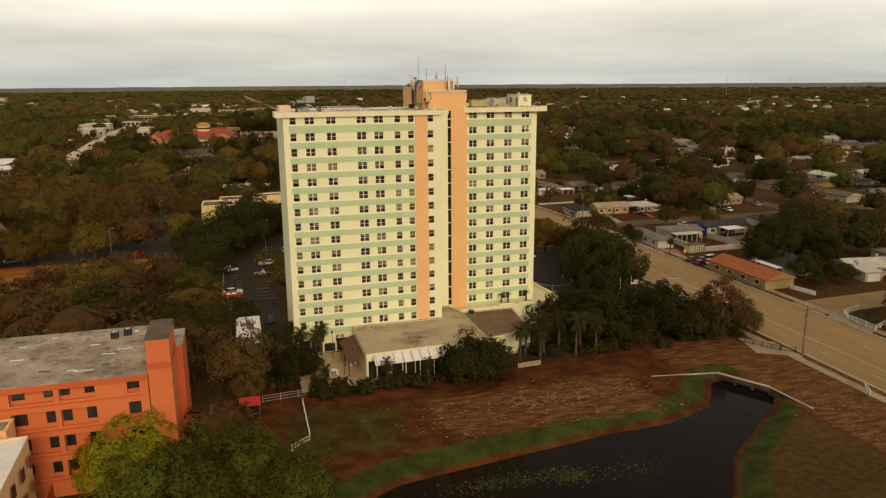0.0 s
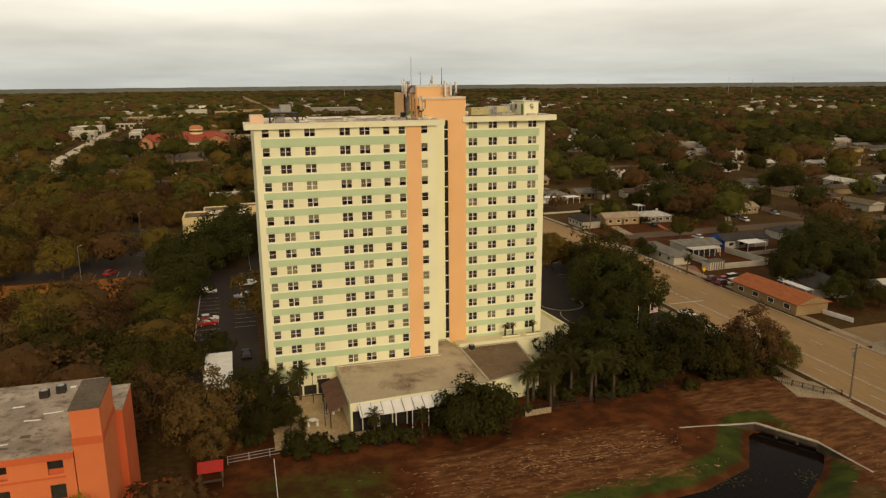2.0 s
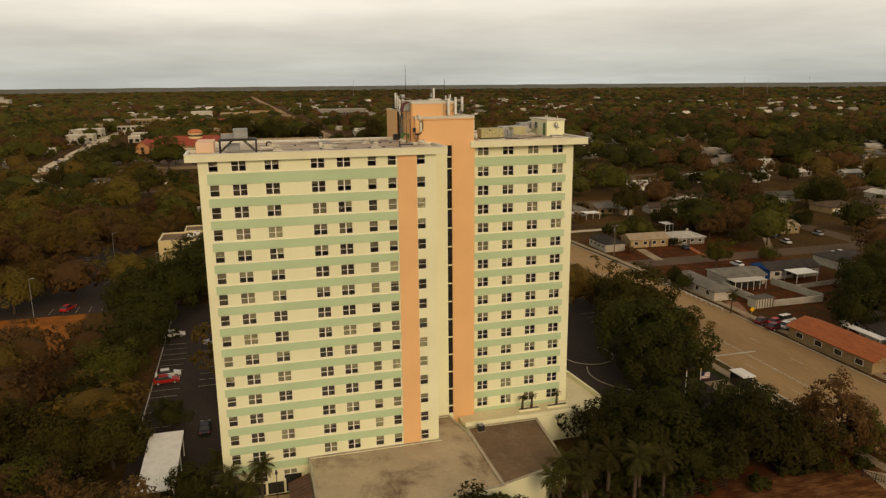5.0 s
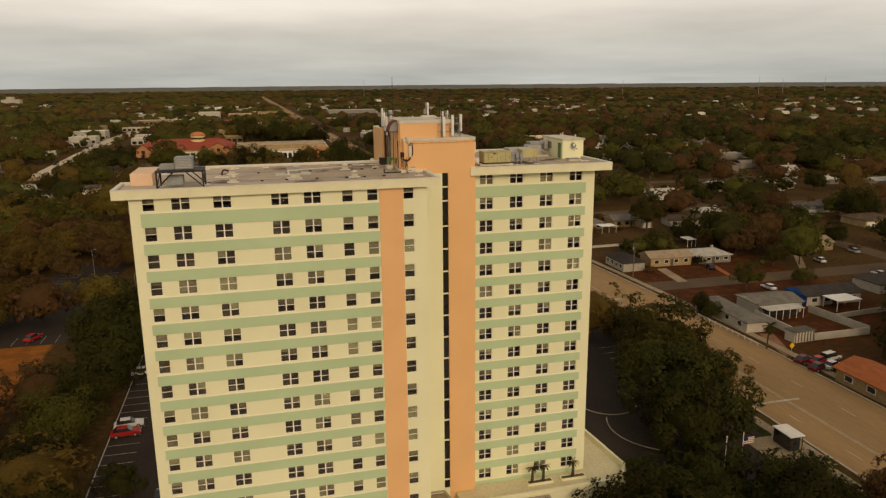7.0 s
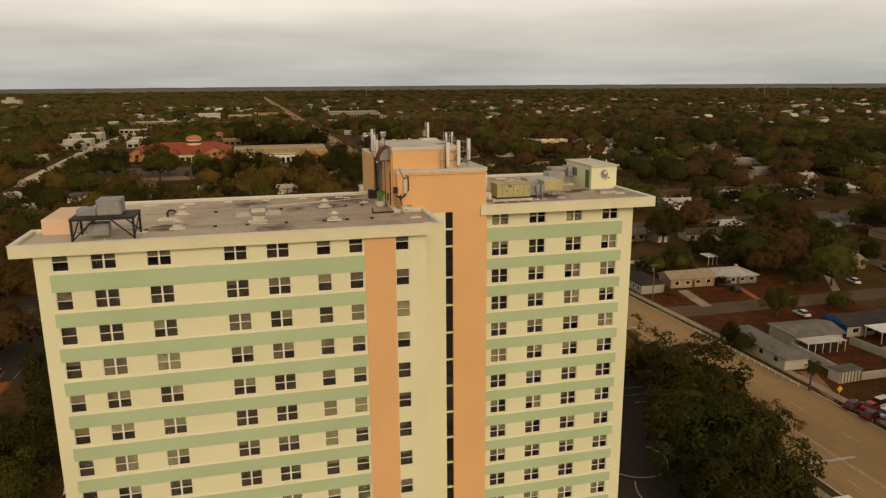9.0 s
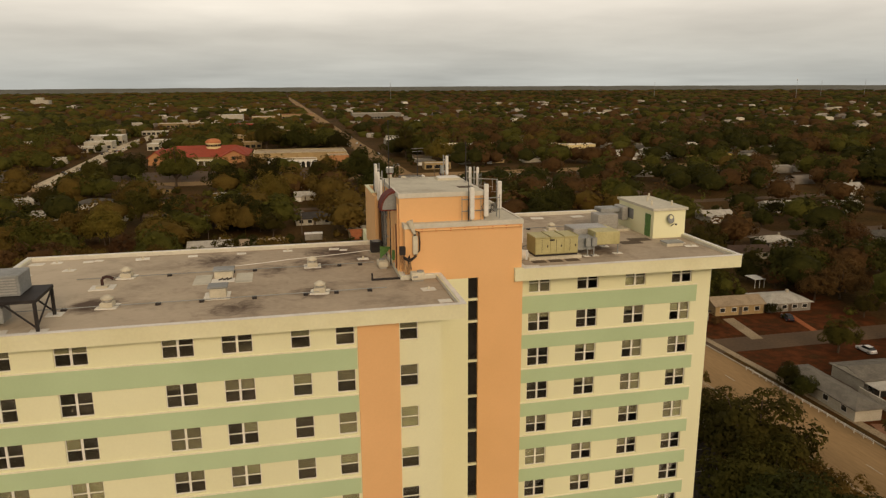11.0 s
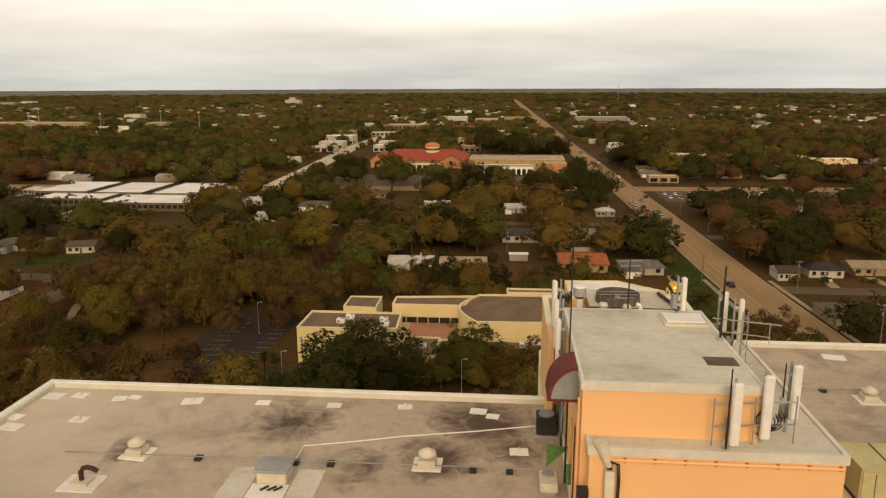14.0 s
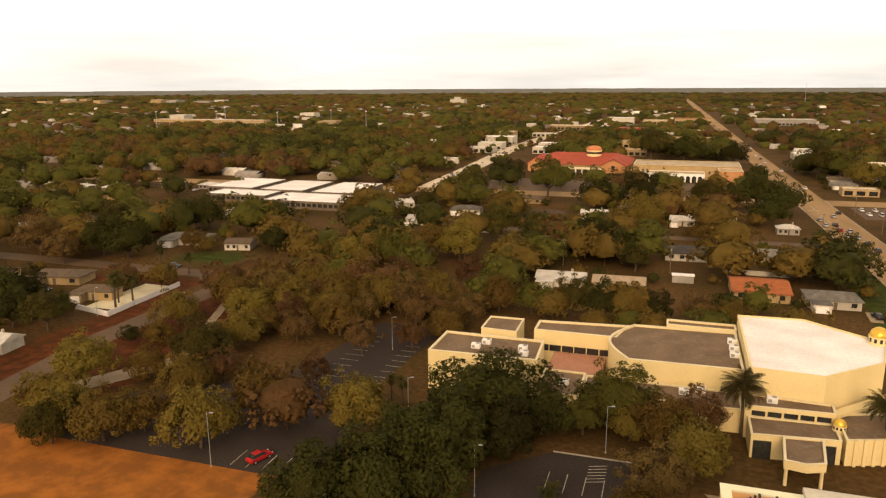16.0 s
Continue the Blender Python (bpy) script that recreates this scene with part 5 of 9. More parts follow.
# round the walled yard and the western street
plant_list([("b", -226, 202, 1.5), ("b", -208, 195, 1.1), ("d", -204, 209, 1.4), ("d", -192, 208, 1.35), ("d", -180, 150, 1.1), ("d", -166, 136, 0.85), ("g", -155, 136.5, 0.8), ("d", -163, 148, 0.5), ("d", -129, 136, 0.33), ("o", -126, 150, 0.85), ("o", -122, 138, 0.6), ("o", -119, 186, 1.0), ("d", -147, 233, 0.9), ("o", -171, 226, 0.6), ("o", -100, 151, 0.75), ("b", -107, 149, 0.6), ("o", -178, 227, 0.75), ("d", -178, 142, 1.1)])
plant_list([("d", -196, 262, 1.2), ("o", -144, 301, 1.3), ("g", -122, 334, 0.9), ("g", -170, 262, 1.0), ("g", -122, 365, 0.8), ("d", -236, 160, 1.3), ("g", -225, 240, 1.2)])


# ---- palms ----
def make_palm(seed, height, fronds, length, species="palm", skirt=False, label=""):
    rng = np.random.default_rng(seed)
    p = thing("palm_tree", label=label, category="palm tree", group="palms")
    tk = bmesh.new()
    lean = rng.uniform(-0.3, 0.3, 2)
    k = 6
    for i in range(k):
        a = Vector((lean[0] * (i / k) ** 2, lean[1] * (i / k) ** 2, height * i / k - (0.1 if i == 0 else 0)))
        b = Vector((lean[0] * ((i + 1) / k) ** 2, lean[1] * ((i + 1) / k) ** 2, height * (i + 1) / k))
        tube(tk, a, b, 0.22 - 0.012 * i, 0.19 - 0.012 * i, 7)
    part("trunk", tk, BARK, p)
    top = np.array((lean[0], lean[1], height))
    verts, faces = [], []
    for f in range(fronds):
        az = f * 2.399 + rng.uniform(-0.2, 0.2)
        el = rng.uniform(-0.5, 1.2)
        if skirt and f % 3 == 0:
            el = rng.uniform(-1.2, -0.6)
        d = np.array((math.cos(az), math.sin(az), 0))
        side = np.array((-math.sin(az), math.cos(az), 0))
        seg = 7
        prev = top.copy()
        for s in range(seg):
            a = el - 1.15 * (s / seg) * (1.1 if el > -0.4 else 0.4)
            cur = prev + (d * math.cos(a) + np.array((0, 0, math.sin(a)))) * length / seg
            for sg in (-1, 1):
                for h in (0.0, 0.5):
                    o = prev * (1 - h) + cur * h
                    wl_ = length * 0.22 * math.sin(math.pi * min(0.98, (s + h + 0.6) / (seg + 0.6)))
                    tip = o + side * sg * wl_ + d * wl_ * 0.5 - np.array((0, 0, wl_ * 0.35))
                    o2 = o + (cur - prev) * 0.42
                    base = len(verts)
                    verts += [o, o2, tip]
                    faces.append((base, base + 1, base + 2))
            prev = cur
    me = raw_mesh("crown", np.array(verts), np.array(faces), LEAF[species])
    share("crown", me, p, Matrix.Identity(4), "feathery drooping fronds")
    return p


PALM = [make_palm(31, 6.6, 64, 3.1, label="date palm with arching fronds"), make_palm(32, 5.4, 46, 2.1, skirt=True, label="cabbage palm with hanging dead fronds"), make_palm(33, 2.1, 16, 1.0, label="small palm in a planter")]
for ob in PALM:
    ob.matrix_basis = pose(0, -600, -40)


def palm(kind, x, y, z=0.0, s=1.0):
    return copy_thing(PALM[kind], pose(x, y, z, 0, 0, rt.uniform(0, 360)) @ Matrix.Diagonal((s, s, s, 1)))


for x, y, s in ((8.6, 128, 1.5), (34.6, 121, 1.4), (42, 158, 1.4), (31, 129, 1.3)):
    palm(0, x, y, 0, s)
for x, y, s in ((-53, 123, 0.95), (-56, 124.5, 0.9), (-153, 158, 1.7), (-149.5, 161, 1.5), (-155.5, 162, 1.3), (-169, 197, 1.5), (-156.5, 195.3, 1.2), (11, -12.5, 1.2), (14, -14, 1.3), (17.5, -13, 1.25), (20, -15.2, 1.3), (24, -15.5, 1.2), (9, -15, 1.15), (12.5, -16, 1.1), (22, -13, 1.2), (-29.5, -3, 1.05), (-30.5, 3, 1.0), (-25.5, -1, 1.0), (-27, -6, 1.05), (-16.5, -19.0, 0.8), (-9.5, -19.5, 0.7), (-28, -14, 0.6), (81.6, 48.4, 0.9), (-33.5, -7, 0.8), (-26.5, -15.5, 0.6), (-95, 470, 1.1), (-90, 474, 1.0)):
    palm(1, x, y, 0, s)
palm(1, -20.2, 97.5, -3.6, 1.1)
for x in (13.3, 14.8, 18.9):
    palm(2, x, 6.35, 4.45, 1.0)


# ---- houses ----
ROOFS = {
    "grey": mat("grey_shingles", (0.16, 0.145, 0.115), (0.11, 0.10, 0.08), scale=0.5, fine=5, rand=0.25, spec=0.05),
    "white": mat("white_coated_shingles", (0.50, 0.47, 0.39), (0.38, 0.355, 0.29), scale=0.5, fine=5, rand=0.15),
    "brown": mat("brown_shingles", (0.11, 0.075, 0.045), (0.08, 0.055, 0.034), scale=0.5, fine=5, rand=0.3),
    "orange": TERRACOTTA,
    "tan": mat("tan_gravel_roof", (0.33, 0.25, 0.155), (0.26, 0.195, 0.12), scale=0.5, fine=5, rand=0.1),
    "dark": mat("dark_shingles", (0.055, 0.048, 0.04), (0.04, 0.035, 0.03), scale=0.5, fine=5, rand=0.2, spec=0.08),
}
WALLS = {
    "white": mat("white_house_stucco", (0.48, 0.44, 0.34), (0.40, 0.365, 0.275), scale=0.3, fine=5, rand=0.15),
    "tan": mat("tan_house_stucco", (0.36, 0.26, 0.13), (0.30, 0.21, 0.10), scale=0.3, fine=5, rand=0.25, spec=0.05),
    "grey": mat("grey_house_siding", (0.28, 0.26, 0.21), (0.22, 0.20, 0.16), scale=0.3, fine=5, rand=0.2),
    "blue": mat("blue_house_paint", (0.025, 0.11, 0.36), (0.02, 0.09, 0.30), scale=0.3, fine=5),
    "yellow": mat("yellow_house_stucco", (0.52, 0.38, 0.12), (0.45, 0.32, 0.10), scale=0.3, fine=5, rand=0.2),
}


def make_house(seed, w, d, roof, wall, hip=True, wing=True, h=2.7, pitch=0.33, label="", far=False, gable=None):
    """A single-storey house with its long side along x, its front towards -y, its middle at the origin."""
    rg = random.Random(seed)
    ho = thing("house", label=label, category="house", group="houses")
    part("wall", B(-w / 2, -d / 2, -0.1, w / 2, d / 2, h), WALLS[wall], ho)
    e, rise = 0.5, pitch * d / 2 + 0.1
    x0, x1, y0, y1 = -w / 2 - e, w / 2 + e, -d / 2 - e, d / 2 + e
    run = (y1 - y0) / 2 if hip else 0.0
    bm = bmesh.new()
    z0 = h - 0.05
    v = [bm.verts.new(p) for p in ((x0, y0, z0), (x1, y0, z0), (x1, y1, z0), (x0, y1, z0), (x0 + run, 0, z0 + rise), (x1 - run, 0, z0 + rise), (x0, y0, z0 - 0.18), (x1, y0, z0 - 0.18), (x1, y1, z0 - 0.18), (x0, y1, z0 - 0.18))]
    for f in ((0, 1, 5, 4), (2, 3, 4, 5), (1, 2, 5), (3, 0, 4), (7, 6, 9, 8), (6, 7, 1, 0), (7, 8, 2, 1), (8, 9, 3, 2), (9, 6, 0, 3)):
        bm.faces.new([v[i] for i in f])
    part("roof", bm, ROOFS[roof], ho)
    if not hip:
        for sx_, nm_ in ((-1, x0), (1, x1)):
            bm = bmesh.new()
            gv = [bm.verts.new((nm_ + sx_ * q, yy, zz)) for q in (0.01, 0.06) for yy, zz in ((y0 + 0.35, z0 + 0.02), (y1 - 0.35, z0 + 0.02), (0, z0 + rise - 0.12))]
            for f in ((0, 1, 2), (5, 4, 3), (0, 3, 4, 1), (1, 4, 5, 2), (2, 5, 3, 0)):
                bm.faces.new([gv[i] for i in f])
            part("gable_panel", bm, WALLS[gable or wall], ho)
            if gable:
                mid_ = sx_ * (w / 2 + 0.022)
                part("gable_wall", B(mid_ - 0.018, -d / 2, 0, mid_ + 0.018, d / 2, h - 0.24), WALLS[gable], ho)
    if wing:
        sx = rg.choice((-1, 1))
        cx, ww, wd = sx * w * 0.3, w * 0.34, d * 0.5
        part("garage", B(cx - ww / 2, -d / 2 - wd, -0.1, cx + ww / 2, -d / 2 - 0.003, h - 0.25), WALLS[wall], ho)
        part("garage_roof", prism(bmesh.new(), rect(cx - ww / 2 - 0.3, -d / 2 - wd - 0.3, cx + ww / 2 + 0.3, -d / 2 - e - 0.01), h - 0.246, h - 0.1), ROOFS[roof], ho)
        part("garage_door", B(cx - ww * 0.35, -d / 2 - wd - 0.04, 0.0, cx + ww * 0.35, -d / 2 - wd - 0.004, 2.05), WHITE, ho)
    for i in range(4):
        x = -w / 2 + w * (0.14 + 0.24 * i)
        for s in (-1, 1):
            if s < 0 and wing and abs(x - (sx * w * 0.3)) < w * 0.2:
                continue
            y = s * (d / 2 + 0.02)
            if far:
                if s < 0 and i in (0, 1, 3):
                    part("window", B(x - 0.75, y - 0.04, 0.85, x + 0.75, y + 0.01, 2.05), DARK_GLASS, ho)
                continue
            win = part("window", ring(bmesh.new(), [(x - 0.75, 0.85), (x + 0.75, 0.85), (x + 0.75, 2.05), (x - 0.75, 2.05)], 0.09, -0.04, 0.04), WHITE, ho)
            win.matrix_basis = pose(0, y, 0, 90, 0, 0)
            part("pane", B(x - 0.66, 0.94, -0.02, x + 0.66, 1.96, 0.02), DARK_GLASS, win)
    part("door", B(-0.3, -d / 2 - 0.05, 0, 0.65, -d / 2 - 0.004, 2.05), BROWNROOF, ho)
    if rg.random() < 0.25:
        part("chimney", B(w * 0.2, 0.3, h, w * 0.2 + 0.6, 0.9, h + rise + 0.6), CONCRETE, ho)
    return ho


def dict_args(*a, **k):
    return a, k


KINDS = [dict_args(1, 14, 8, "grey", "white", label="white bungalow with grey hipped roof"), dict_args(2, 13, 8.5, "white", "white", False, label="white bungalow with pale low gable roof"), dict_args(3, 15, 8, "brown", "tan", label="tan bungalow with brown hipped roof"),
         dict_args(4, 12, 8, "white", "grey", True, False, label="grey bungalow with white roof"), dict_args(5, 14, 8.5, "grey", "tan", False, label="tan bungalow with grey gable roof"), dict_args(6, 13, 8, "brown", "white", False, False, label="white bungalow with brown gable roof"), dict_args(7, 16, 9, "orange", "tan", False, False, label="long tan bungalow with orange tile roof"), dict_args(8, 12, 8, "grey", "yellow", True, True, label="yellow bungalow with grey roof"), dict_args(9, 13, 8, "dark", "white", False, False, label="white bungalow with bright blue gable and dark roof", gable="blue"), dict_args(10, 14, 8.5, "tan", "tan", False, False, label="low tan-roofed bungalow with tan walls"), dict_args(11, 14, 9, "dark", "white", True, False, label="white bungalow with dark shingle roof"), dict_args(12, 12, 9, "grey", "white", False, False, pitch=0.22, label="whitewashed house with low grey gable roof"), dict_args(13, 20, 6, "grey", "white", True, False, h=2.5, pitch=0.25, label="long low whitewashed cottage with grey hipped roof")]
HOUSE = [make_house(*a, **k) for a, k in KINDS]
HOUSE_FAR = [make_house(*a, **k, far=True) for a, k in KINDS]
for ob in HOUSE + HOUSE_FAR:
    ob.matrix_basis = pose(0, -600, -40)
HAB = []


def house(kind, x, y, rz=0.0, s=(1, 1, 1)):
    HAB.append((x, y))
    keep(x - 9, y - (10 if x > 84 else 14), x + 9, y + 6)
    return copy_thing((HOUSE if math.hypot(x, y) < 210 else HOUSE_FAR)[kind], pose(x, y, 0, 0, 0, rz) @ Matrix.Diagonal((*s, 1)))


# known houses east of the road
house(6, 87.3, 20.8, 91, (1.3, 0.95, 1))
house(11, 100.2, 71.6, -2, (0.97, 0.95, 1))
house(12, 86.6, 67.2, 88, (0.97, 0.88, 1))
house(10, 86.3, 117.6, 90, (0.8, 0.76, 1))
house(9, 100.2, 118, -2, (0.95, 0.8, 1))
house(3, 114.2, 118.8, -2, (1.0, 1.15, 0.9))
house(9, 155.6, 122, 4, (0.82, 0.9, 1))
house(5, 139, 169.5, -8, (1.1, 1.0, 1))
house(1, 268, 273, -5, (1.0, 1.0, 1.7))
keep(84, 98, 126, 150)
for x0, y0, x1, y1 in ((203, 205, 250, 238), (250, 240, 285, 268), (188, 222, 222, 244), (152, 204, 182, 228), (126, 148, 150, 163), (-166, 430, -120, 560), (-168, 560, -126, 1000)):
    keep(x0, y0, x1, y1)
keep(142, 98, 168, 130)
house(10, 103.5, 27, 75, (1.2, 1.1, 1))
house(1, 120, 16.5, -8, (1.1, 1.0, 1))
house(0, 141, 24, -5)
keep(84, -3, 128, 36)
house(8, 117.8, 73.8, -1, (1.2, 0.95, 1))
house(10, 142, 78, 0)
for x, y, k, w in ((82.5, 214.5, 5, 0.5), (95.5, 219.5, 10, 0.75), (111.5, 223, 9, 0.95), (83, 174.5, 2, 0.8), (98.5, 174.5, 0, 1.05), (118, 176, 4, 1.0)):
    house(k, x, y, 0, (w, 1, 1))
for x, y, w in ((84, 165.2, 6.0), (94.5, 167.2, 6.5), (104.5, 165.4, 6.0), (120.2, 137.2, 3.4)):
    pc = thing("patio_roof", (x, y, 0), 0, label="white sheet-metal patio roof on posts", category="canopy", group="patio roofs")
    part("roof", B(-w / 2, -2.4, 2.5, w / 2, 2.4, 2.62), WHITE, pc)
    for px_ in (-w / 2 + 0.2, 0, w / 2 - 0.2):
        part("post", B(px_ - 0.05, -2.3, 0, px_ + 0.05, -2.2, 2.498), WHITE, pc)
        part("fascia_strip", B(px_ - 0.5, -2.44, 2.46, px_ + 0.5, -2.402, 2.6), WHITE, pc)
for x, y, k in ((167.5, 232, 1), (158, 181, 3), (240, 341, 7), (209, 247, 1), (238, 240, 1), (272, 247, 3), (186, 176, 2), (205, 180, 0), (164, 250, 5)):
    house(k, x, y, -4)
# north of the church
house(1, -37, 219, 2, (1.1, 0.95, 1))
house(9, -19.5, 218.5, 2, (1.05, 0.95, 1))
house(6, 20, 224, 1, (0.95, 1.8, 1.1))
house(0, 38.4, 219, 2, (0.95, 1.2, 1))
house(10, 0.3, 266, 2, (1.05, 1.3, 1.1))
house(1, 17, 271, 4, (0.75, 1.1, 1))
house(4, 26, 270, 2, (0.7, 1.1, 1))
house(2, 37, 269, 2, (0.6, 1.2, 1))
house(2, -61, 329, 3)
house(1, -39.5, 336, 5, (0.95, 1, 1))
house(0, -100, 332, 3)
house(1, -1, 330, -3, (0.8, 0.9, 1))
house(5, 17, 348, 2, (0.8, 0.9, 1))
house(3, 40, 322, 2, (0.7, 0.7, 1))
house(4, -22, 352, 0)
house(2, -78, 372, 0)
house(0, -8, 376, 0, (0.9, 0.8, 1))
house(1, -112, 300, 0, (0.9, 0.9, 1))
house(5, -84, 292, 4, (0.9, 0.9, 1))
# west
house(2, -190, 176, 12, (1.15, 1.1, 1))
house(2, -165, 164.5, 12, (0.8, 0.75, 1))
house(1, -157, 123, 5, (0.8, 0.8, 1))
house(0, -187, 236, 12, (1.3, 1.1, 1.1))
house(5, -162, 234, 14, (0.75, 1.0, 1))
house(1, -197, 118, 20)
house(4, -160, 110, 70)
house(2, -215, 172, 12)
house(0, -222, 236, 12)

keep(84, 36, 128, 92)
rh = random.Random(5)
for row_y in (-45, 45, 62, 114, 132, 150, 168, 206, 236, 256, 300, 322, 345, 372, 470, 500):
    for i in range(-15, 19):
        x, y = i * 23 + rh.uniform(-4, 4), row_y + rh.uniform(-3, 3)
        if y < 0 and x < 95 or blocked(x, y, 9) or abs(x - road_x(y)) < 24 or rh.random() < (0.82 if 80 < x < 190 and 225 < y < 348 else 0.25 if x > 84 else 0.45):
            continue
        if 185 < x < 330 and 255 < y < 365 or 170 < x < 205 and 120 < y < 165:
            continue
        if -130 < x < 56 and y < 400 or (-230 < x < -120 and y < 290) or (-270 < x < -150 and 310 < y < 395):
            continue
        house(rh.choice((0, 1, 1, 2, 3, 3, 4, 5, 7)), x, y, rh.choice((0, 0, 180, 90)) + rh.uniform(-4, 4))


# ---- the orange apartment block ----
apt = thing("apartment_block", label="four-storey orange stucco apartment block with recessed balconies and worn roof", category="building")
floors = [12.65 - 3.35 * k for k in range(4)]
holes = []
for z in floors:
    holes += [(-66.5, z, -61.7, z + 2.2), (-61.1, z, -57.1, z + 2.2), (-53.45, z + 0.0, -52.0, z + 2.2), (-76.5, z, -70.5, z + 2.2)]
holes = [h for h in holes if h[1] > 0.2]
part("front_wall", facade(bmesh.new(), -86, -51.0, 0, 15.0, -39.4, holes, 0.35), ORANGE, apt)
part("balcony_back_wall", B(-85.6, -38.72, 0, -56.0, -38.4, 14.9), ORANGE, apt)
bm = bmesh.new()
box(bm, -51.35, -39.04, 0, -51.0, -20.3, 15.0)
box(bm, -86, -20.6, 0, -51.353, -20.3, 15.0)
box(bm, -86, -39.04, 0, -85.7, -20.603, 15.0)
part("side_wall", bm, ORANGE, apt)
for z in floors:
    for x0, x1 in ((-66.35, -64.95), (-62.9, -61.75), (-61.05, -60.0), (-58.35, -57.15), (-76.0, -74.6), (-72.6, -71.2)):
        if z > 0:
            part("window", B(x0, -38.78, z + 0.45, x1, -38.723, z + 2.18), DARK_GLASS, apt)
    if z > 0:
        part("window", B(-53.43, -39.2, z + 0.55, -52.02, -39.08, z + 2.19), DARK_GLASS, apt)
        part("spandrel", B(-53.43, -39.2, z + 0.01, -52.02, -39.08, z + 0.546), ORANGE_DK, apt)
        part("balcony_floor", B(-85.5, -39.03, z - 0.62, -57.2, -38.723, z - 0.45), ORANGE_DK, apt)
    part("string_course", B(-86, -39.47, z - 0.45, -51.9, -39.403, z - 0.25), ORANGE_DK, apt)
ap = [(-86, -39.6), (-50.95, -39.6), (-50.95, -20.2), (-86, -20.2)]
part("parapet_band", ring(bmesh.new(), ap, 0.35, 14.25, 15.02), ORANGE_DK, apt, "red-orange parapet band")
part("roof_deck", prism(bmesh.new(), inset_poly(ap, -0.06), 15.023, 15.12), DECK_WORN, apt, "mottled weathered flat roof")
part("stair_tower", B(-50.88, -39.45, 0, -48.1, -31.8, 19.3), ORANGE, apt)
part("stair_tower_band", ring(bmesh.new(), [(-50.94, -39.52), (-48.04, -39.52), (-48.04, -31.74), (-50.94, -31.74)], 0.06, 15.5, 16.3), ORANGE_DK, apt)
part("stair_tower_roof", prism(bmesh.new(), [(-50.95, -39.5), (-48.05, -39.5), (-48.05, -31.7), (-50.95, -31.7)], 19.303, 19.45), BROWNROOF, apt)
part("rear_stair", B(-50.88, -31.79, 0, -47.3, -24.5, 15.4), ORANGE_DK, apt)
part("rear_stair_roof", prism(bmesh.new(), [(-50.9, -31.69), (-47.25, -31.69), (-47.25, -24.4), (-50.9, -24.4)], 15.403, 15.55), DECK_WORN, apt)
keep(-88, -60, -46, -18)
rfl = random.Random(12)
for k in range(26):
    w_, d_ = rfl.uniform(0.3, 1.1), rfl.uniform(0.1, 0.35)
    part("roof_patch", B(-w_, -d_, 0, w_, d_, 0.012), PATCH if k % 2 else BROWNROOF, apt, "peeling roof coating").matrix_basis = pose(rfl.uniform(-84, -53), rfl.uniform(-37.5, -22), 15.122, 0, 0, rfl.uniform(-12, 12))
red_aw = thing("awning", (-66.2, -33.0, 0), 20, label="small red fabric awning on posts in a courtyard", category="awning")
bm = prism(bmesh.new(), rect(-1.4, -1.3, 1.4, 1.3), 2.5, 2.6)
for v_ in bm.verts:
    if v_.co.y > 0:
        v_.co.z += 0.7
part("canopy", bm, mat("red_awning_cloth", (0.40, 0.035, 0.02), (0.32, 0.03, 0.018), rough=0.8), red_aw)
for x in (-1.3, 1.3):
    part("post", tube(bmesh.new(), (x, -1.2, 0), (x, -1.2, 2.5), 0.04, seg=6), STEEL_P, red_aw)
    part("rear_post", tube(bmesh.new(), (x, 1.2, 0), (x, 1.2, 3.2), 0.04, seg=6), STEEL_P, red_aw)
for x, y in ((-56.6, -24.8), (-55.0, -23.8)):
    u = thing("roof_condenser", (x, y, 15.12), label="small dark rooftop condenser unit", category="air conditioner", group="condensers")
    part("case", B(-0.5, -0.5, 0.05, 0.5, 0.5, 0.95, bevel=0.05), BLACK, u)
    part("fan_guard", tube(bmesh.new(), (0, 0, 0.951), (0, 0, 1.0), 0.38, seg=14), STEEL, u)
    part("skid", B(-0.55, -0.55, 0, 0.55, 0.55, 0.049), CONCRETE, u)
blk2 = thing("peach_apartment_block", label="peach apartment block with white flat roof", category="building")
flat_block(blk2, [(-90, -66), (-63.0, -66), (-63.6, -44.5), (-90, -44.5)], 0, 11.0, PEACH, WHITEROOF, 0.35, 0.3, WHITE)
for z in (8.0, 4.9, 1.8):
    for y in (-64, -60.5, -57, -53.5, -50, -46.8):
        part("window", B(-63.12, y, z, -62.95 if y < -60 else -63.2 + 0.04, y + 1.2, z + 1.5), DARK_GLASS, blk2)
blk3 = thing("peach_outbuilding", label="low peach stair block with pale roof", category="building")
flat_block(blk3, [(-72, -43.5), (-66, -43.5), (-66, -40.2), (-72, -40.2)], 0, 11.5, PEACH, DECK_WORN, 0.3, 0.25)
wallr = solid("boundary_wall", slab_between(bmesh.new(), (-63.2, -30.6 - 12), (-63.2, -40.0 + 2), 0, 1.9, 0.25), ORANGE_DK, "low red stucco boundary wall", "wall", "structure")
gw = thing("garden_wall", label="red stucco yard wall around a small court", category="wall")
part("wall_run", slab_between(bmesh.new(), (-47.2, -25.3), (-42.6, -24.2), 0, 2.4, 0.2), ORANGE_DK, gw)
part("wall_end", slab_between(bmesh.new(), (-42.5, -24.4), (-42.2, -29.5), 0, 2.4, 0.2), ORANGE_DK, gw)
shed = thing("garden_shed", (-45.8, -28.6, 0), label="small cream flat-topped shed in a walled yard", category="shed")
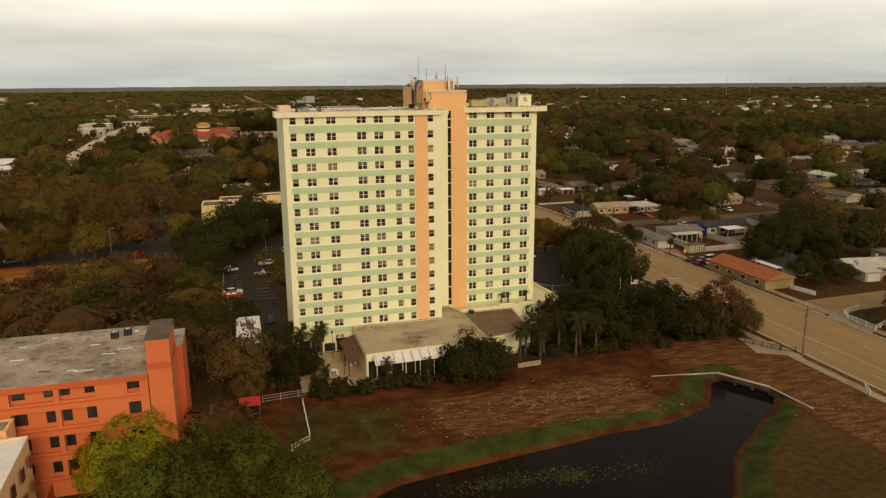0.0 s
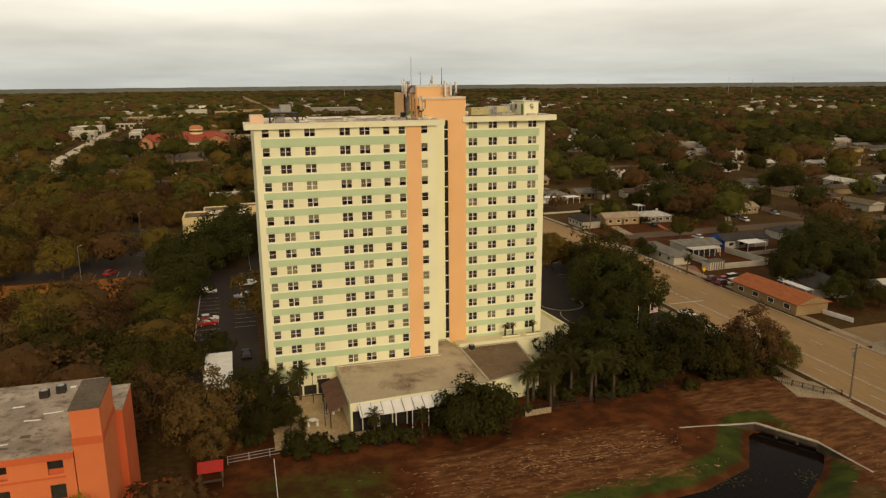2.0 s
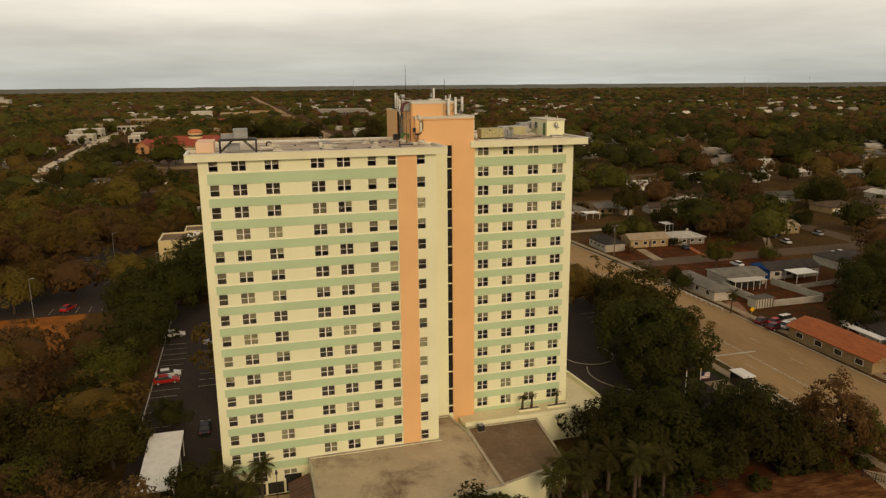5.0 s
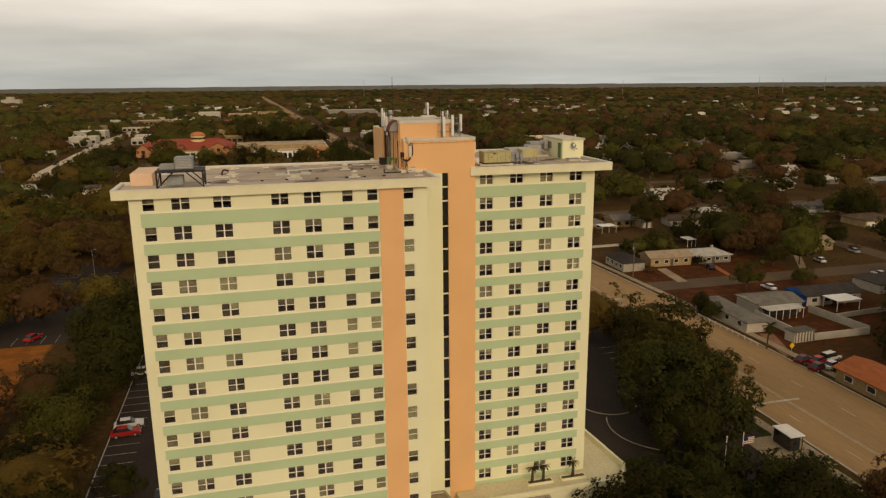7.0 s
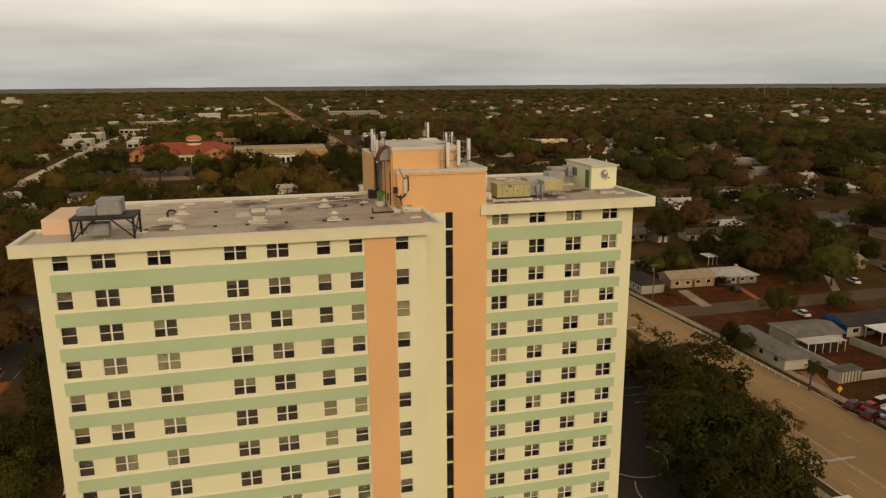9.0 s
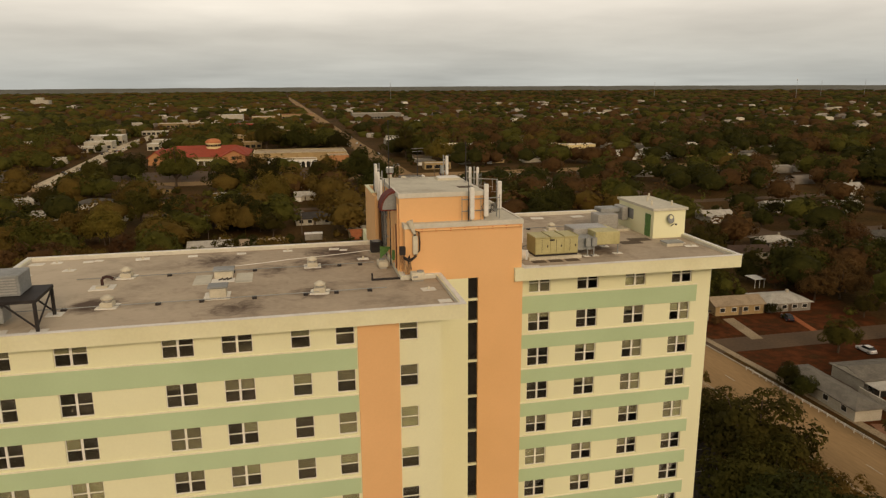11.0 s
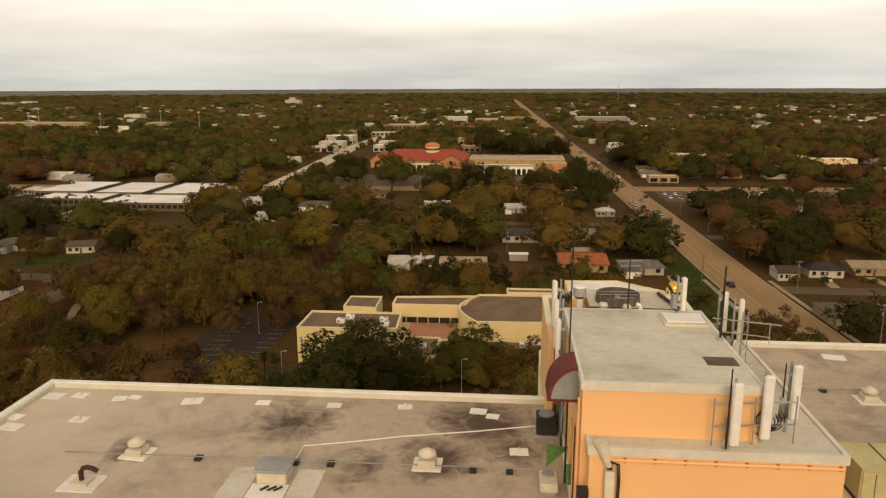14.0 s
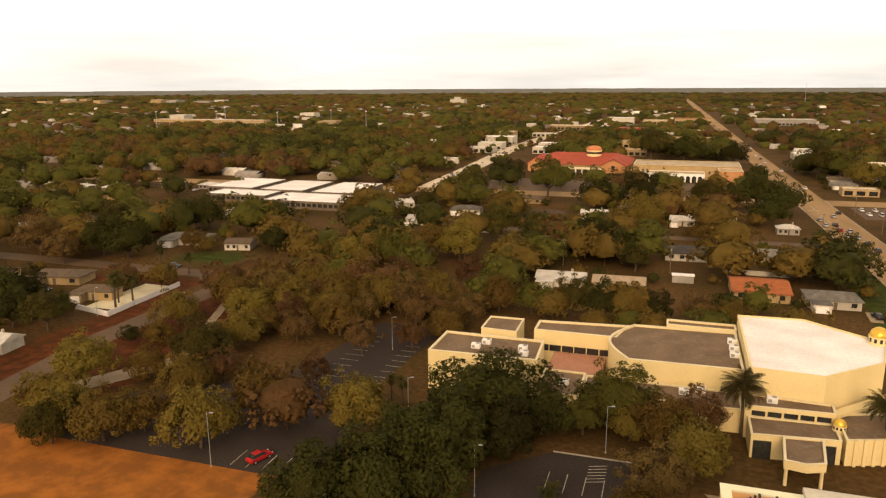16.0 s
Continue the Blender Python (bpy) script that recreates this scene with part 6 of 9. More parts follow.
part("body", B(-1.1, -1.4, -0.05, 1.1, 1.4, 2.6), YELLOW_ST, shed)
part("roof", B(-1.25, -1.55, 2.603, 1.25, 1.55, 2.75), TERRACE, shed)
hut = thing("red_roofed_shelter", (-39.0, -23.5, 0), label="small shelter with bright red roof on posts", category="shelter")
bm = bmesh.new()
vv = [bm.verts.new(p) for p in ((-1.6, -1.5, 2.4), (1.6, -1.5, 2.4), (1.6, 1.5, 2.4), (-1.6, 1.5, 2.4), (-1.6, 0, 3.3), (1.6, 0, 3.3))]
for f in ((0, 1, 5, 4), (2, 3, 4, 5), (1, 2, 5), (3, 0, 4), (3, 2, 1, 0)):
    bm.faces.new([vv[i] for i in f])
part("roof", bm, mat("bright_red_metal_roof", (0.42, 0.03, 0.02), (0.34, 0.025, 0.018), rough=0.5), hut)
for sx in (-1.4, 1.4):
    for sy in (-1.3, 1.3):
        part("post", B(sx - 0.07, sy - 0.07, 0, sx + 0.07, sy + 0.07, 2.42), BROWNROOF, hut)
part("bench", B(-1.2, -0.3, 0.38, 1.2, 0.2, 0.45), BROWNROOF, hut)

# ---- cream church hall with a golden dome ----
hall = thing("church_hall", label="rambling pale yellow stucco church hall with flat roofs and gold dome", category="building")
flat_block(hall, [(-50.8, 131.8), (-28.6, 132.6), (-29.2, 143.9), (-50.6, 143.9)], 0, 8.4, YELLOW_ST, DECK_BROWN, 0.5, 0.4, TERRACE)
flat_block(hall, [(-32.7, 151.0), (-15.0, 151.0), (-12.8, 159.6), (-32.7, 157.6)], 0, 8.2, YELLOW_ST, DECK_BROWN, 0.5, 0.4, TERRACE)
arc = [(-11.8 - 4.6 * math.sin(math.pi * k / 8), 138.0 + 21.6 * k / 8) for k in range(8, -1, -1)]
flat_block(hall, [(9.3, 138.6), (9.3, 160.6)] + arc, 0, 8.6, YELLOW_ST, DECK_BROWN, 0.5, 0.4, TERRACE)
flat_block(hall, [(-5.0, 161.0), (9.4, 161.0), (9.4, 164.8), (-5.0, 164.8)], 0, 8.9, YELLOW_ST, DECK_BROWN, 0.5, 0.3, TERRACE)
flat_block(hall, [(9.75, 134.0), (22.0, 133.2), (33.4, 143.4), (36.5, 155.0), (23.0, 166.4), (9.75, 165.6)], 0, 11.0, YELLOW_ST, WHITEROOF, 0.35, 0.3, YELLOW_ST)
flat_block(hall, [(-27.8, 125.5), (-19.6, 126.0), (-19.6, 137.2), (-27.8, 137.4)], 0, 5.0, YELLOW_ST, DECK_BROWN, 0.4, 0.3, TERRACE)
flat_block(hall, [(-19.5, 129.0), (8.7, 129.6), (8.7, 137.4), (-19.5, 137.2)], 0, 4.6, YELLOW_ST, DECK_BROWN, 0.4, 0.3, TERRACE)
flat_block(hall, [(8.9, 128.2), (23.3, 129.0), (23.6, 132.9), (22.2, 133.0), (9.6, 133.8), (9.3, 138.2), (8.9, 138.2)], 0, 6.1, YELLOW_ST, DECK_BROWN, 0.4, 0.3, TERRACE)
flat_block(hall, [(9.4, 121.0), (23.2, 122.6), (23.2, 128.9), (9.4, 128.1)], 0, 4.3, YELLOW_ST, DECK_BROWN, 0.35, 0.3, TERRACE)
flat_block(hall, [(13.4, 112.8), (16.5, 112.2), (19.4, 113.4), (20.4, 121.6), (14.2, 121.0)], 3.1, 4.6, YELLOW_ST, DECK_BROWN, 0.35, 0.3, TERRACE)
for x, y in ((13.9, 113.4), (19.0, 114.0)):
    part("porch_column", tube(bmesh.new(), (x, y, 0), (x, y, 3.1), 0.28, seg=12), YELLOW_ST, hall)
flat_block(hall, [(-44.9, 151.5), (-36.6, 151.0), (-36.8, 160.5), (-44.9, 160.3)], 0, 7.2, YELLOW_ST, DECK_BROWN, 0.4, 0.3, TERRACE)
flat_block(hall, [(23.8, 122.5), (34, 126), (34, 136), (23.8, 132.5)], 0, 4.6, YELLOW_ST, DECK_BROWN, 0.35, 0.3, TERRACE)
for a_, b_ in ((9.8, 12.6), (20.6, 22.4)):
    part("doorway", B(a_, 121.0 + (a_ - 9.4) * 0.116 - 0.1, 0.05, b_, 121.0 + (b_ - 9.4) * 0.116, 3.2), DARK_GLASS, hall)
# dark boxes along the wall foot paint in the shaded recess
for k in range(6):
    part("court_opening", B(-31.9 + k * 2.7, 150.86, 3.62, -29.4 + k * 2.7, 150.99, 5.0), DARK_GLASS, hall)
part("court_floor", B(-28, 137.65, 0, -16.9, 150.8, 3.6), mat("pink_court_paving", (0.42, 0.20, 0.12), (0.36, 0.17, 0.10), scale=0.3, fine=3), hall)
for k in range(5):
    part("window", B(10.0 + k * 2.6, 128.15 + k * 0.14, 4.4, 12.2 + k * 2.6, 128.25 + k * 0.14, 5.3), DARK_GLASS, hall)
for k in range(11):
    f = k / 10
    x, y = 23.5 + 10.5 * f, 133.9 + 9.4 * f
    part("column", tube(bmesh.new(), (x, y - 1.0, 0), (x, y - 1.0, 4.6), 0.22, seg=8), YELLOW_ST, hall)
part("canopy", prism(bmesh.new(), [(22.6, 131.6), (24.0, 130.6), (36.0, 141.6), (34.4, 143.4)], 4.603, 5.2), YELLOW_ST, hall)
for k in range(6):
    part("pillar", B(25.0 + k * 1.5, 122.6 + k * 0.52, 0, 25.5 + k * 1.5, 123.1 + k * 0.52, 4.6), YELLOW_ST, hall)
for dx, dy, dz, rr in ((34.8, 155.0, 10.9, 1.9), (23.6, 127.2, 4.2, 1.1)):
    drum = part("drum", tube(bmesh.new(), (dx, dy, dz - 2.2), (dx, dy, dz + rr * 0.75), rr, rr, 20), YELLOW_ST, hall)
    for k in range(12):
        a = 2 * math.pi * k / 12
        part("drum_window", B(-0.13 * rr, -0.02, 0, 0.13 * rr, 0.02, rr * 0.42), DARK_GLASS, drum).matrix_basis = Matrix.Translation((dx + (rr + 0.02) * math.cos(a), dy + (rr + 0.02) * math.sin(a), dz + rr * 0.2)) @ Matrix.Rotation(a + math.pi / 2, 4, "Z")
    bm = bmesh.new()
    bmesh.ops.create_uvsphere(bm, u_segments=20, v_segments=12, radius=rr * 0.93, matrix=Matrix.Translation((dx, dy, dz + rr * 0.76)))
    bmesh.ops.bisect_plane(bm, geom=bm.verts[:] + bm.edges[:] + bm.faces[:], plane_co=(0, 0, dz + rr * 0.76), plane_no=(0, 0, 1), clear_inner=True)
    part("dome", bm, GOLD, hall, "gilded dome")
keep(-54, 118, 40, 170)


def roof_unit(x, y, z, w=1.8, d=1.3, h=1.1, material=None, rz=0):
    u = thing("rooftop_unit", (x, y, z), rz, label="pale boxy air conditioner on a flat roof", category="air conditioner", group="rooftop units")
    part("case", B(-w / 2, -d / 2, 0.12, w / 2, d / 2, h, bevel=0.04), material or WHITE, u)
    part("skid", B(-w / 2 + 0.1, -d / 2 + 0.1, 0, w / 2 - 0.1, d / 2 - 0.1, 0.118), STEEL, u)
    part("fan_grille", tube(bmesh.new(), (w * 0.2, 0, h + 0.001), (w * 0.2, 0, h + 0.08), min(w, d) * 0.33, seg=14), STEEL_P, u)
    part("louvre", B(-w * 0.4, -d / 2 - 0.03, 0.3, -w * 0.05, -d / 2 - 0.002, h - 0.2), STEEL_P, u)
    return u


for x, y, z in ((-42, 136.5, 7.95), (-40.5, 139.5, 7.95), (-32.5, 138, 7.95), (-31.8, 135.2, 7.95), (-23, 131, 4.65), (-1.2, 134.1, 4.25), (1.8, 136, 4.25), (13.5, 131.4, 5.75), (-10, 132, 4.25), (8.2, 150, 8.15), (8.1, 154, 8.15), (8.1, 146, 8.15)):
    roof_unit(x, y, z)

# ---- larger buildings further off ----
SCHOOL_WALL = mat("brown_grey_school_wall", (0.15, 0.115, 0.075), (0.11, 0.085, 0.055), scale=0.2, fine=3)
school = thing("school", label="low school wings with long white flat roofs and window bands", category="building")
for x0, y0, x1, y1 in ((-246, 330, -210, 347), (-204, 319, -158, 344), (-262, 354, -233, 392), (-226, 352, -200, 390), (-193, 350, -168, 390)):
    flat_block(school, rect(x0, y0, x1, y1), 0, 4.3, SCHOOL_WALL, WHITEROOF, 0.25, 0.3, WHITE)
    n = int((x1 - x0) / 3)
    for i in range(n):
        part("window", B(x0 + 0.6 + i * 3.0, y0 - 0.06, 1.4, x0 + 2.7 + i * 3.0, y0 - 0.004, 3.1), DARK_GLASS, school)
keep(-268, 286, -150, 398)
red = thing("red_roofed_hall", label="broad orange hall with red tiled gables and lantern dome", category="building")
hx0, hx1, hy0, hy1 = -108, -40, 505, 560
SALMON = mat("salmon_stucco", (0.50, 0.24, 0.10), (0.40, 0.19, 0.08), scale=0.1, fine=2, fine_amt=0.1)
CORAL = mat("coral_tile_roof", (0.37, 0.072, 0.036), (0.30, 0.06, 0.03), scale=0.1, fine=1.5, bump=0.3, stretch=(1, 3, 1))
part("wall", prism(bmesh.new(), rect(hx0, hy0, hx1, hy1), 0, 8), WALLS["tan"], red)
bm = bmesh.new()
vv = [bm.verts.new(p) for p in ((hx0 - 1, hy0 - 1, 8.003), (hx1 + 1, hy0 - 1, 8.003), (hx1 + 1, hy1, 8.003), (hx0 - 1, hy1, 8.003), (hx0 + 14, (hy0 + hy1) / 2, 16), (hx1 - 10, (hy0 + hy1) / 2, 16))]
for f in ((0, 1, 5, 4), (2, 3, 4, 5), (1, 2, 5), (3, 0, 4), (3, 2, 1, 0)):
    bm.faces.new([vv[i] for i in f])
part("roof", bm, CORAL, red)
for gx_, gw_ in ((-103, 10), (-50, 16)):
    g = part("gable_block", prism(bmesh.new(), [(gx_ - gw_ / 2, 2.0), (gx_ + gw_ / 2, 2.0), (gx_ + gw_ / 2, 9.0), (gx_, 14.0), (gx_ - gw_ / 2, 9.0)], -3, 30), SALMON, red)
    g.matrix_basis = pose(0, hy0 + 24, 0, 90, 0, 0)
    bm = bmesh.new()
    for sg in (-1, 1):
        v4 = [bm.verts.new(p) for p in ((gx_, 14.0, -4), (gx_, 14.0, 31), (gx_ + sg * (gw_ / 2 + 1.2), 8.2, 31), (gx_ + sg * (gw_ / 2 + 1.2), 8.2, -4), (gx_, 14.6, -4), (gx_, 14.6, 31), (gx_ + sg * (gw_ / 2 + 1.2), 8.8, 31), (gx_ + sg * (gw_ / 2 + 1.2), 8.8, -4))]
        for f in ((0, 1, 2, 3), (4, 5, 6, 7), (0, 1, 5, 4), (1, 2, 6, 5), (2, 3, 7, 6), (3, 0, 4, 7)):
            bm.faces.new([v4[i] for i in f])
    part("gable_roof", bm, CORAL, g)
    part("gable_window", B(gx_ - 1.2, 5.5, 30.01, gx_ + 1.2, 8.5, 30.1), DARK_GLASS, g)
part("lantern", tube(bmesh.new(), (-66, 528, 12), (-66, 528, 19), 5.4, 5.4, 16), YELLOW_ST, red)
for k in range(10):
    a = math.pi * (1.05 + 0.9 * k / 9)
    part("lantern_window", B(-0.7, -0.05, 15.6, 0.7, 0.05, 17.6), DARK_GLASS, red).matrix_basis = Matrix.Translation((-66 + 5.45 * math.cos(a), 528 + 5.45 * math.sin(a), 0)) @ Matrix.Rotation(a + math.pi / 2, 4, "Z")
bm = bmesh.new()
bmesh.ops.create_uvsphere(bm, u_segments=20, v_segments=12, radius=5.8, matrix=Matrix.Translation((-66, 528, 19.0)) @ Matrix.Diagonal((1, 1, 0.72, 1)))
bmesh.ops.bisect_plane(bm, geom=bm.verts[:] + bm.edges[:] + bm.faces[:], plane_co=(0, 0, 19.0), plane_no=(0, 0, 1), clear_inner=True)
part("lantern_dome", bm, mat("salmon_tile_dome", (0.52, 0.20, 0.08), (0.44, 0.16, 0.065), scale=0.4, fine=2), red)
part("porch_roof", B(-80, 497, 5.0, -57, 504.9, 5.8), TERRACE, red)
for i in range(6):
    part("porch_column", tube(bmesh.new(), (-79 + i * 4.3, 498, 0), (-79 + i * 4.3, 498, 5.0), 0.5, seg=10), WHITE, red)
red.matrix_basis = pose(4.2, 0, 0) @ Matrix.Diagonal((1, 1, 0.76, 1))
arcd = thing("arcade_building", label="long flat-roofed tan building with arcaded front", category="building")
flat_block(arcd, rect(-32, 490, 34, 522), 0, 9.0, WALLS["tan"], DECK_TAN, 0.6, 0.5, TERRACE)
flat_block(arcd, rect(-33, 476, 12, 489.9), 0, 5.5, WHITE, DECK_TAN, 0.4, 0.4, TERRACE)
flat_block(arcd, rect(20, 474, 34, 489.9), 0, 8.0, SALMON, DECK_TAN, 0.4, 0.4, TERRACE)
for i in range(12):
    cx_ = -30.2 + i * 3.6
    ap = part("arch_opening", prism(bmesh.new(), [(cx_ - 1.3, 0), (cx_ + 1.3, 0)] + [(cx_ + 1.3 * math.cos(math.pi * q / 8), 2.7 + 1.3 * math.sin(math.pi * q / 8)) for q in range(9)], 0.01, 0.12), DARK_GLASS, arcd)
    ap.matrix_basis = pose(0, 476, 0, 90, 0, 0)


def shop(x0, y0, x1, y1, h, wall, deck, label, cap=None):
    s = thing("shop_building", label=label, category="building", group="shops")
    flat_block(s, rect(x0, y0, x1, y1), 0, h, wall, deck, 0.5, 0.5, cap)
    n = max(2, int((x1 - x0) / 5))
    for i in range(n):
        w = (x1 - x0) / n
        part("window", B(x0 + w * (i + 0.15), y0 - 0.08, 0.6, x0 + w * (i + 0.85), y0 - 0.004, min(h - 1.2, 3.2)), DARK_GLASS, s)
    keep(x0, y0, x1, y1, 6)


shop(-188, 636, -164, 656, 4.5, WALLS["white"], DECK_PALE, "white single-storey shop with flat roof")
shop(-186, 668, -163, 688, 6.5, WALLS["white"], DECK_PALE, "white stepped shop with flat roof", WHITE)
shop(-190, 720, -164, 744, 8.5, WALLS["white"], WHITEROOF, "white two-storey shop with flat roof", WHITE)
shop(-188, 764, -172, 782, 11, WALLS["tan"], DECK_PALE, "cream three-storey building with flat roof")
shop(-172, 985, -115, 1005, 6, WALLS["tan"], WHITEROOF, "long low store with white roof")
shop(-168, 845, -112, 858, 4.5, WALLS["white"], DECK_PALE, "long low parade of shops with pale roof")
shop(-102, 1130, -70, 1158, 10, WALLS["white"], WHITEROOF, "white two-level store above the trees")
shop(-58, 1150, -22, 1172, 6, WALLS["tan"], WHITEROOF, "low store with white roof")
shop(-12, 1190, 42, 1215, 7, WALLS["tan"], REDROOF, "long store with faded red roof")
shop(-78, 945, -44, 960, 6, REDROOF, DECK_TAN, "red-fronted store with flat roof")
shop(-60, 720, 20, 745, 6, WALLS["tan"], DECK_TAN, "low tan shopping parade")
shop(11, 745, 30, 760, 6, mat("orange_red_shopfront", (0.55, 0.10, 0.03), (0.48, 0.09, 0.03)), DECK_TAN, "orange-red fronted store with flat roof")
rsx = random.Random(31)
for k in range(9):
    x0, y0 = -212 + rsx.uniform(-8, 8), 455 + k * 44
    if k != 7:
        continue
    shop(x0, y0, x0 + rsx.uniform(18, 34), y0 + rsx.uniform(12, 20), rsx.uniform(4, 6.5), WALLS[rsx.choice(("white", "tan", "white"))], rsx.choice((WHITEROOF, DECK_PALE, DECK_TAN)), "small pale shop beside the avenue")
for x0, y0, w in ((-132, 690, 24), (-85, 770, 34), (-20, 800, 50), (-30, 870, 40), (-128, 640, 26), (0, 930, 34), (-70, 640, 40)):
    shop(x0, y0, x0 + w, y0 + rsx.uniform(12, 20), rsx.uniform(4.5, 7), WALLS[rsx.choice(("white", "tan"))], rsx.choice((WHITEROOF, DECK_PALE, DECK_TAN)), "low flat-roofed store in a shopping strip")
shop(92, 348, 126, 364, 4.5, WALLS["tan"], DECK_TAN, "low tan shop with flat roof by the crossroads", TERRACE)
shop(82, 440, 100, 450, 4.2, WALLS["tan"], DECK_PALE, "small tan filling station building")
shop(84, 640, 110, 660, 5, WALLS["white"], WHITEROOF, "white shed roof building")
for i in range(5):
    shop(114 + i * 26, 556 - i * 8, 139 + i * 26, 568 - i * 8, 6.8, YELLOW_ST, WHITEROOF, "white-roofed two-storey apartment wing", WHITE)
shop(40 + 60, 1150, 180, 1180, 9, WALLS["grey"], DECK_PALE, "grey flat-roofed school building")
shop(-520, 985, -490, 1005, 8, WALLS["tan"], DECK_PALE, "pale flat-roofed store among trees")
shop(-690, 1240, -660, 1262, 9, WALLS["white"], WHITEROOF, "white flat-roofed building among trees")
shop(-815, 985, -612, 1005, 8, WALLS["tan"], WHITEROOF, "long cream warehouse among distant trees")
shop(-802, 1008, -774, 1030, 14, WALLS["white"], WHITEROOF, "white block behind a distant warehouse")
rfw = random.Random(8)
for k in range(13):
    x0, y0 = -2250 + k * 62 + rfw.uniform(-20, 20), 2000 + rfw.uniform(-60, 260)
    shop(x0, y0, x0 + rfw.uniform(25, 70), y0 + 30, rfw.uniform(9, 14), WALLS[rfw.choice(("white", "tan", "grey"))], rfw.choice((WHITEROOF, DECK_PALE)), "pale industrial building on the horizon")
shop(-692, 2200, -646, 2230, 14, WALLS["white"], WHITEROOF, "white public building above the trees")
shop(-680, 2206, -662, 2222, 21, WALLS["white"], WHITEROOF, "white upper storey of a public building above the trees")

# pale roofs of far streets among the crowns
bm_v, bm_f = [], []
rr_ = random.Random(14)
for _ in range(1250):
    a_, r_ = rr_.uniform(-radians(55), radians(55)), 520 + 1800 * rr_.random() ** 1.25
    x, y = -38 + r_ * math.sin(a_), -140 + r_ * math.cos(a_)
    if blocked(x, y, 8) or abs(x - road_x(y)) < 26 or noise.noise(Vector((x * 0.004, y * 0.004, 9))) < -0.15:
        continue
    w, d, h = rr_.uniform(6, 9), rr_.uniform(4, 5.5), rr_.uniform(2.8, 3.6)
    o = len(bm_v)
    for px_, py_ in ((-w, -d), (w, -d), (w, d), (-w, d)):
        bm_v += [(x + px_, y + py_, 0), (x + px_, y + py_, h)]
    bm_v += [(x - w, y, h + 1.5), (x + w, y, h + 1.5)]
    bm_f += [(o, o + 2, o + 3, o + 1), (o + 2, o + 4, o + 5, o + 3), (o + 4, o + 6, o + 7, o + 5), (o + 6, o, o + 1, o + 7), (o + 1, o + 3, o + 9, o + 8), (o + 5, o + 7, o + 8, o + 9)]
    keep(x - 9, y - 8, x + 9, y + 5)
tagged(new("distant_houses", raw_mesh("distant_houses", np.array(bm_v), np.array(bm_f), mat("far_house_paint", (0.46, 0.42, 0.34), (0.20, 0.16, 0.11), scale=0.02, fine=0.2, island=0.6, bump=0))), "pale roofs of distant suburban houses among trees", "houses", kind="stuff")

# ---- woods ----
def wood_proto(seed, blobs, per, leaf, sub):
    rng = np.random.default_rng(seed)
    pts, nor, mids, rad = crown_points(rng, 9.0, 5.4, 1.4, blobs, per, 0.5)
    v, q, nv = leaf_sprays(rng, pts, nor, leaf)
    vs, fs, ns, base = [v], [q], [nv], len(v)
    lv, lf = core_lump(rng, 2)
    vs.append(lv * np.array((3.7, 3.7, 3.0)) + np.array((0, 0, 4.7)))
    fs.append(lf + base)
    ns.append(lv + np.array((0, 0, 0.4)))
    base += len(lv)
    lv = np.array([(0.22, 0, 0), (-0.11, 0.19, 0), (-0.11, -0.19, 0), (0, 0, 3.6)])
    vs.append(lv)
    ns.append(lv * np.array((1, 1, 0)) + np.array((0.01, 0, 0.3)))
    fs.append(np.array([(0, 1, 3), (1, 2, 3), (2, 0, 3)]) + base)
    return np.concatenate(vs), np.concatenate(fs), np.concatenate(ns)


CLOSEW = [wood_proto(70 + i, 48, 27, 0.35, 1) for i in range(4)]
NEARW = [wood_proto(60 + i, 32, 19, 0.48, 1) for i in range(6)]
MID = [wood_proto(50 + i, 26, 13, 0.46, 1) for i in range(5)]
rngw = np.random.default_rng(77)
acc = {k: ([], [], [0], []) for k in LEAF if k != "palm"}


def add_to(species, v, f, nv, x, y, s, sz, rot):
    a = acc[species]
    c, sn = math.cos(rot), math.sin(rot)
    w = np.stack([(v[:, 0] * c - v[:, 1] * sn) * s + x, (v[:, 0] * sn + v[:, 1] * c) * s + y, v[:, 2] * sz], 1)
    a[0].append(w.astype(np.float32))
    a[1].append((f + a[2][0]).astype(np.int32))
    a[2][0] += len(v)
    a[3].append(np.stack([nv[:, 0] * c - nv[:, 1] * sn, nv[:, 0] * sn + nv[:, 1] * c, nv[:, 2]], 1).astype(np.float32))


def pick(x, y):
    n = noise.noise(Vector((x * 0.011, y * 0.011, 3.3))) + rngw.uniform(-0.45, 0.45)
    if x < -45 and y < 210:
        return "brown" if n < 0.05 else "olive" if n < 0.2 else "green" if n < 0.5 else "dark"
    if x > 50:
        return "dark" if n < -0.1 else "brown" if n < 0.22 else "green" if n < 0.55 else "olive"
    if y > 420:
        return "brown" if n < -0.42 else "olive" if n < -0.08 else "green" if n < 0.42 else "dark"
    return "brown" if n < -0.3 else "olive" if n < 0.10 else "green" if n < 0.42 else "dark"


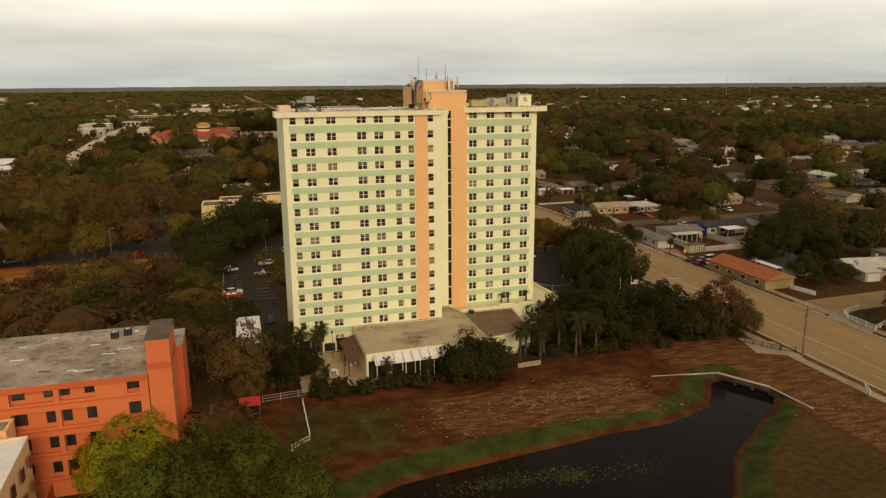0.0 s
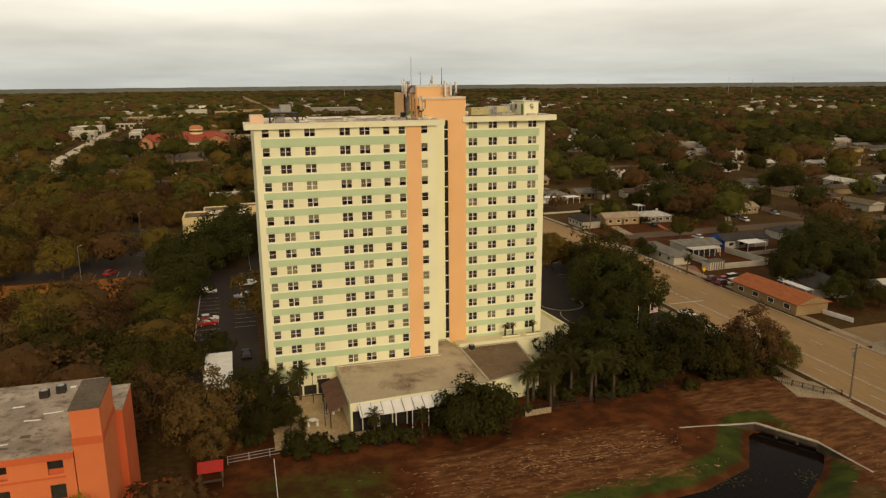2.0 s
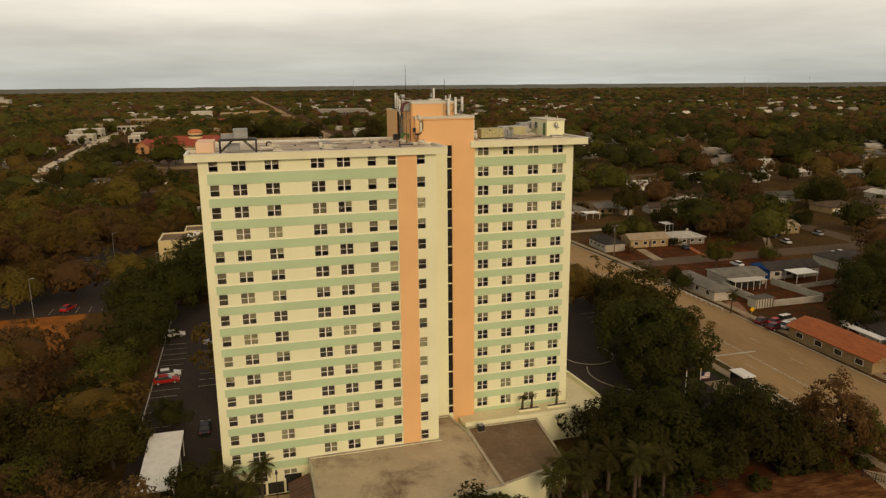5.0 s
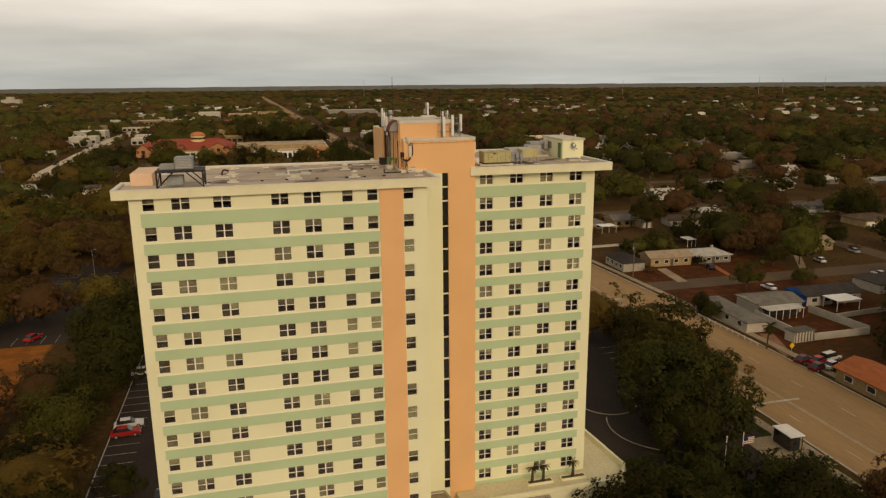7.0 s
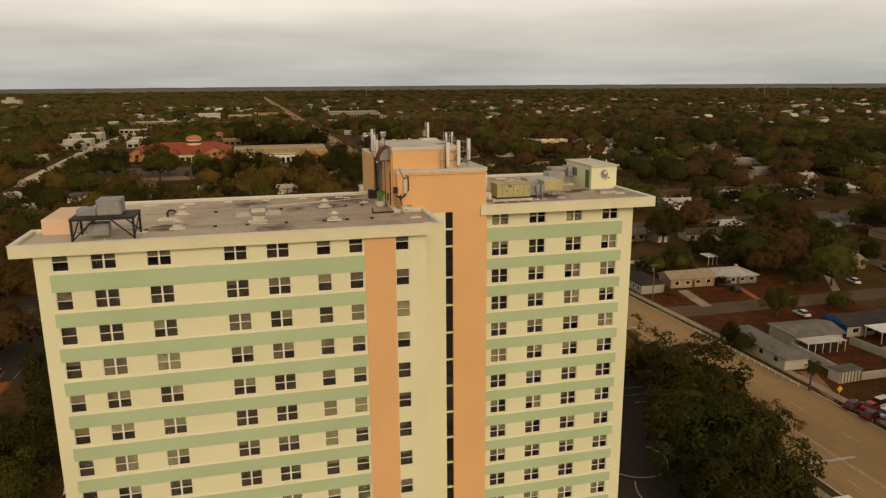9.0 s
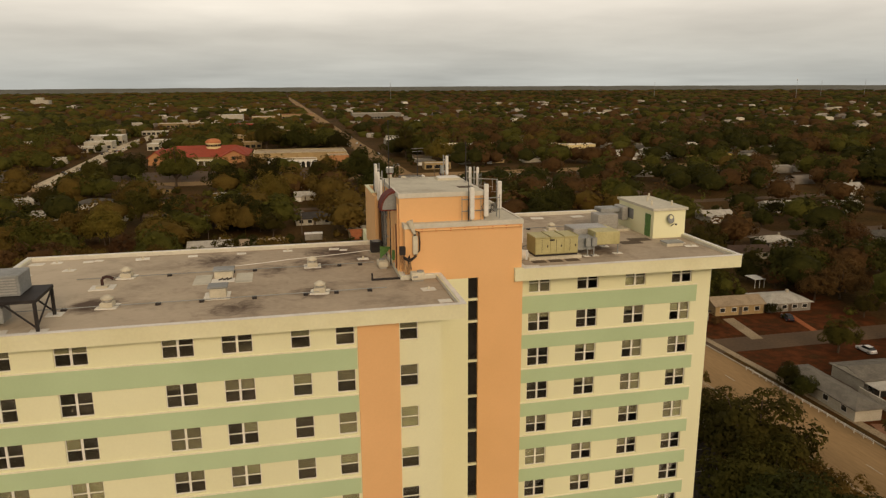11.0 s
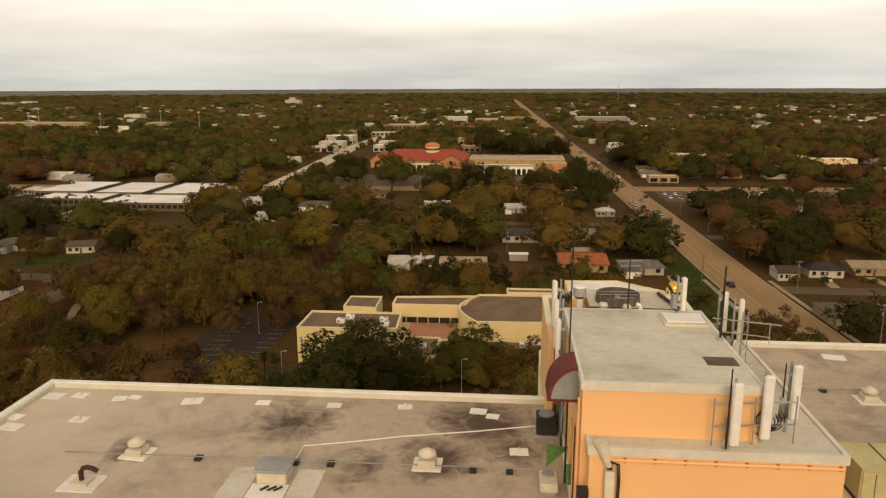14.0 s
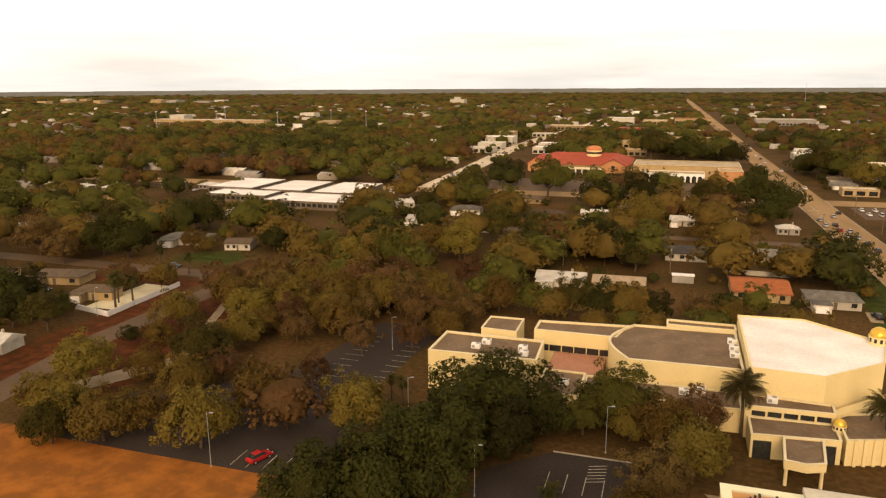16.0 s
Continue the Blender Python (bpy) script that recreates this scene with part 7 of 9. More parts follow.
planted = [(o.location.x, o.location.y) for o in scene.collection.objects if o.name.startswith("tree") and o.parent is None and o.location.y > -500]
pl_arr = np.array(planted)
step = 9.5
for ix in range(int(-900 / step), int(900 / step)):
    for iy in range(int(-60 / step), int(900 / step)):
        x, y = (ix + rngw.uniform(0.1, 0.9)) * step, (iy + rngw.uniform(0.1, 0.9)) * step
        d = math.hypot(x + 38, y + 140)
        if d > 1000 or abs(math.atan2(x + 38, y + 140)) > radians(56):
            continue
        dens = (0.62 if x < 40 and y > 230 else 0.48) + 0.35 * noise.noise(Vector((x * 0.02, y * 0.02, 0)))
        if x < -45 and y < 200:
            dens = 0.9
        if -128 < x < -60 and 48 < y < 92 or -125 < x < -55 and 92 < y < 130:
            dens = 0.0 if y < 92 else 0.02
        if -120 < x < 5 and 172 < y < 212:
            dens = 0.8 if x < -60 or y < 190 else 0.1
        if -110 < x < 58 and 203 < y < 395 or -200 < x < -128 and 112 < y < 245 or -128 < x < -55 and 92 < y < 170:
            dens = 0.38 if x > -115 and y > 205 else 0.05
        if -62 < x < 45 and 60 < y < 172 or 34 < x < 60 and 95 < y < 215:
            dens = 0.0
        if x > 84:
            dens = 0.62 if y < 170 else 0.52
        if 84 < x < 190 and 212 < y < 342:
            dens = 0.85
        if 95 < x < 250 and 470 < y < 580:
            dens = 0.4
        if 40 < x < 130 and y > 342:
            dens *= 0.6
        if rngw.uniform() > dens or blocked(x, y, 2.5) or np.min(np.hypot(pl_arr[:, 0] - x, pl_arr[:, 1] - y)) < 5.5:
            continue
        near = -190 < x < 190 and y < 185
        v, f, nv = CLOSEW[rngw.integers(4)] if near else (NEARW if d < 400 else MID)[rngw.integers(5)]
        s = rngw.uniform(0.8, 1.45) * (1.15 if y > 230 else 1.0)
        if d > 360:
            if rngw.uniform() < 0.42:
                continue
            s = rngw.uniform(1.15, 2.05)
        add_to(pick(x, y), v, f, nv, x, y, s, min(s, 1.5) * rngw.uniform(0.85, 1.1), rngw.uniform(0, 6.28))
# small garden trees and bushes round the houses
for hx, hy in HAB:
    for _ in range(5 if hy > 195 else 3):
        sx_, sy_ = rngw.choice((-1, 1)), rngw.choice((-1, 1))
        x, y = hx + sx_ * rngw.uniform(8, 13), hy + sy_ * rngw.uniform(6.5, 12)
        s = rngw.uniform(0.28, 0.66) * (0.5 if sy_ < 0 else 1.0)
        if x > 84 and y < 95 or abs(x - road_x(y)) < 15 or hy > 560 or min(math.hypot((x - a_) * 0.75, y - b_) for a_, b_ in HAB) < 6.5 or -172 < x < -120 and y > 400:
            continue
        if any(abs(y - (c0 + c1 * x)) < 5.5 for c0, c1 in ((95.5, 0.005), (200, 0), (275, 0.013), (300, 0))) or -200 < x < -120 and y < 230 or abs(y - 408) < 13:
            continue
        v, f, nv = NEARW[rngw.integers(5)]
        add_to(pick(x, y), v, f, nv, x, y, s, s * rngw.uniform(0.85, 1.15), rngw.uniform(0, 6.28))
# street trees along the western avenue
for y in np.arange(415, 960, 7.0):
    xc = np.interp(y, (396, 500, 685, 810, 1000), (-146, -149, -157, -154, -142))
    for sd in (-1, 1):
        if rngw.uniform() < (0.5 if sd < 0 else 0.42):
            x, s = xc + sd * rngw.uniform(9, 17), rngw.uniform(0.35, 0.85)
            v, f, nv = MID[rngw.integers(5)]
            add_to(pick(x, y), v, f, nv, x, y, s, s * rngw.uniform(0.8, 1.1), rngw.uniform(0, 6.28))
far_lumps = [lump(rngw, 1, 0.28) for _ in range(6)]
n_far = 12000
ang = rngw.uniform(-radians(56), radians(56), n_far)
rad_ = 880 + 3950 * rngw.uniform(0, 1, n_far) ** 1.6
for a_, r_ in zip(ang, rad_):
    x, y = -38 + r_ * math.sin(a_), -140 + r_ * math.cos(a_)
    if abs(x - road_x(y)) < 15 or blocked(x, y, 3):
        continue
    lv, lf = far_lumps[rngw.integers(6)]
    s = rngw.uniform(4.5, 8.5) * (1 + max(0, r_ - 900) / 1500)
    add_to(pick(x * 0.6, y * 0.6), lv + np.array((0, 0, 0.55)), lf, lv + np.array((0, 0, 0.3)), x, y, s, rngw.uniform(3.4, 6.2), rngw.uniform(0, 6.28))
for sp, (vs, fs, _, ns) in acc.items():
    if vs:
        ob = new("woodland", raw_mesh("woodland", np.concatenate(vs), np.concatenate(fs), LEAF[sp], normals=np.concatenate(ns)))
        tagged(ob, {"green": "green crowns of suburban woodland", "olive": "olive-yellow crowns of suburban woodland", "brown": "russet crowns of suburban woodland", "dark": "dark green crowns of suburban woodland"}.get(sp, "crowns of suburban woodland"), "woods", kind="stuff")

# wooded rim of the land, far away, with distance haze painted into its grey
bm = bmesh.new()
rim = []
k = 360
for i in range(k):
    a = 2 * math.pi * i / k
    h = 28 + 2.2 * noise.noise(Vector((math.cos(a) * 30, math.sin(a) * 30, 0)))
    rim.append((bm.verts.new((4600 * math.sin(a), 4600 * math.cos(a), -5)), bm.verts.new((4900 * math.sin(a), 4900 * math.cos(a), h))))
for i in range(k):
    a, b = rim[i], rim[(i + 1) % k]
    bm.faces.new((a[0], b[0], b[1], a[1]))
solid("backdrop", bm, mat("haze_greyed_woods", (0.135, 0.135, 0.105), (0.11, 0.11, 0.085), scale=0.01, fine=0.08, bump=0), "distant wooded rim at the horizon, greyed with painted haze", "backdrop", "structure")


# ---- roof equipment ----
RZ = 44.75
LIME_W = mat("lime_washed_vent", (0.62, 0.57, 0.43), (0.52, 0.47, 0.35), scale=1.5, fine=8, rand=0.1, fine_amt=0.07, bump=0.1)


def mushroom_vent(x, y, z=RZ, s=0.8):
    v = thing("roof_vent", (x, y, z), rt.uniform(-8, 8), label="pale mushroom exhaust vent on a white flashed curb", category="roof vent", group="roof vents")
    part("flashing", B(-0.75 * s, -0.7 * s, 0, 0.75 * s, 0.7 * s, 0.05), PATCH, v)
    part("curb", B(-0.45 * s, -0.45 * s, 0.051, 0.45 * s, 0.45 * s, 0.42 * s, bevel=0.03), LIME_W, v)
    part("neck", tube(bmesh.new(), (0, 0, 0.421 * s), (0, 0, 0.62 * s), 0.30 * s, seg=16), STEEL, v)
    bm = bmesh.new()
    tube(bm, (0, 0, 0.621 * s), (0, 0, 0.74 * s), 0.46 * s, 0.46 * s, 18)
    tube(bm, (0, 0, 0.741 * s), (0, 0, 0.92 * s), 0.42 * s, 0.16 * s, 18)
    part("cap", bm, LIME_W, v)
    return v


for x, y in ((-20.65, 5.0), (-20.9, 11.9), (-8.2, 5.25), (-8.4, 12.0), (12.8, 20.0)):
    mushroom_vent(x, y)
bv = thing("box_vent", (-14.4, 5.8, RZ), label="square vent with grey metal lid on white flashing", category="roof vent")
part("flashing", B(-0.85, -0.8, 0, 0.7, 0.8, 0.05), PATCH, bv)
part("box", B(-0.5, -0.45, 0.051, 0.5, 0.45, 0.62, bevel=0.03), LIME_W, bv)
part("lid", B(-0.6, -0.55, 0.621, 0.6, 0.55, 0.74, bevel=0.03), STEEL_P, bv)
gn = thing("gooseneck_vent", (-21.9, 9.4, RZ), label="bent gooseneck pipe on a stepped white base", category="roof vent")
part("base", B(-0.75, -0.6, 0, 0.75, 0.6, 0.06), PATCH, gn)
part("upper_base", B(-0.35, -0.3, 0.061, 0.35, 0.3, 0.2), LIME_W, gn)
bm = bmesh.new()
bent_tube(bm, [(0, 0, 0.2), (0, 0, 0.55), (0.1, 0, 0.7), (0.28, 0, 0.76), (0.5, 0, 0.72), (0.7, 0, 0.6)], 0.10, 10)
part("pipe", bm, PIPE_BROWN, gn)
ht = thing("roof_hatch", (-14.4, 9.9, RZ), label="grey roof hatch between two coated pads", category="roof hatch")
part("curb", B(-0.6, 0.1, 0.0, 0.6, 1.1, 0.5, bevel=0.03), LIME_W, ht)
part("lid", B(-0.7, 0.0, 0.501, 0.7, 1.2, 0.62, bevel=0.03), STEEL_P, ht)
part("mastic_pad", B(-0.75, -0.9, 0, 0.75, 0.09, 0.03), PATCH, ht)
part("side_pad", B(-1.9, -1.2, 0, -0.8, 1.3, 0.025), DECK_PALE, ht)
part("side_pad", B(0.8, -1.2, 0, 1.9, 1.3, 0.025), DECK_PALE, ht)
bm = bmesh.new()
for a in (-0.3, 0.0, 0.25):
    tube(bm, (a, -0.4, 0.04), (a + 0.3, -0.2, 0.12), 0.05, seg=6)
part("pipe_stub", bm, BLACK, ht)
for i, (x, y, w, d) in enumerate(((-28.1, 17.2, 0.5, 0.35), (-26.8, 17.4, 0.35, 0.3), (-24.6, 17.2, 0.35, 0.25), (-23.9, 17.4, 0.3, 0.2), (-20.8, 17.2, 0.5, 0.35), (-17.2, 17.3, 0.35, 0.25), (-13.6, 17.3, 0.35, 0.25), (-10.1, 17.4, 0.35, 0.25), (-6.5, 17.2, 0.4, 0.3), (-5.8, 16.7, 0.3, 0.25), (-25.3, 14.8, 0.4, 0.3), (-28.5, 14.8, 0.35, 0.3), (-28.0, 13.8, 0.5, 0.35), (-1.4, 4.3, 0.45, 0.35), (-0.9, 1.6, 0.4, 0.3), (-18.7, 0.75, 0.5, 0.3), (-4.6, 13.4, 0.4, 0.3), (13.6, 25.9, 0.6, 0.4), (17.7, 25.9, 0.6, 0.4), (21.5, 11.6, 0.5, 0.3), (20.9, 13.4, 0.8, 0.7), (7.0, 8.3, 0.5, 0.3), (-25.4, 1.3, 0.5, 0.4), (-9.0, 0.8, 0.3, 0.25))):
    pt = thing("drain_patch", (x, y, RZ), rt.uniform(-12, 12), label="square white mastic patch round a roof drain", category="roof patch", group="roof patches")
    part("mastic", B(-w, -d, 0, w, d, 0.03), PATCH, pt)
    if i % 3 == 1:
        part("stub_pipe", tube(bmesh.new(), (0, 0, 0.03), (0.02, 0.02, 0.2), 0.08, 0.06, 8), LIME_W, pt)
for yy, x0, x1, xs in ((4.75, -28.5, -4.0, (-26.5, -23.0, -17.8, -15.3, -12.2, -9.1, -7.2, -5.1)), (11.6, -24.0, -4.0, (-18.1, -13.9, -12.4, -6.5, -5.0)), (20.9, 5.0, 17.5, (8.5, 11.0, 15.0))):
    c = thing("roof_conduit", (0, 0, RZ), label="thin dark conduit run on small black blocks", category="conduit", group="roof conduits")
    part("pipe", tube(bmesh.new(), (x0, yy, 0.13), (x1, yy + 0.2, 0.13), 0.03, seg=6), STEEL_P, c)
    for x in xs:
        part("block", B(x - 0.14, yy - 0.12, 0, x + 0.14, yy + 0.26, 0.12), BLACK, c)
cb = thing("roof_cable", (0, 0, RZ), label="white cable trailing over the roof", category="cable")
bm = bmesh.new()
pts_ = [(-14.0, 11.0, 0.1), (-13.9, 13.0, 0.1), (-11.8, 13.6, 0.08), (-9.8, 14.2, 0.1), (-6.5, 15.0, 0.08), (-3.7, 15.7, 0.12)]
part("cable", bent_tube(bm, pts_, 0.03, 6), WHITE, cb)


def condenser(x, y, z, s=0.9, h=0.9):
    u = thing("condenser", (x, y, z), label="small black air conditioning condenser", category="air conditioner", group="condensers")
    part("pad", B(-s * 0.62, -s * 0.62, 0, s * 0.62, s * 0.62, 0.08), CONCRETE, u)
    part("case", B(-s / 2, -s / 2, 0.081, s / 2, s / 2, h, bevel=0.04), BLACK, u)
    part("fan_guard", tube(bmesh.new(), (0, 0, h + 0.001), (0, 0, h + 0.06), s * 0.4, seg=16), STEEL_P, u)
    return u


condenser(-3.35, 15.3, RZ)
condenser(3.3 + 2.0, 2.2, 4.1)
# cooling unit on a braced black stand
st = thing("cooling_unit", (-25.4, 2.6, RZ), label="grey cooling unit on a braced black steel stand", category="cooling unit")
part("table", B(-2.2, -1.6, 1.62, 2.2, 1.6, 1.80), BLACK, st)
for sx in (-2.1, 2.1):
    for sy in (-1.5, 1.5):
        part("leg", B(sx - 0.08, sy - 0.08, 0, sx + 0.08, sy + 0.08, 1.62), BLACK, st)
        part("foot_patch", B(sx - 0.45, sy - 0.4, 0, sx + 0.45, sy + 0.4, 0.03), PATCH, st)
for sy in (-1.5, 1.5):
    part("brace", tube(bmesh.new(), (-2.1, sy, 0.2), (-0.6, sy, 1.62), 0.06, seg=6), BLACK, st)
    part("brace", tube(bmesh.new(), (2.1, sy, 0.2), (0.6, sy, 1.62), 0.06, seg=6), BLACK, st)
for sx in (-2.1, 2.1):
    part("cross_brace", tube(bmesh.new(), (sx, -1.5, 0.25), (sx, 1.5, 1.55), 0.05, seg=6), BLACK, st)
part("casing", B(-0.5, -0.6, 1.803, 1.2, 1.3, 2.95, bevel=0.05), STEEL_P, st)
for i in range(6):
    part("louvre", B(-0.35, -0.64, 1.95 + i * 0.15, 1.05, -0.603, 2.03 + i * 0.15), STEEL, st)
part("duct", B(-1.9, -0.5, 1.803, -0.55, 0.9, 2.3, bevel=0.04), STEEL_P, st)
part("lower_box", B(-1.3, -0.6, 0.3, 0.2, 0.6, 1.2, bevel=0.04), STEEL_P, st)


# antennas
def panel_antenna(x, y, z0, h, pole_h, rz=0.0, w=0.32):
    a = thing("panel_antenna", (x, y, z0), rz, label="tall white panel antenna on a steel pole", category="antenna", group="panel antennas")
    part("pole", tube(bmesh.new(), (0.0, 0.28, 0), (0.0, 0.28, pole_h), 0.05, seg=8), STEEL_P, a)
    part("panel", B(-w / 2, -0.1, pole_h - h - 0.05, w / 2, 0.1, pole_h - 0.05, bevel=0.05), WHITE, a)
    for f in (0.2, 0.8):
        z = pole_h - 0.05 - h * f
        part("bracket", B(-0.07, 0.1, z - 0.05, 0.07, 0.3, z + 0.05), STEEL, a)
    part("radio_box", B(-0.16, 0.34, 0.35, 0.16, 0.52, 0.95, bevel=0.02), STEEL_P, a)
    bm = bmesh.new()
    for k in range(3):
        tube(bm, (-0.1 + 0.1 * k, 0.22, pole_h - h), (-0.16 + 0.16 * k, 0.45, 0.3), 0.018, seg=5)
    part("cable", bm, BLACK, a)
    return a


panel_antenna(2.25, 7.35, 48.40, 2.2, 2.42)
panel_antenna(3.35, 7.75, 48.40, 2.25, 2.55, 8)
panel_antenna(4.55, 8.6, 48.40, 1.95, 2.6, 25)
for x, y, rz in ((-3.05, 14.0, -90), (-3.05, 15.4, -90), (-3.05, 16.9, -80)):
    panel_antenna(x, y, 47.6, 2.2, 3.05 + 0.3 * (y - 14), rz)
for x, y, h, rz in ((4.9, 15.8, 2.75, 80), (4.7, 17.4, 2.6, 60)):
    panel_antenna(x, y, 48.40, 1.9, h, rz)
yg = thing("yagi_aerial", (4.9, 15.3, 48.40), label="long thin horizontal yagi aerial on a lattice stub mast", category="antenna")
for dx, dy in ((-0.14, -0.14), (0.14, -0.14), (0.0, 0.16)):
    part("mast_leg", tube(bmesh.new(), (dx, dy, 0), (dx * 0.8, dy * 0.8, 2.3), 0.025, seg=6), STEEL_P, yg)
for k in range(6):
    part("mast_brace", tube(bmesh.new(), (-0.14, -0.14, 0.15 + 0.36 * k), (0.14, -0.14, 0.5 + 0.36 * k), 0.014, seg=5), STEEL_P, yg)
    part("mast_brace", tube(bmesh.new(), (0.0, 0.16, 0.15 + 0.36 * k), (-0.14, -0.14, 0.5 + 0.36 * k), 0.014, seg=5), STEEL_P, yg)
part("boom", tube(bmesh.new(), (-1.3, 0.1, 1.95), (1.5, -0.1, 1.75), 0.025, seg=6), STEEL, yg)
part("lower_boom", tube(bmesh.new(), (-0.9, 0.1, 1.35), (1.1, -0.1, 1.2), 0.02, seg=6), STEEL, yg)
for k in range(9):
    x = -1.2 + 0.32 * k
    part("element", tube(bmesh.new(), (x, -0.28, 1.94 - 0.07 * (x + 1.3)), (x, 0.28, 1.94 - 0.07 * (x + 1.3)), 0.01, seg=4), STEEL, yg)
part("upright", tube(bmesh.new(), (1.05, -0.08, 0.9), (1.05, -0.08, 1.85), 0.02, seg=5), STEEL, yg)
panel_antenna(2.35, 15.55, 50.39, 1.5, 1.75, 100, 0.26)
rf = thing("cable_rack", (0, 0, 48.40), label="grey tubular rack carrying looped antenna cables", category="cable rack")
for z in (0.7, 1.5):
    part("rail", tube(bmesh.new(), (1.6, 7.62, z), (4.4, 8.0, z), 0.035, seg=6), STEEL_P, rf)
for x in (1.62, 3.0, 4.38):
    part("upright", tube(bmesh.new(), (x, 7.62 + (x - 1.6) * 0.136, 0), (x, 7.62 + (x - 1.6) * 0.136, 1.7), 0.025, seg=6), STEEL_P, rf)
for k in range(6):
    bm = bmesh.new()
    r_, cx_, cz_ = 0.22 + 0.05 * k, 3.45 + 0.06 * (k % 3), 0.85
    pts_ = [(cx_ + r_ * math.cos(a), 7.82 + 0.03 * k, cz_ + 0.9 * r_ * math.sin(a)) for a in [math.pi * (0.75 + 0.19 * q) for q in range(9)]]
    part("cable_loop", bent_tube(bm, pts_, 0.02, 5), BLACK, rf)


def mast(x, y, z, h, label, bars=0, r=0.04):
    m = thing("mast", (x, y, z), label=label, category="antenna mast", group="masts")
    part("pole", tube(bmesh.new(), (0, 0, 0), (0, 0, h), r, r * 0.6, 8), BLACK, m)
    part("collar", tube(bmesh.new(), (0, 0, 0), (0, 0, 0.12), r * 2.6, seg=8), STEEL, m)
    for i in range(bars):
        part("crossbar", tube(bmesh.new(), (-0.5 + 0.08 * i, 0, h - 0.15 - 0.22 * i), (0.5 - 0.08 * i, 0.05, h - 0.12 - 0.22 * i), 0.015, seg=5), STEEL, m)
    return m


mast(-2.85, 10.9, 44.75, 10.4, "thin dark whip mast on the motor room wall")
mast(0.1, 16.0, 50.39, 2.4, "slim roof mast with small aerial bars", 2)
mast(3.1, 12.5, 50.39, 3.0, "dark pole mast beside the motor room", 0, 0.055)
mast(1.98, 7.25, 48.40, 2.9, "dark antenna support pole")
mast(5.3, 11.5, 48.40, 1.5, "short roof pole with horizontal aerial", 1)

ck = thing("antenna_cables", (-2.66, 0, 44.8), label="tangle of grey and black antenna cables on the motor room wall", category="cables")
rc = random.Random(8)
for k in range(16):
    y0 = 13.2 + 0.16 * k
    top = rc.uniform(3.6, 5.4)
    pts_ = [(-0.08 - rc.uniform(0, 0.12), y0 + rc.uniform(-0.15, 0.15), top * f) for f in (0.02, 0.3, 0.55, 0.8)] + [(-0.35, y0 + rc.uniform(-0.2, 0.2), top)]
    part("cable", bent_tube(bmesh.new(), pts_, 0.022, 5), STEEL_P if k % 3 else BLACK, ck)
for z in (1.6, 3.2):
    part("cable_tray", B(-0.12, 13.0, z, -0.05, 15.8, z + 0.08), STEEL, ck)

# motor room fittings
mh = thing("roof_access_cover", (2.2, 14.7, 50.39), label="white raised access cover on the motor room roof", category="roof hatch")
part("kerb", B(-0.9, -0.7, 0, 0.9, 0.7, 0.12), LIME_W, mh)
part("cover", B(-0.8, -0.6, 0.121, 0.8, 0.6, 0.2, bevel=0.03), WHITE, mh)
rm = solid("rubber_mat", B(-0.55, -0.4, 0, 0.55, 0.4, 0.025), BROWNROOF, "brown rubber mat on the motor room roof", "mat", loc=(2.5, 10.2, 50.39))
hd = thing("exhaust_hood", (-2.63, 10.0, 49.12), label="rounded maroon exhaust hood on the peach wall", category="exhaust hood")
k = 12
arc_ = [(-1.08 * math.cos(math.pi / 2 * i / k), 1.28 * math.sin(math.pi / 2 * i / k)) for i in range(k + 1)]
bm = bmesh.new()
rows_ = [[bm.verts.new((x * f, y, z * f)) for x, z in arc_] for y, f in ((-0.78, 1.0), (0.78, 1.0), (0.78, 0.90), (-0.78, 0.90))]
for i in range(k):
    for a in range(4):
        bm.faces.new((rows_[a][i], rows_[a][i + 1], rows_[(a + 1) % 4][i + 1], rows_[(a + 1) % 4][i]))
for e in (0, k):
    bm.faces.new([rows_[a][e] for a in range(4)])
part("shell", bm, RUST, hd, "maroon curved shell")
for y in (-0.74, 0.70):
    bm = bmesh.new()
    prism(bm, [(0.0, 0.03)] + [(x * 0.895, z * 0.895 + 0.03) for x, z in arc_[::-1]], -y - 0.02, -y + 0.02)
    part("end_cap", bm, STEEL_P, hd, "grey sheet end").matrix_basis = pose(0, 0, 0, 90, 0, 0)
part("lip", B(-1.1, -0.8, -0.05, 0.0, 0.8, 0.02), RUST, hd)
wp = thing("wall_conduits", (-2.62, 8.05, 44.75), label="peach painted conduits and boxes on the penthouse wall", category="conduit")
for i, (y, h) in enumerate(((0.3, 4.9), (0.55, 4.2), (1.1, 3.4), (1.5, 3.3), (2.8, 2.9))):
    part("pipe", tube(bmesh.new(), (-0.07, y, 0.05), (-0.07, y, h), 0.05, seg=7), PEACH if i != 2 else RUST, wp)
part("meter_box", B(-0.25, 1.7, 0.7, -0.02, 2.2, 1.3, bevel=0.02), GREEN_DOOR, wp)
part("green_brace", prism(bmesh.new(), [(0.05, 0.35), (0.9, 1.2), (0.05, 1.3)], -3.7, -3.62), GREEN_DOOR, wp).matrix_basis = pose(-0.95, 0, 0, 90, 0, 0)
ca = thing("corner_antenna", (-1.75, 7.03, 46.4), label="pale antenna cabinet and cables on the peach corner", category="antenna")
part("cabinet", B(-0.16, -0.18, 0.05, 0.16, 0.12, 1.3, bevel=0.03), LIME_W, ca)
part("horn", tube(bmesh.new(), (-0.02, -0.02, 1.42), (-0.35, 0.05, 2.3), 0.10, 0.24, 12), LIME_W, ca)
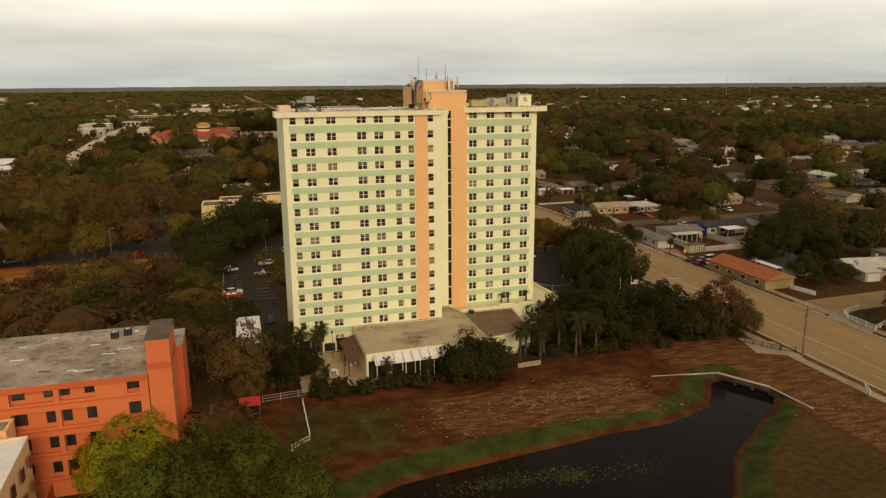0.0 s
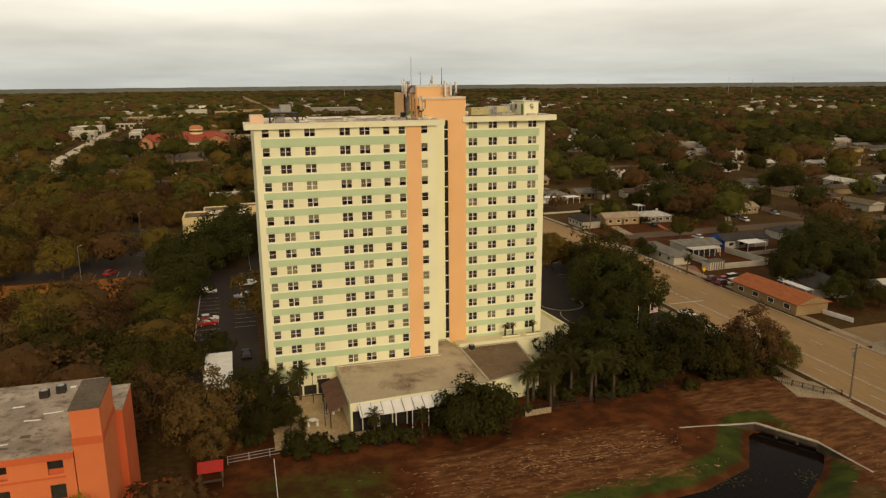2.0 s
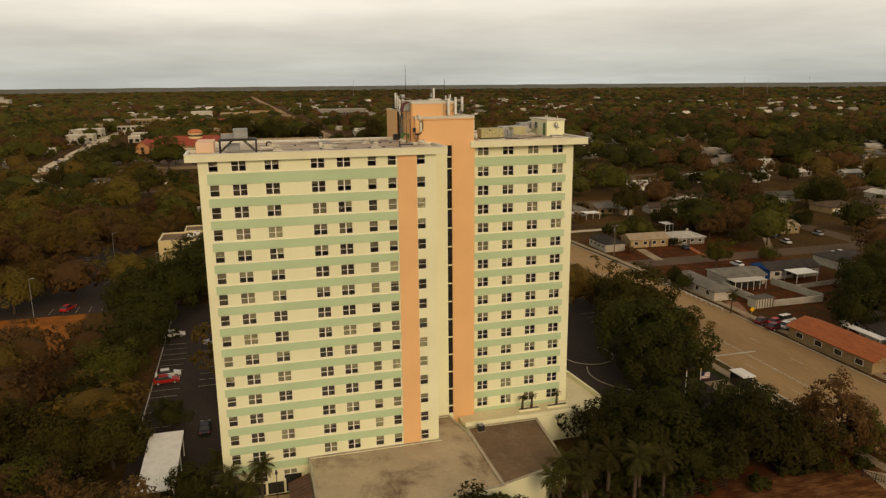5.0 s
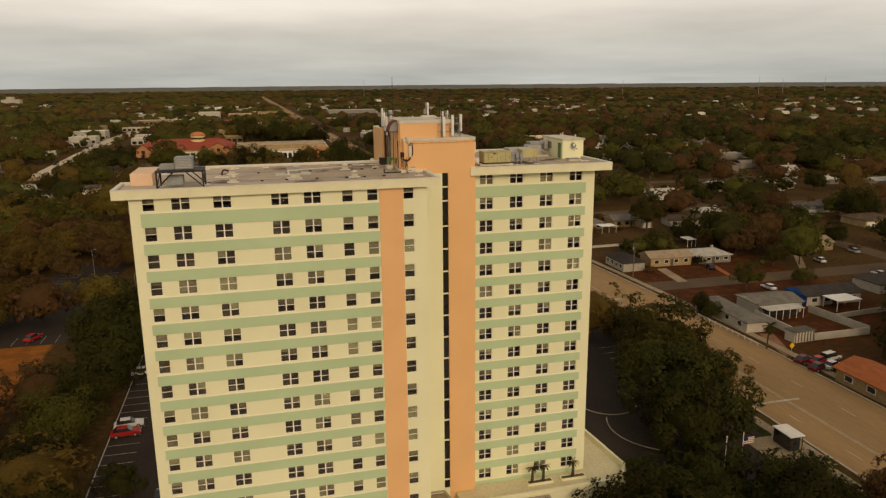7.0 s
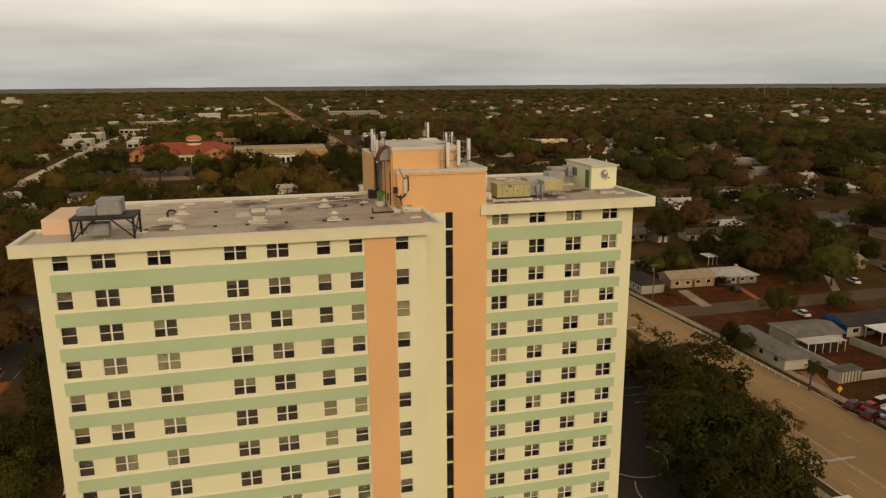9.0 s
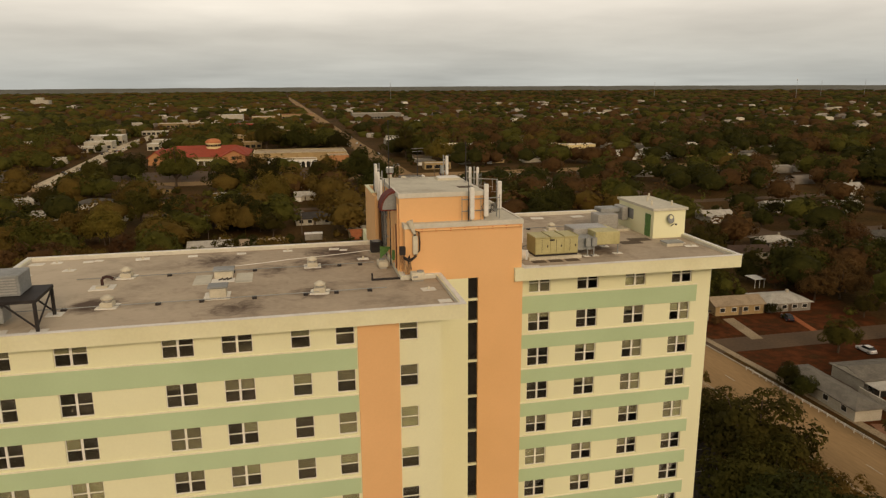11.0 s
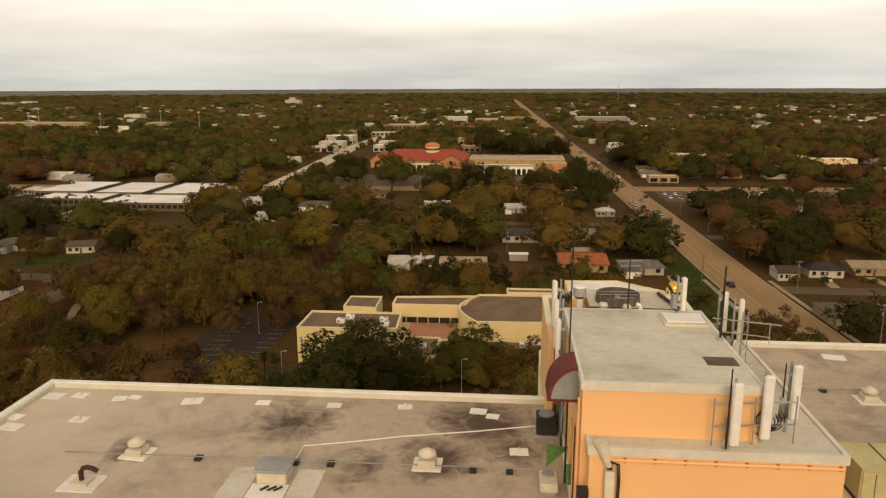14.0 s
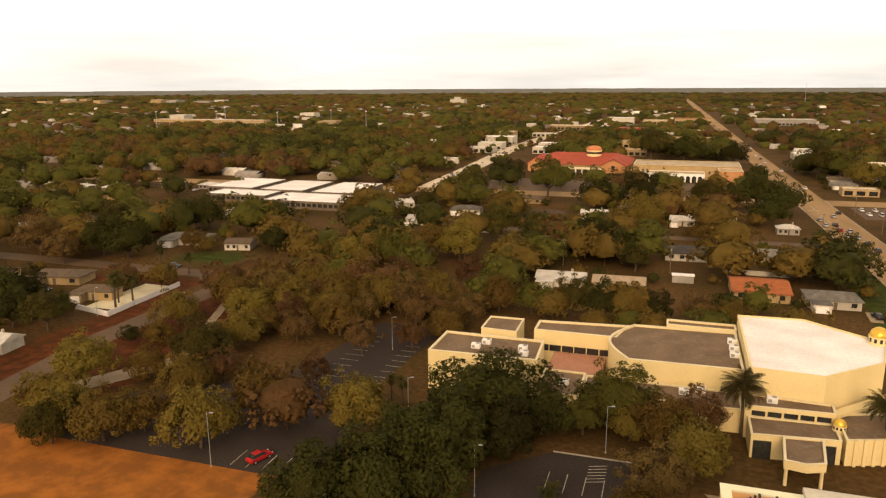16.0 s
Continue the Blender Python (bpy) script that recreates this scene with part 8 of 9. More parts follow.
part("horn_bracket", B(-0.08, -0.05, 1.31, 0.08, 0.14, 1.6), BLACK, ca)
for k in range(5):
    f = 0.045 * k
    part("cable", bent_tube(bmesh.new(), [(-0.08 + f, -0.05, 0.05), (-0.1 + f, -0.1, -0.12), (-0.3, -0.12, -0.22 - f), (-0.55, -0.08, -0.2 - f), (-0.8, 0.0, -0.05 - f)], 0.022, 5), BLACK, ca)
for k in range(3):
    part("cable", bent_tube(bmesh.new(), [(-0.3, -0.06, 1.75), (0.22 + 0.04 * k, -0.1, 1.55), (0.26 + 0.04 * k, -0.1, 0.9), (0.24 + 0.04 * k, -0.1, 0.3), (0.02, -0.08, 0.02)], 0.02, 5), BLACK, ca)
jb = thing("junction_box", (-2.62, 7.05, 46.35), label="dark green cable junction box with looped cables", category="junction box")
part("box", B(-0.18, -0.2, 0.1, 0.2, 0.12, 0.66, bevel=0.02), BLACK, jb)
for k in range(6):
    x = -0.13 + 0.055 * k
    part("cable", bent_tube(bmesh.new(), [(x, -0.05, 0.1), (x, -0.08, -0.35), (x * 0.8 + 0.04 * k, -0.12, -0.8), (0.12 + 0.07 * k, -0.1, -1.25 - 0.03 * k), (0.36 + 0.05 * k, -0.06, -0.9), (0.36 + 0.03 * k, -0.04, -0.2), (0.5, -0.02, 0.05)], 0.013, 5), BLACK, jb)
pr = thing("wall_pipe", (0, 7.14, 48.0), label="peach painted pipe along the top of the penthouse wall", category="pipe")
part("pipe", tube(bmesh.new(), (-1.75, 0, 0), (5.70, 0, 0), 0.06, seg=8), PEACH, pr)
for i in range(8):
    part("clip", B(-1.3 + i * 0.98, -0.03, -0.08, -1.2 + i * 0.98, 0.055, 0.08), ORANGE, pr)
bl = thing("angle_bar", (-3.6, 7.2, RZ), label="loose black steel angle lying on the roof", category="steel bar")
part("long_leg", B(-1.1, -0.08, 0, 0.9, 0.08, 0.12), BLACK, bl)
part("upright", B(-1.1, -0.08, 0.121, -1.0, 0.08, 0.5), BLACK, bl)
roof_unit(-1.7, 6.5, RZ, 0.9, 0.7, 0.6, LIME_W)
roof_unit(-3.5, 10.6, RZ, 1.1, 0.7, 0.5, LIME_W, 90)

# fan deck behind the motor room
fd = thing("cooling_fan", (0.3, 20.2, 47.2), label="large round cooling fan in a raised pale plant casing", category="fan")
part("platform", B(-1.45, -1.5, 2.2, 2.6, 2.0, 2.36, bevel=0.02), LIME_W, fd)
part("casing", B(-1.3, -1.1, 0.0, 2.45, 1.9, 2.198), STEEL_P, fd)
for k in range(6):
    part("louvre", B(-1.28, -1.16, 0.5 + k * 0.28, 2.43, -1.104, 0.6 + k * 0.28), BLACK, fd)
for x in (-1.35, 0.5, 2.5):
    part("post", B(x - 0.05, -1.45, 0, x + 0.05, -1.35, 2.197), STEEL_P, fd)
bm = bmesh.new()
k = 32
vs_ = [[bm.verts.new((r * math.cos(2 * math.pi * i / k), r * math.sin(2 * math.pi * i / k), z)) for i in range(k)] for r, z in ((1.10, 2.363), (1.06, 2.80), (1.0, 2.80), (1.0, 2.363))]
for i in range(k):
    for a in range(4):
        bm.faces.new((vs_[a][i], vs_[a][(i + 1) % k], vs_[(a + 1) % 4][(i + 1) % k], vs_[(a + 1) % 4][i]))
# brown metal, darkened to hold the shade inside the fan ring
SOOT_AND_SHADE = mat("shade_brown_sheet_metal", (0.15, 0.12, 0.09), (0.09, 0.072, 0.055), scale=0.8, fine=6)
part("shroud", bm, SOOT_AND_SHADE, fd)
part("fan_well", tube(bmesh.new(), (0, 0, 2.362), (0, 0, 2.38), 0.995, seg=32), SOOT_AND_SHADE, fd)
for i in range(5):
    bl_ = part("blade", prism(bmesh.new(), [(0.18, -0.1), (0.9, -0.17), (0.92, 0.13), (0.18, 0.1)], 0, 0.025), STEEL_P, fd)
    bl_.matrix_basis = pose(0, 0, 2.47, 0, 0, i * 72 + 12) @ Matrix.Rotation(radians(14), 4, "X")
part("hub", tube(bmesh.new(), (0, 0, 2.381), (0, 0, 2.56), 0.15, seg=14), STEEL, fd)
for y in (-0.25, 0.25):
    part("guard_bar", tube(bmesh.new(), (-1.03, y, 2.78), (1.03, y, 2.78), 0.025, seg=6), STEEL_P, fd)
pp = thing("deck_pipes", (0, 0, 47.2), label="rusty brown pipes and black hoses on the fan deck", category="pipes")
part("header_pipe", tube(bmesh.new(), (-1.3, 18.5, 2.5), (3.1, 18.5, 2.45), 0.09, seg=10), PIPE_BROWN, pp)
part("lower_pipe", tube(bmesh.new(), (-1.3, 18.5, 2.15), (3.0, 18.5, 2.1), 0.08, seg=10), PIPE_BROWN, pp)
part("riser", tube(bmesh.new(), (3.1, 18.5, 0), (3.1, 18.5, 2.5), 0.09, seg=10), PIPE_BROWN, pp)
part("elbow_pipe", tube(bmesh.new(), (2.5, 21.3, 2.5), (3.05, 18.6, 2.45), 0.09, seg=10), PIPE_BROWN, pp)
part("sloping_pipe", tube(bmesh.new(), (3.15, 22.0, 2.75), (3.72, 18.4, 1.3), 0.08, seg=10), PIPE_BROWN, pp)
for k in range(8):
    x = -2.9 + 0.11 * k
    bm = bmesh.new()
    top = 2.35 + 0.07 * (k % 4)
    pts_ = [(x, 18.3 + 0.05 * k, 1.2), (x - 0.05, 19.2, 1.9), (x + 0.05, 20.1 + 0.1 * (k % 3), top), (x + 0.15, 21.0, top + 0.02), (x + 0.28, 21.5, 1.7), (x + 0.3, 21.7, 0.9)]
    part("hose", bent_tube(bm, pts_, 0.04, 6), BLACK, pp)
stk = thing("vent_stack", (-1.9, 17.2, 49.6), label="grey drum-topped vent stack with rust streaks", category="vent stack")
part("flue", tube(bmesh.new(), (0, 0, 0), (0, 0, 0.98), 0.18, seg=16), LIME_W, stk)
part("cone", tube(bmesh.new(), (0, 0, 0.981), (0, 0, 1.1), 0.19, 0.29, 18), RUST, stk)
part("drum", tube(bmesh.new(), (0, 0, 1.101), (0, 0, 1.5), 0.30, seg=18), STEEL_P, stk)
part("drum_lid", tube(bmesh.new(), (0, 0, 1.501), (0, 0, 1.56), 0.31, 0.27, 18), WHITE, stk)
for x, h in ((-0.82, 0.8), (0.25, 0.72)):
    sv = thing("roof_stub_vent", (x, 17.1, 49.6), label="squat vent with pale cap", category="roof vent", group="stub vents")
    part("pipe", tube(bmesh.new(), (0, 0, 0), (0, 0, h - 0.42), 0.17, seg=14), BLACK if x < 0 else STEEL_P, sv)
    part("cap", tube(bmesh.new(), (0, 0, h - 0.419), (0, 0, h - 0.1), 0.19, 0.21, 14), STEEL_P, sv)
    part("cap_top", tube(bmesh.new(), (0, 0, h - 0.099), (0, 0, h), 0.22, 0.17, 14), LIME_W, sv)
wpipe = thing("white_vent_pipe", (0.85, 17.0, 49.6), label="bent white plastic vent pipe", category="vent pipe")
bm = bmesh.new()
bent_tube(bm, [(0, 0, 0), (0, 0, 0.62), (-0.06, 0, 0.76), (-0.2, 0, 0.82)], 0.09, 10)
part("pipe", bm, WHITE, wpipe)

# right wing plant
ac = thing("package_air_conditioner", (7.82, 10.15, RZ), label="large olive beige packaged air conditioner on a curb", category="air conditioner")
part("curb", B(-0.5, -0.25, 0, 3.6, 2.1, 0.22), LIME_W, ac)
part("frame_rail", B(0.02, 0.02, 0.221, 3.36, 1.93, 0.36), BLACK, ac)
part("cabinet", B(0, 0, 0.361, 3.38, 1.95, 1.62, bevel=0.03), OLIVE, ac)
for i, (a, b) in enumerate(((0.06, 1.12), (1.18, 2.2), (2.26, 3.32))):
    dr = part("access_door", B(a, -0.04, 0.42, b, -0.004, 1.56, bevel=0.012), OLIVE, ac)
    part("door_seam", B(a + 0.45, -0.05, 0.5, a + 0.475, -0.041, 1.48), BLACK, dr)
    part("door_latch", B(b - 0.2, -0.07, 0.9, b - 0.13, -0.041, 1.06), BLACK, dr)
    part("roof_panel", B(a - 0.08, -0.09, 1.623, b + 0.02, 2.0, 1.68), OLIVE, ac)
    part("roof_seam", B(b + 0.022, -0.09, 1.623, b + 0.06, 2.0, 1.73), OLIVE, ac)
part("label_plate", B(1.12, -0.065, 1.38, 1.5, -0.042, 1.5), BLACK, ac)
part("coil_grille", B(3.382, 0.2, 0.5, 3.42, 1.75, 1.5), BLACK, ac)
part("gas_pipe", bent_tube(bmesh.new(), [(-0.35, 1.7, 0.02), (-0.35, 1.7, 0.5), (-0.35, 2.2, 0.55), (0.5, 2.4, 0.55), (1.2, 2.4, 0.3)], 0.04, 7), STEEL_P, ac)
for x in (7.9, 9.2, 10.5):
    solid("walkway_pad", B(-0.5, -0.35, 0, 0.5, 0.35, 0.025), BROWNROOF, "dark brown rubber walkway pad on the roof", "roof pad", group="walkway pads", loc=(x, 9.5, RZ))
du = thing("duct_unit", (11.9, 10.4, RZ), label="galvanised duct and olive plenum on legs", category="duct")
part("plenum", B(0.9, 0.2, 0.75, 2.9, 2.9, 1.75, bevel=0.04), OLIVE, du)
part("duct_top", B(-0.3, 1.7, 1.1, 2.6, 3.6, 1.78, bevel=0.05), STEEL, du)
part("coil_box", B(-0.5, 0.3, 0.4, 0.85, 1.6, 1.35, bevel=0.03), STEEL_P, du)
for k in range(2):
    part("disconnect_box", B(0.0 + 0.5 * k, -0.12, 0.75, 0.4 + 0.5 * k, 0.08, 1.4, bevel=0.02), STEEL_P, du)
for x, y in ((0.2, 0.0), (0.7, 0.0), (2.8, 0.3), (2.8, 2.7)):
    part("post", tube(bmesh.new(), (x, y, 0), (x, y, 0.78 if x > 2 else 1.6), 0.05, seg=8), STEEL_P, du)
    part("foot_patch", B(x - 0.35, y - 0.25, 0, x + 0.35, y + 0.25, 0.03), PATCH, du)
gu = thing("grey_air_handler", (16.6, 18.6, RZ), label="grey louvred air handler with sloping duct", category="air handler")
part("base", B(-0.2, -0.3, 0, 2.9, 2.6, 0.2), LIME_W, gu)
part("casing", B(0, 0, 0.201, 1.9, 1.6, 1.5, bevel=0.04), STEEL, gu)
for i in range(5):
    part("louvre", B(0.1, -0.05, 0.35 + i * 0.22, 1.8, -0.004, 0.45 + i * 0.22), STEEL, gu)
part("upper_casing", B(0.7, 1.0, 1.503, 2.5, 2.5, 1.85, bevel=0.04), STEEL_P, gu)
part("duct_bend", B(2.55, 0.6, 0.8, 3.15, 2.3, 2.0, bevel=0.06), STEEL, gu)
hutr = thing("roof_hut", (0, 0, RZ), label="cream rooftop machine hut with green door", category="hut")
part("wall", B(19.9, 14.9, 0, 22.8, 21.4, 2.35), CREAM, hutr)
part("roof", B(19.75, 14.75, 2.353, 22.95, 21.55, 2.55), DECK_PALE, hutr)
dr = part("door", B(19.85, 15.4, 0.05, 19.897, 16.3, 1.95), GREEN_DOOR, hutr, "green metal door")
part("door_handle", B(19.80, 16.15, 0.95, 19.849, 16.22, 1.05), STEEL, dr)
part("louvre", B(19.85, 18.5, 1.0, 19.897, 20.3, 1.9), STEEL_P, hutr)
for x, y in ((20.5, 16.5), (22.2, 16.2), (21.2, 18.6), (22.3, 20.4)):
    part("roof_stub", tube(bmesh.new(), (x, y, 2.55), (x, y, 2.95), 0.08, seg=8), LIME_W, hutr)
ds = thing("satellite_dish", (21.5, 14.75, RZ + 1.2), label="small grey satellite dish on the hut wall", category="satellite dish")
part("arm", tube(bmesh.new(), (0, 0.1, -0.2), (0, -0.35, 0.1), 0.035, seg=6), BLACK, ds)
bm = bmesh.new()
bmesh.ops.create_uvsphere(bm, u_segments=18, v_segments=10, radius=0.55)
bmesh.ops.bisect_plane(bm, geom=bm.verts[:] + bm.edges[:] + bm.faces[:], plane_co=(0, 0, -0.36), plane_no=(0, 0, 1), clear_outer=True)
bmesh.ops.solidify(bm, geom=bm.faces[:], thickness=0.02)
dd = part("reflector", bm, STEEL_P, ds)
dd.matrix_basis = pose(0.0, -0.35, 0.55, 75, 0, 20)
part("feed", B(-0.06, -0.75, 0.05, 0.06, -0.6, 0.15), BLACK, ds)
dsh = thing("microwave_drum", (6.35, 8.75, RZ + 0.85), label="round white drum antenna beside the peach wall", category="antenna")
part("drum", tube(bmesh.new(), (-0.1, -0.1, 0), (0.25, -0.35, 0), 0.36, seg=20), WHITE, dsh)
part("pole", tube(bmesh.new(), (-0.15, 0, -0.85), (-0.15, 0, 2.3), 0.05, seg=8), STEEL_P, dsh)
part("panel", B(-0.25, -0.25, 0.9, -0.05, -0.08, 2.2), WHITE, dsh)
for x, y in ((17.4, 13.9), (18.6, 14.8)):
    solid("roof_mat", B(-0.9, -0.5, 0, 0.9, 0.5, 0.03), BROWNROOF, "brown mat lying on the roof", "mat", group="roof mats", loc=(x, y, RZ))
bxr = thing("low_roof_box", (20.2, 12.3, RZ), label="low pale box curb on the roof", category="roof curb")
part("curb", B(-0.7, -0.5, 0, 0.7, 0.5, 0.25), LIME_W, bxr)
part("lid", B(-0.75, -0.55, 0.251, 0.75, 0.55, 0.33), STEEL_P, bxr)


# ---- vehicles ----
TYRE = mat("tyre_rubber", (0.015, 0.015, 0.015), (0.025, 0.025, 0.025), rough=0.9)


def extrude_profile(prof, half, taper=0.0):
    bm = bmesh.new()
    top = max(p[1] for p in prof)
    low = min(p[1] for p in prof)
    sides = []
    for s in (-1, 1):
        sides.append([bm.verts.new((x, s * (half - taper * (z - low) / (top - low)), z)) for x, z in prof])
    n = len(prof)
    bm.faces.new(sides[0])
    bm.faces.new(sides[1][::-1])
    for i in range(n):
        j = (i + 1) % n
        bm.faces.new((sides[0][i], sides[1][i], sides[1][j], sides[0][j]))
    bmesh.ops.bevel(bm, geom=bm.edges[:], offset=0.04, segments=1, affect="EDGES")
    return bm


def make_car(colour, label, van=False):
    c = thing("car", label=label, category="car", group="cars")
    paint = mat("car_paint_" + label.split()[0], colour, tuple(v * 0.85 for v in colour), rough=0.3, scale=0.5, fine=4, bump=0.0, fine_amt=0.04)
    body = [(-2.2, 0.35), (2.2, 0.35), (2.25, 0.7), (1.2, 0.95), (-1.9, 0.98), (-2.25, 0.8)]
    cabin = [(-1.85, 0.96), (1.05, 0.94), (0.35, 1.48), (-1.35, 1.5)] if not van else [(-2.15, 0.96), (1.25, 0.94), (0.7, 1.75), (-2.1, 1.8)]
    part("body", extrude_profile(body, 0.88, 0.06), paint, c)
    part("cabin_glass", extrude_profile(cabin, 0.80, 0.16), DARK_GLASS, c)
    xs = (-1.25, 0.28) if not van else (-2.0, 0.62)
    zt = 1.5 if not van else 1.8
    part("roof", B(xs[0], -0.62, zt - 0.02, xs[1], 0.62, zt + 0.03, bevel=0.02), paint, c)
    for x in (-1.4, 1.4):
        for y in (-0.8, 0.8):
            w = part("wheel", tube(bmesh.new(), (x, y - 0.11, 0.33), (x, y + 0.11, 0.33), 0.33, seg=14), TYRE, c)
            part("rim", tube(bmesh.new(), (x, y - 0.12, 0.33), (x, y + 0.12, 0.33), 0.19, seg=10), STEEL, w)
    for y in (-0.62, 0.62):
        part("headlight", B(2.16, y - 0.16, 0.62, 2.27, y + 0.16, 0.74), WHITE, c)
        part("tail_light", B(-2.27, y - 0.14, 0.7, -2.18, y + 0.14, 0.84), REDROOF, c)
    return c


CAR = {"white": make_car((0.72, 0.71, 0.66), "white saloon car with dark windows"), "red": make_car((0.42, 0.02, 0.02), "red saloon car with dark windows"), "dark": make_car((0.02, 0.022, 0.028), "dark blue-black saloon car"), "silver": make_car((0.34, 0.34, 0.33), "silver grey saloon car"), "van": make_car((0.60, 0.58, 0.52), "pale people carrier van", True), "maroon": make_car((0.10, 0.012, 0.015), "maroon saloon car with dark windows")}
for kind_, x, y, rz in (("white", -41.2, 46.2, 8), ("red", -41.2, 43.2, 5), ("white", -41.9, 68.8, 5), ("white", -32.0, 73.2, 180), ("silver", -33.4, 62, 180), ("red", -68.2, 95.9, 68), ("silver", -102, 98, 20), ("dark", -167, 201.6, 5), ("maroon", -95, 161, 0), ("dark", 62.6, 203, 92), ("dark", -33.6, 21.8, 90),
                        ("maroon", 83.6, 40.2, 20), ("red", 86.2, 38.9, 15), ("maroon", 83.6, 36.2, 15), ("white", 86.8, 36.2, 15), ("van", 89.4, 39.6, 12), ("white", 145.6, 106.2, 80), ("dark", 148.4, 114.6, 20), ("silver", 165, 113.6, 80), ("white", 149.8, 88.4, 88), ("dark", 109.2, 108.4, 75), ("silver", 162.8, 215.6, 85), ("white", 111.2, 85.5, 90), ("dark", 47.8, 209, 100), ("dark", -20.0, 92.6, 90), ("white", -25.8, 88.6, 90), ("silver", 41, 62, 0), ("white", 41, 58, 0), ("dark", 41, 66, 0), ("silver", 30, 52, 90), ("dark", -143, 172, 60), ("white", 94.3, 211.5, 85)):
    copy_thing(CAR[kind_], pose(x, y, 0.03, 0, 0, rz))
rc = random.Random(9)
for x, y in ((57.6, 356), (61.9, 345), (64.8, 331), (65.2, 318), (66.2, 307), (67.0, 295), (61.5, 333), (61.8, 320), (65.0, 367), (61.5, 308), (57.8, 343), (69, 378)):
    copy_thing(CAR[rc.choice(("white", "dark", "silver", "silver", "dark", "red"))], pose(x, y, 0.04, 0, 0, 92))
for i in range(22):
    copy_thing(CAR[rc.choice(("white", "dark", "silver", "white", "red", "van"))], pose(82 + (i % 11) * 5.6 + rc.uniform(-1, 1), 376 + (i // 11) * 14 + rc.uniform(-1, 1), 0.03, 0, 0, 90))
for i in range(16):
    copy_thing(CAR[rc.choice(("white", "dark", "silver", "white", "van"))], pose(-160 + rc.uniform(-3, 3), 330 + i * 4.0, 0.03, 0, 0, rc.choice((0, 180))))
for i in range(22):
    y = rc.uniform(420, 780)
    copy_thing(CAR[rc.choice(("white", "dark", "silver", "white", "red"))], pose(float(np.interp(y, (396, 500, 685, 810), (-146, -149, -157, -154))) + rc.choice((-5, -2, 2, 5)), y, 0.04, 0, 0, 92))
for i in range(24):
    y = rc.uniform(430, 760)
    copy_thing(CAR[rc.choice(("white", "dark", "silver", "white"))], pose(road_x(y) + rc.choice((-7.5, -4.5, 2.5, 6)), y, 0.04, 0, 0, 92))
for i in range(20):
    x, y = rc.choice(HAB)
    if 84 < x < 170 and y < 130:
        continue
    copy_thing(CAR[rc.choice(("white", "dark", "silver", "red", "white", "van"))], pose(x + rc.uniform(-9, 9), y - 11 + rc.uniform(-1, 1), 0.03, 0, 0, rc.choice((0, 90))))
for ob in CAR.values():
    for o in [*ob.children_recursive, ob]:
        bpy.data.objects.remove(o)

# ---- poles, signs, fences ----
WOOD_POLE = mat("weathered_pole_wood", (0.16, 0.12, 0.08), (0.11, 0.085, 0.06), scale=1, fine=6, stretch=(4, 4, 0.4))


def utility_pole(x, y, h=11.0, rz=0.0):
    p = thing("utility_pole", (x, y, 0), rz, label="weathered wooden utility pole with crossarm", category="utility pole", group="utility poles")
    part("pole", tube(bmesh.new(), (0, 0, -0.2), (0, 0, h), 0.17, 0.11, 9), WOOD_POLE, p)
    part("crossarm", B(-1.1, -0.07, h - 0.75, 1.1, 0.07, h - 0.6), WOOD_POLE, p)
    for k in (-1.0, -0.4, 0.4, 1.0):
        part("insulator", tube(bmesh.new(), (k, 0, h - 0.6), (k, 0, h - 0.42), 0.05, seg=6), STEEL, p)
    part("transformer", tube(bmesh.new(), (0, 0.38, h - 2.3), (0, 0.38, h - 1.4), 0.24, seg=12), STEEL_P, p)


utility_pole(60.4, -27.3, 9.5)
for y in (105, 150, 195, 240, 285, 330, 375):
    utility_pole(road_x(y) + 12.0, y, 10.5)
for y in (205, 260, 320):
    utility_pole(road_x(y) - 12.0, y, 9.5)
for x in (-110, -75, -40, -5, 30):
    utility_pole(x, 242, 9.5)


def street_lamp(x, y, h, label, arm=0.7, rz=0.0, material=None):
    p = thing("street_lamp", (x, y, 0), rz, label=label, category="street lamp", group="street lamps")
    part("pole", tube(bmesh.new(), (0, 0, -0.1), (0, 0, h), 0.07, 0.045, 8), material or STEEL_P, p)
    if arm:
        part("arm", tube(bmesh.new(), (0, 0, h - 0.1), (arm, 0, h + 0.15), 0.04, seg=6), material or STEEL_P, p)
    hd_ = part("head", B(arm - 0.1, -0.14, h + 0.08, arm + 0.5, 0.14, h + 0.22, bevel=0.03) if arm else tube(bmesh.new(), (0, 0, h), (0, 0, h + 0.5), 0.2, 0.08, 8), material or STEEL_P, p)
    part("base", tube(bmesh.new(), (0, 0, -0.05), (0, 0, 0.3), 0.13, seg=8), CONCRETE, p)


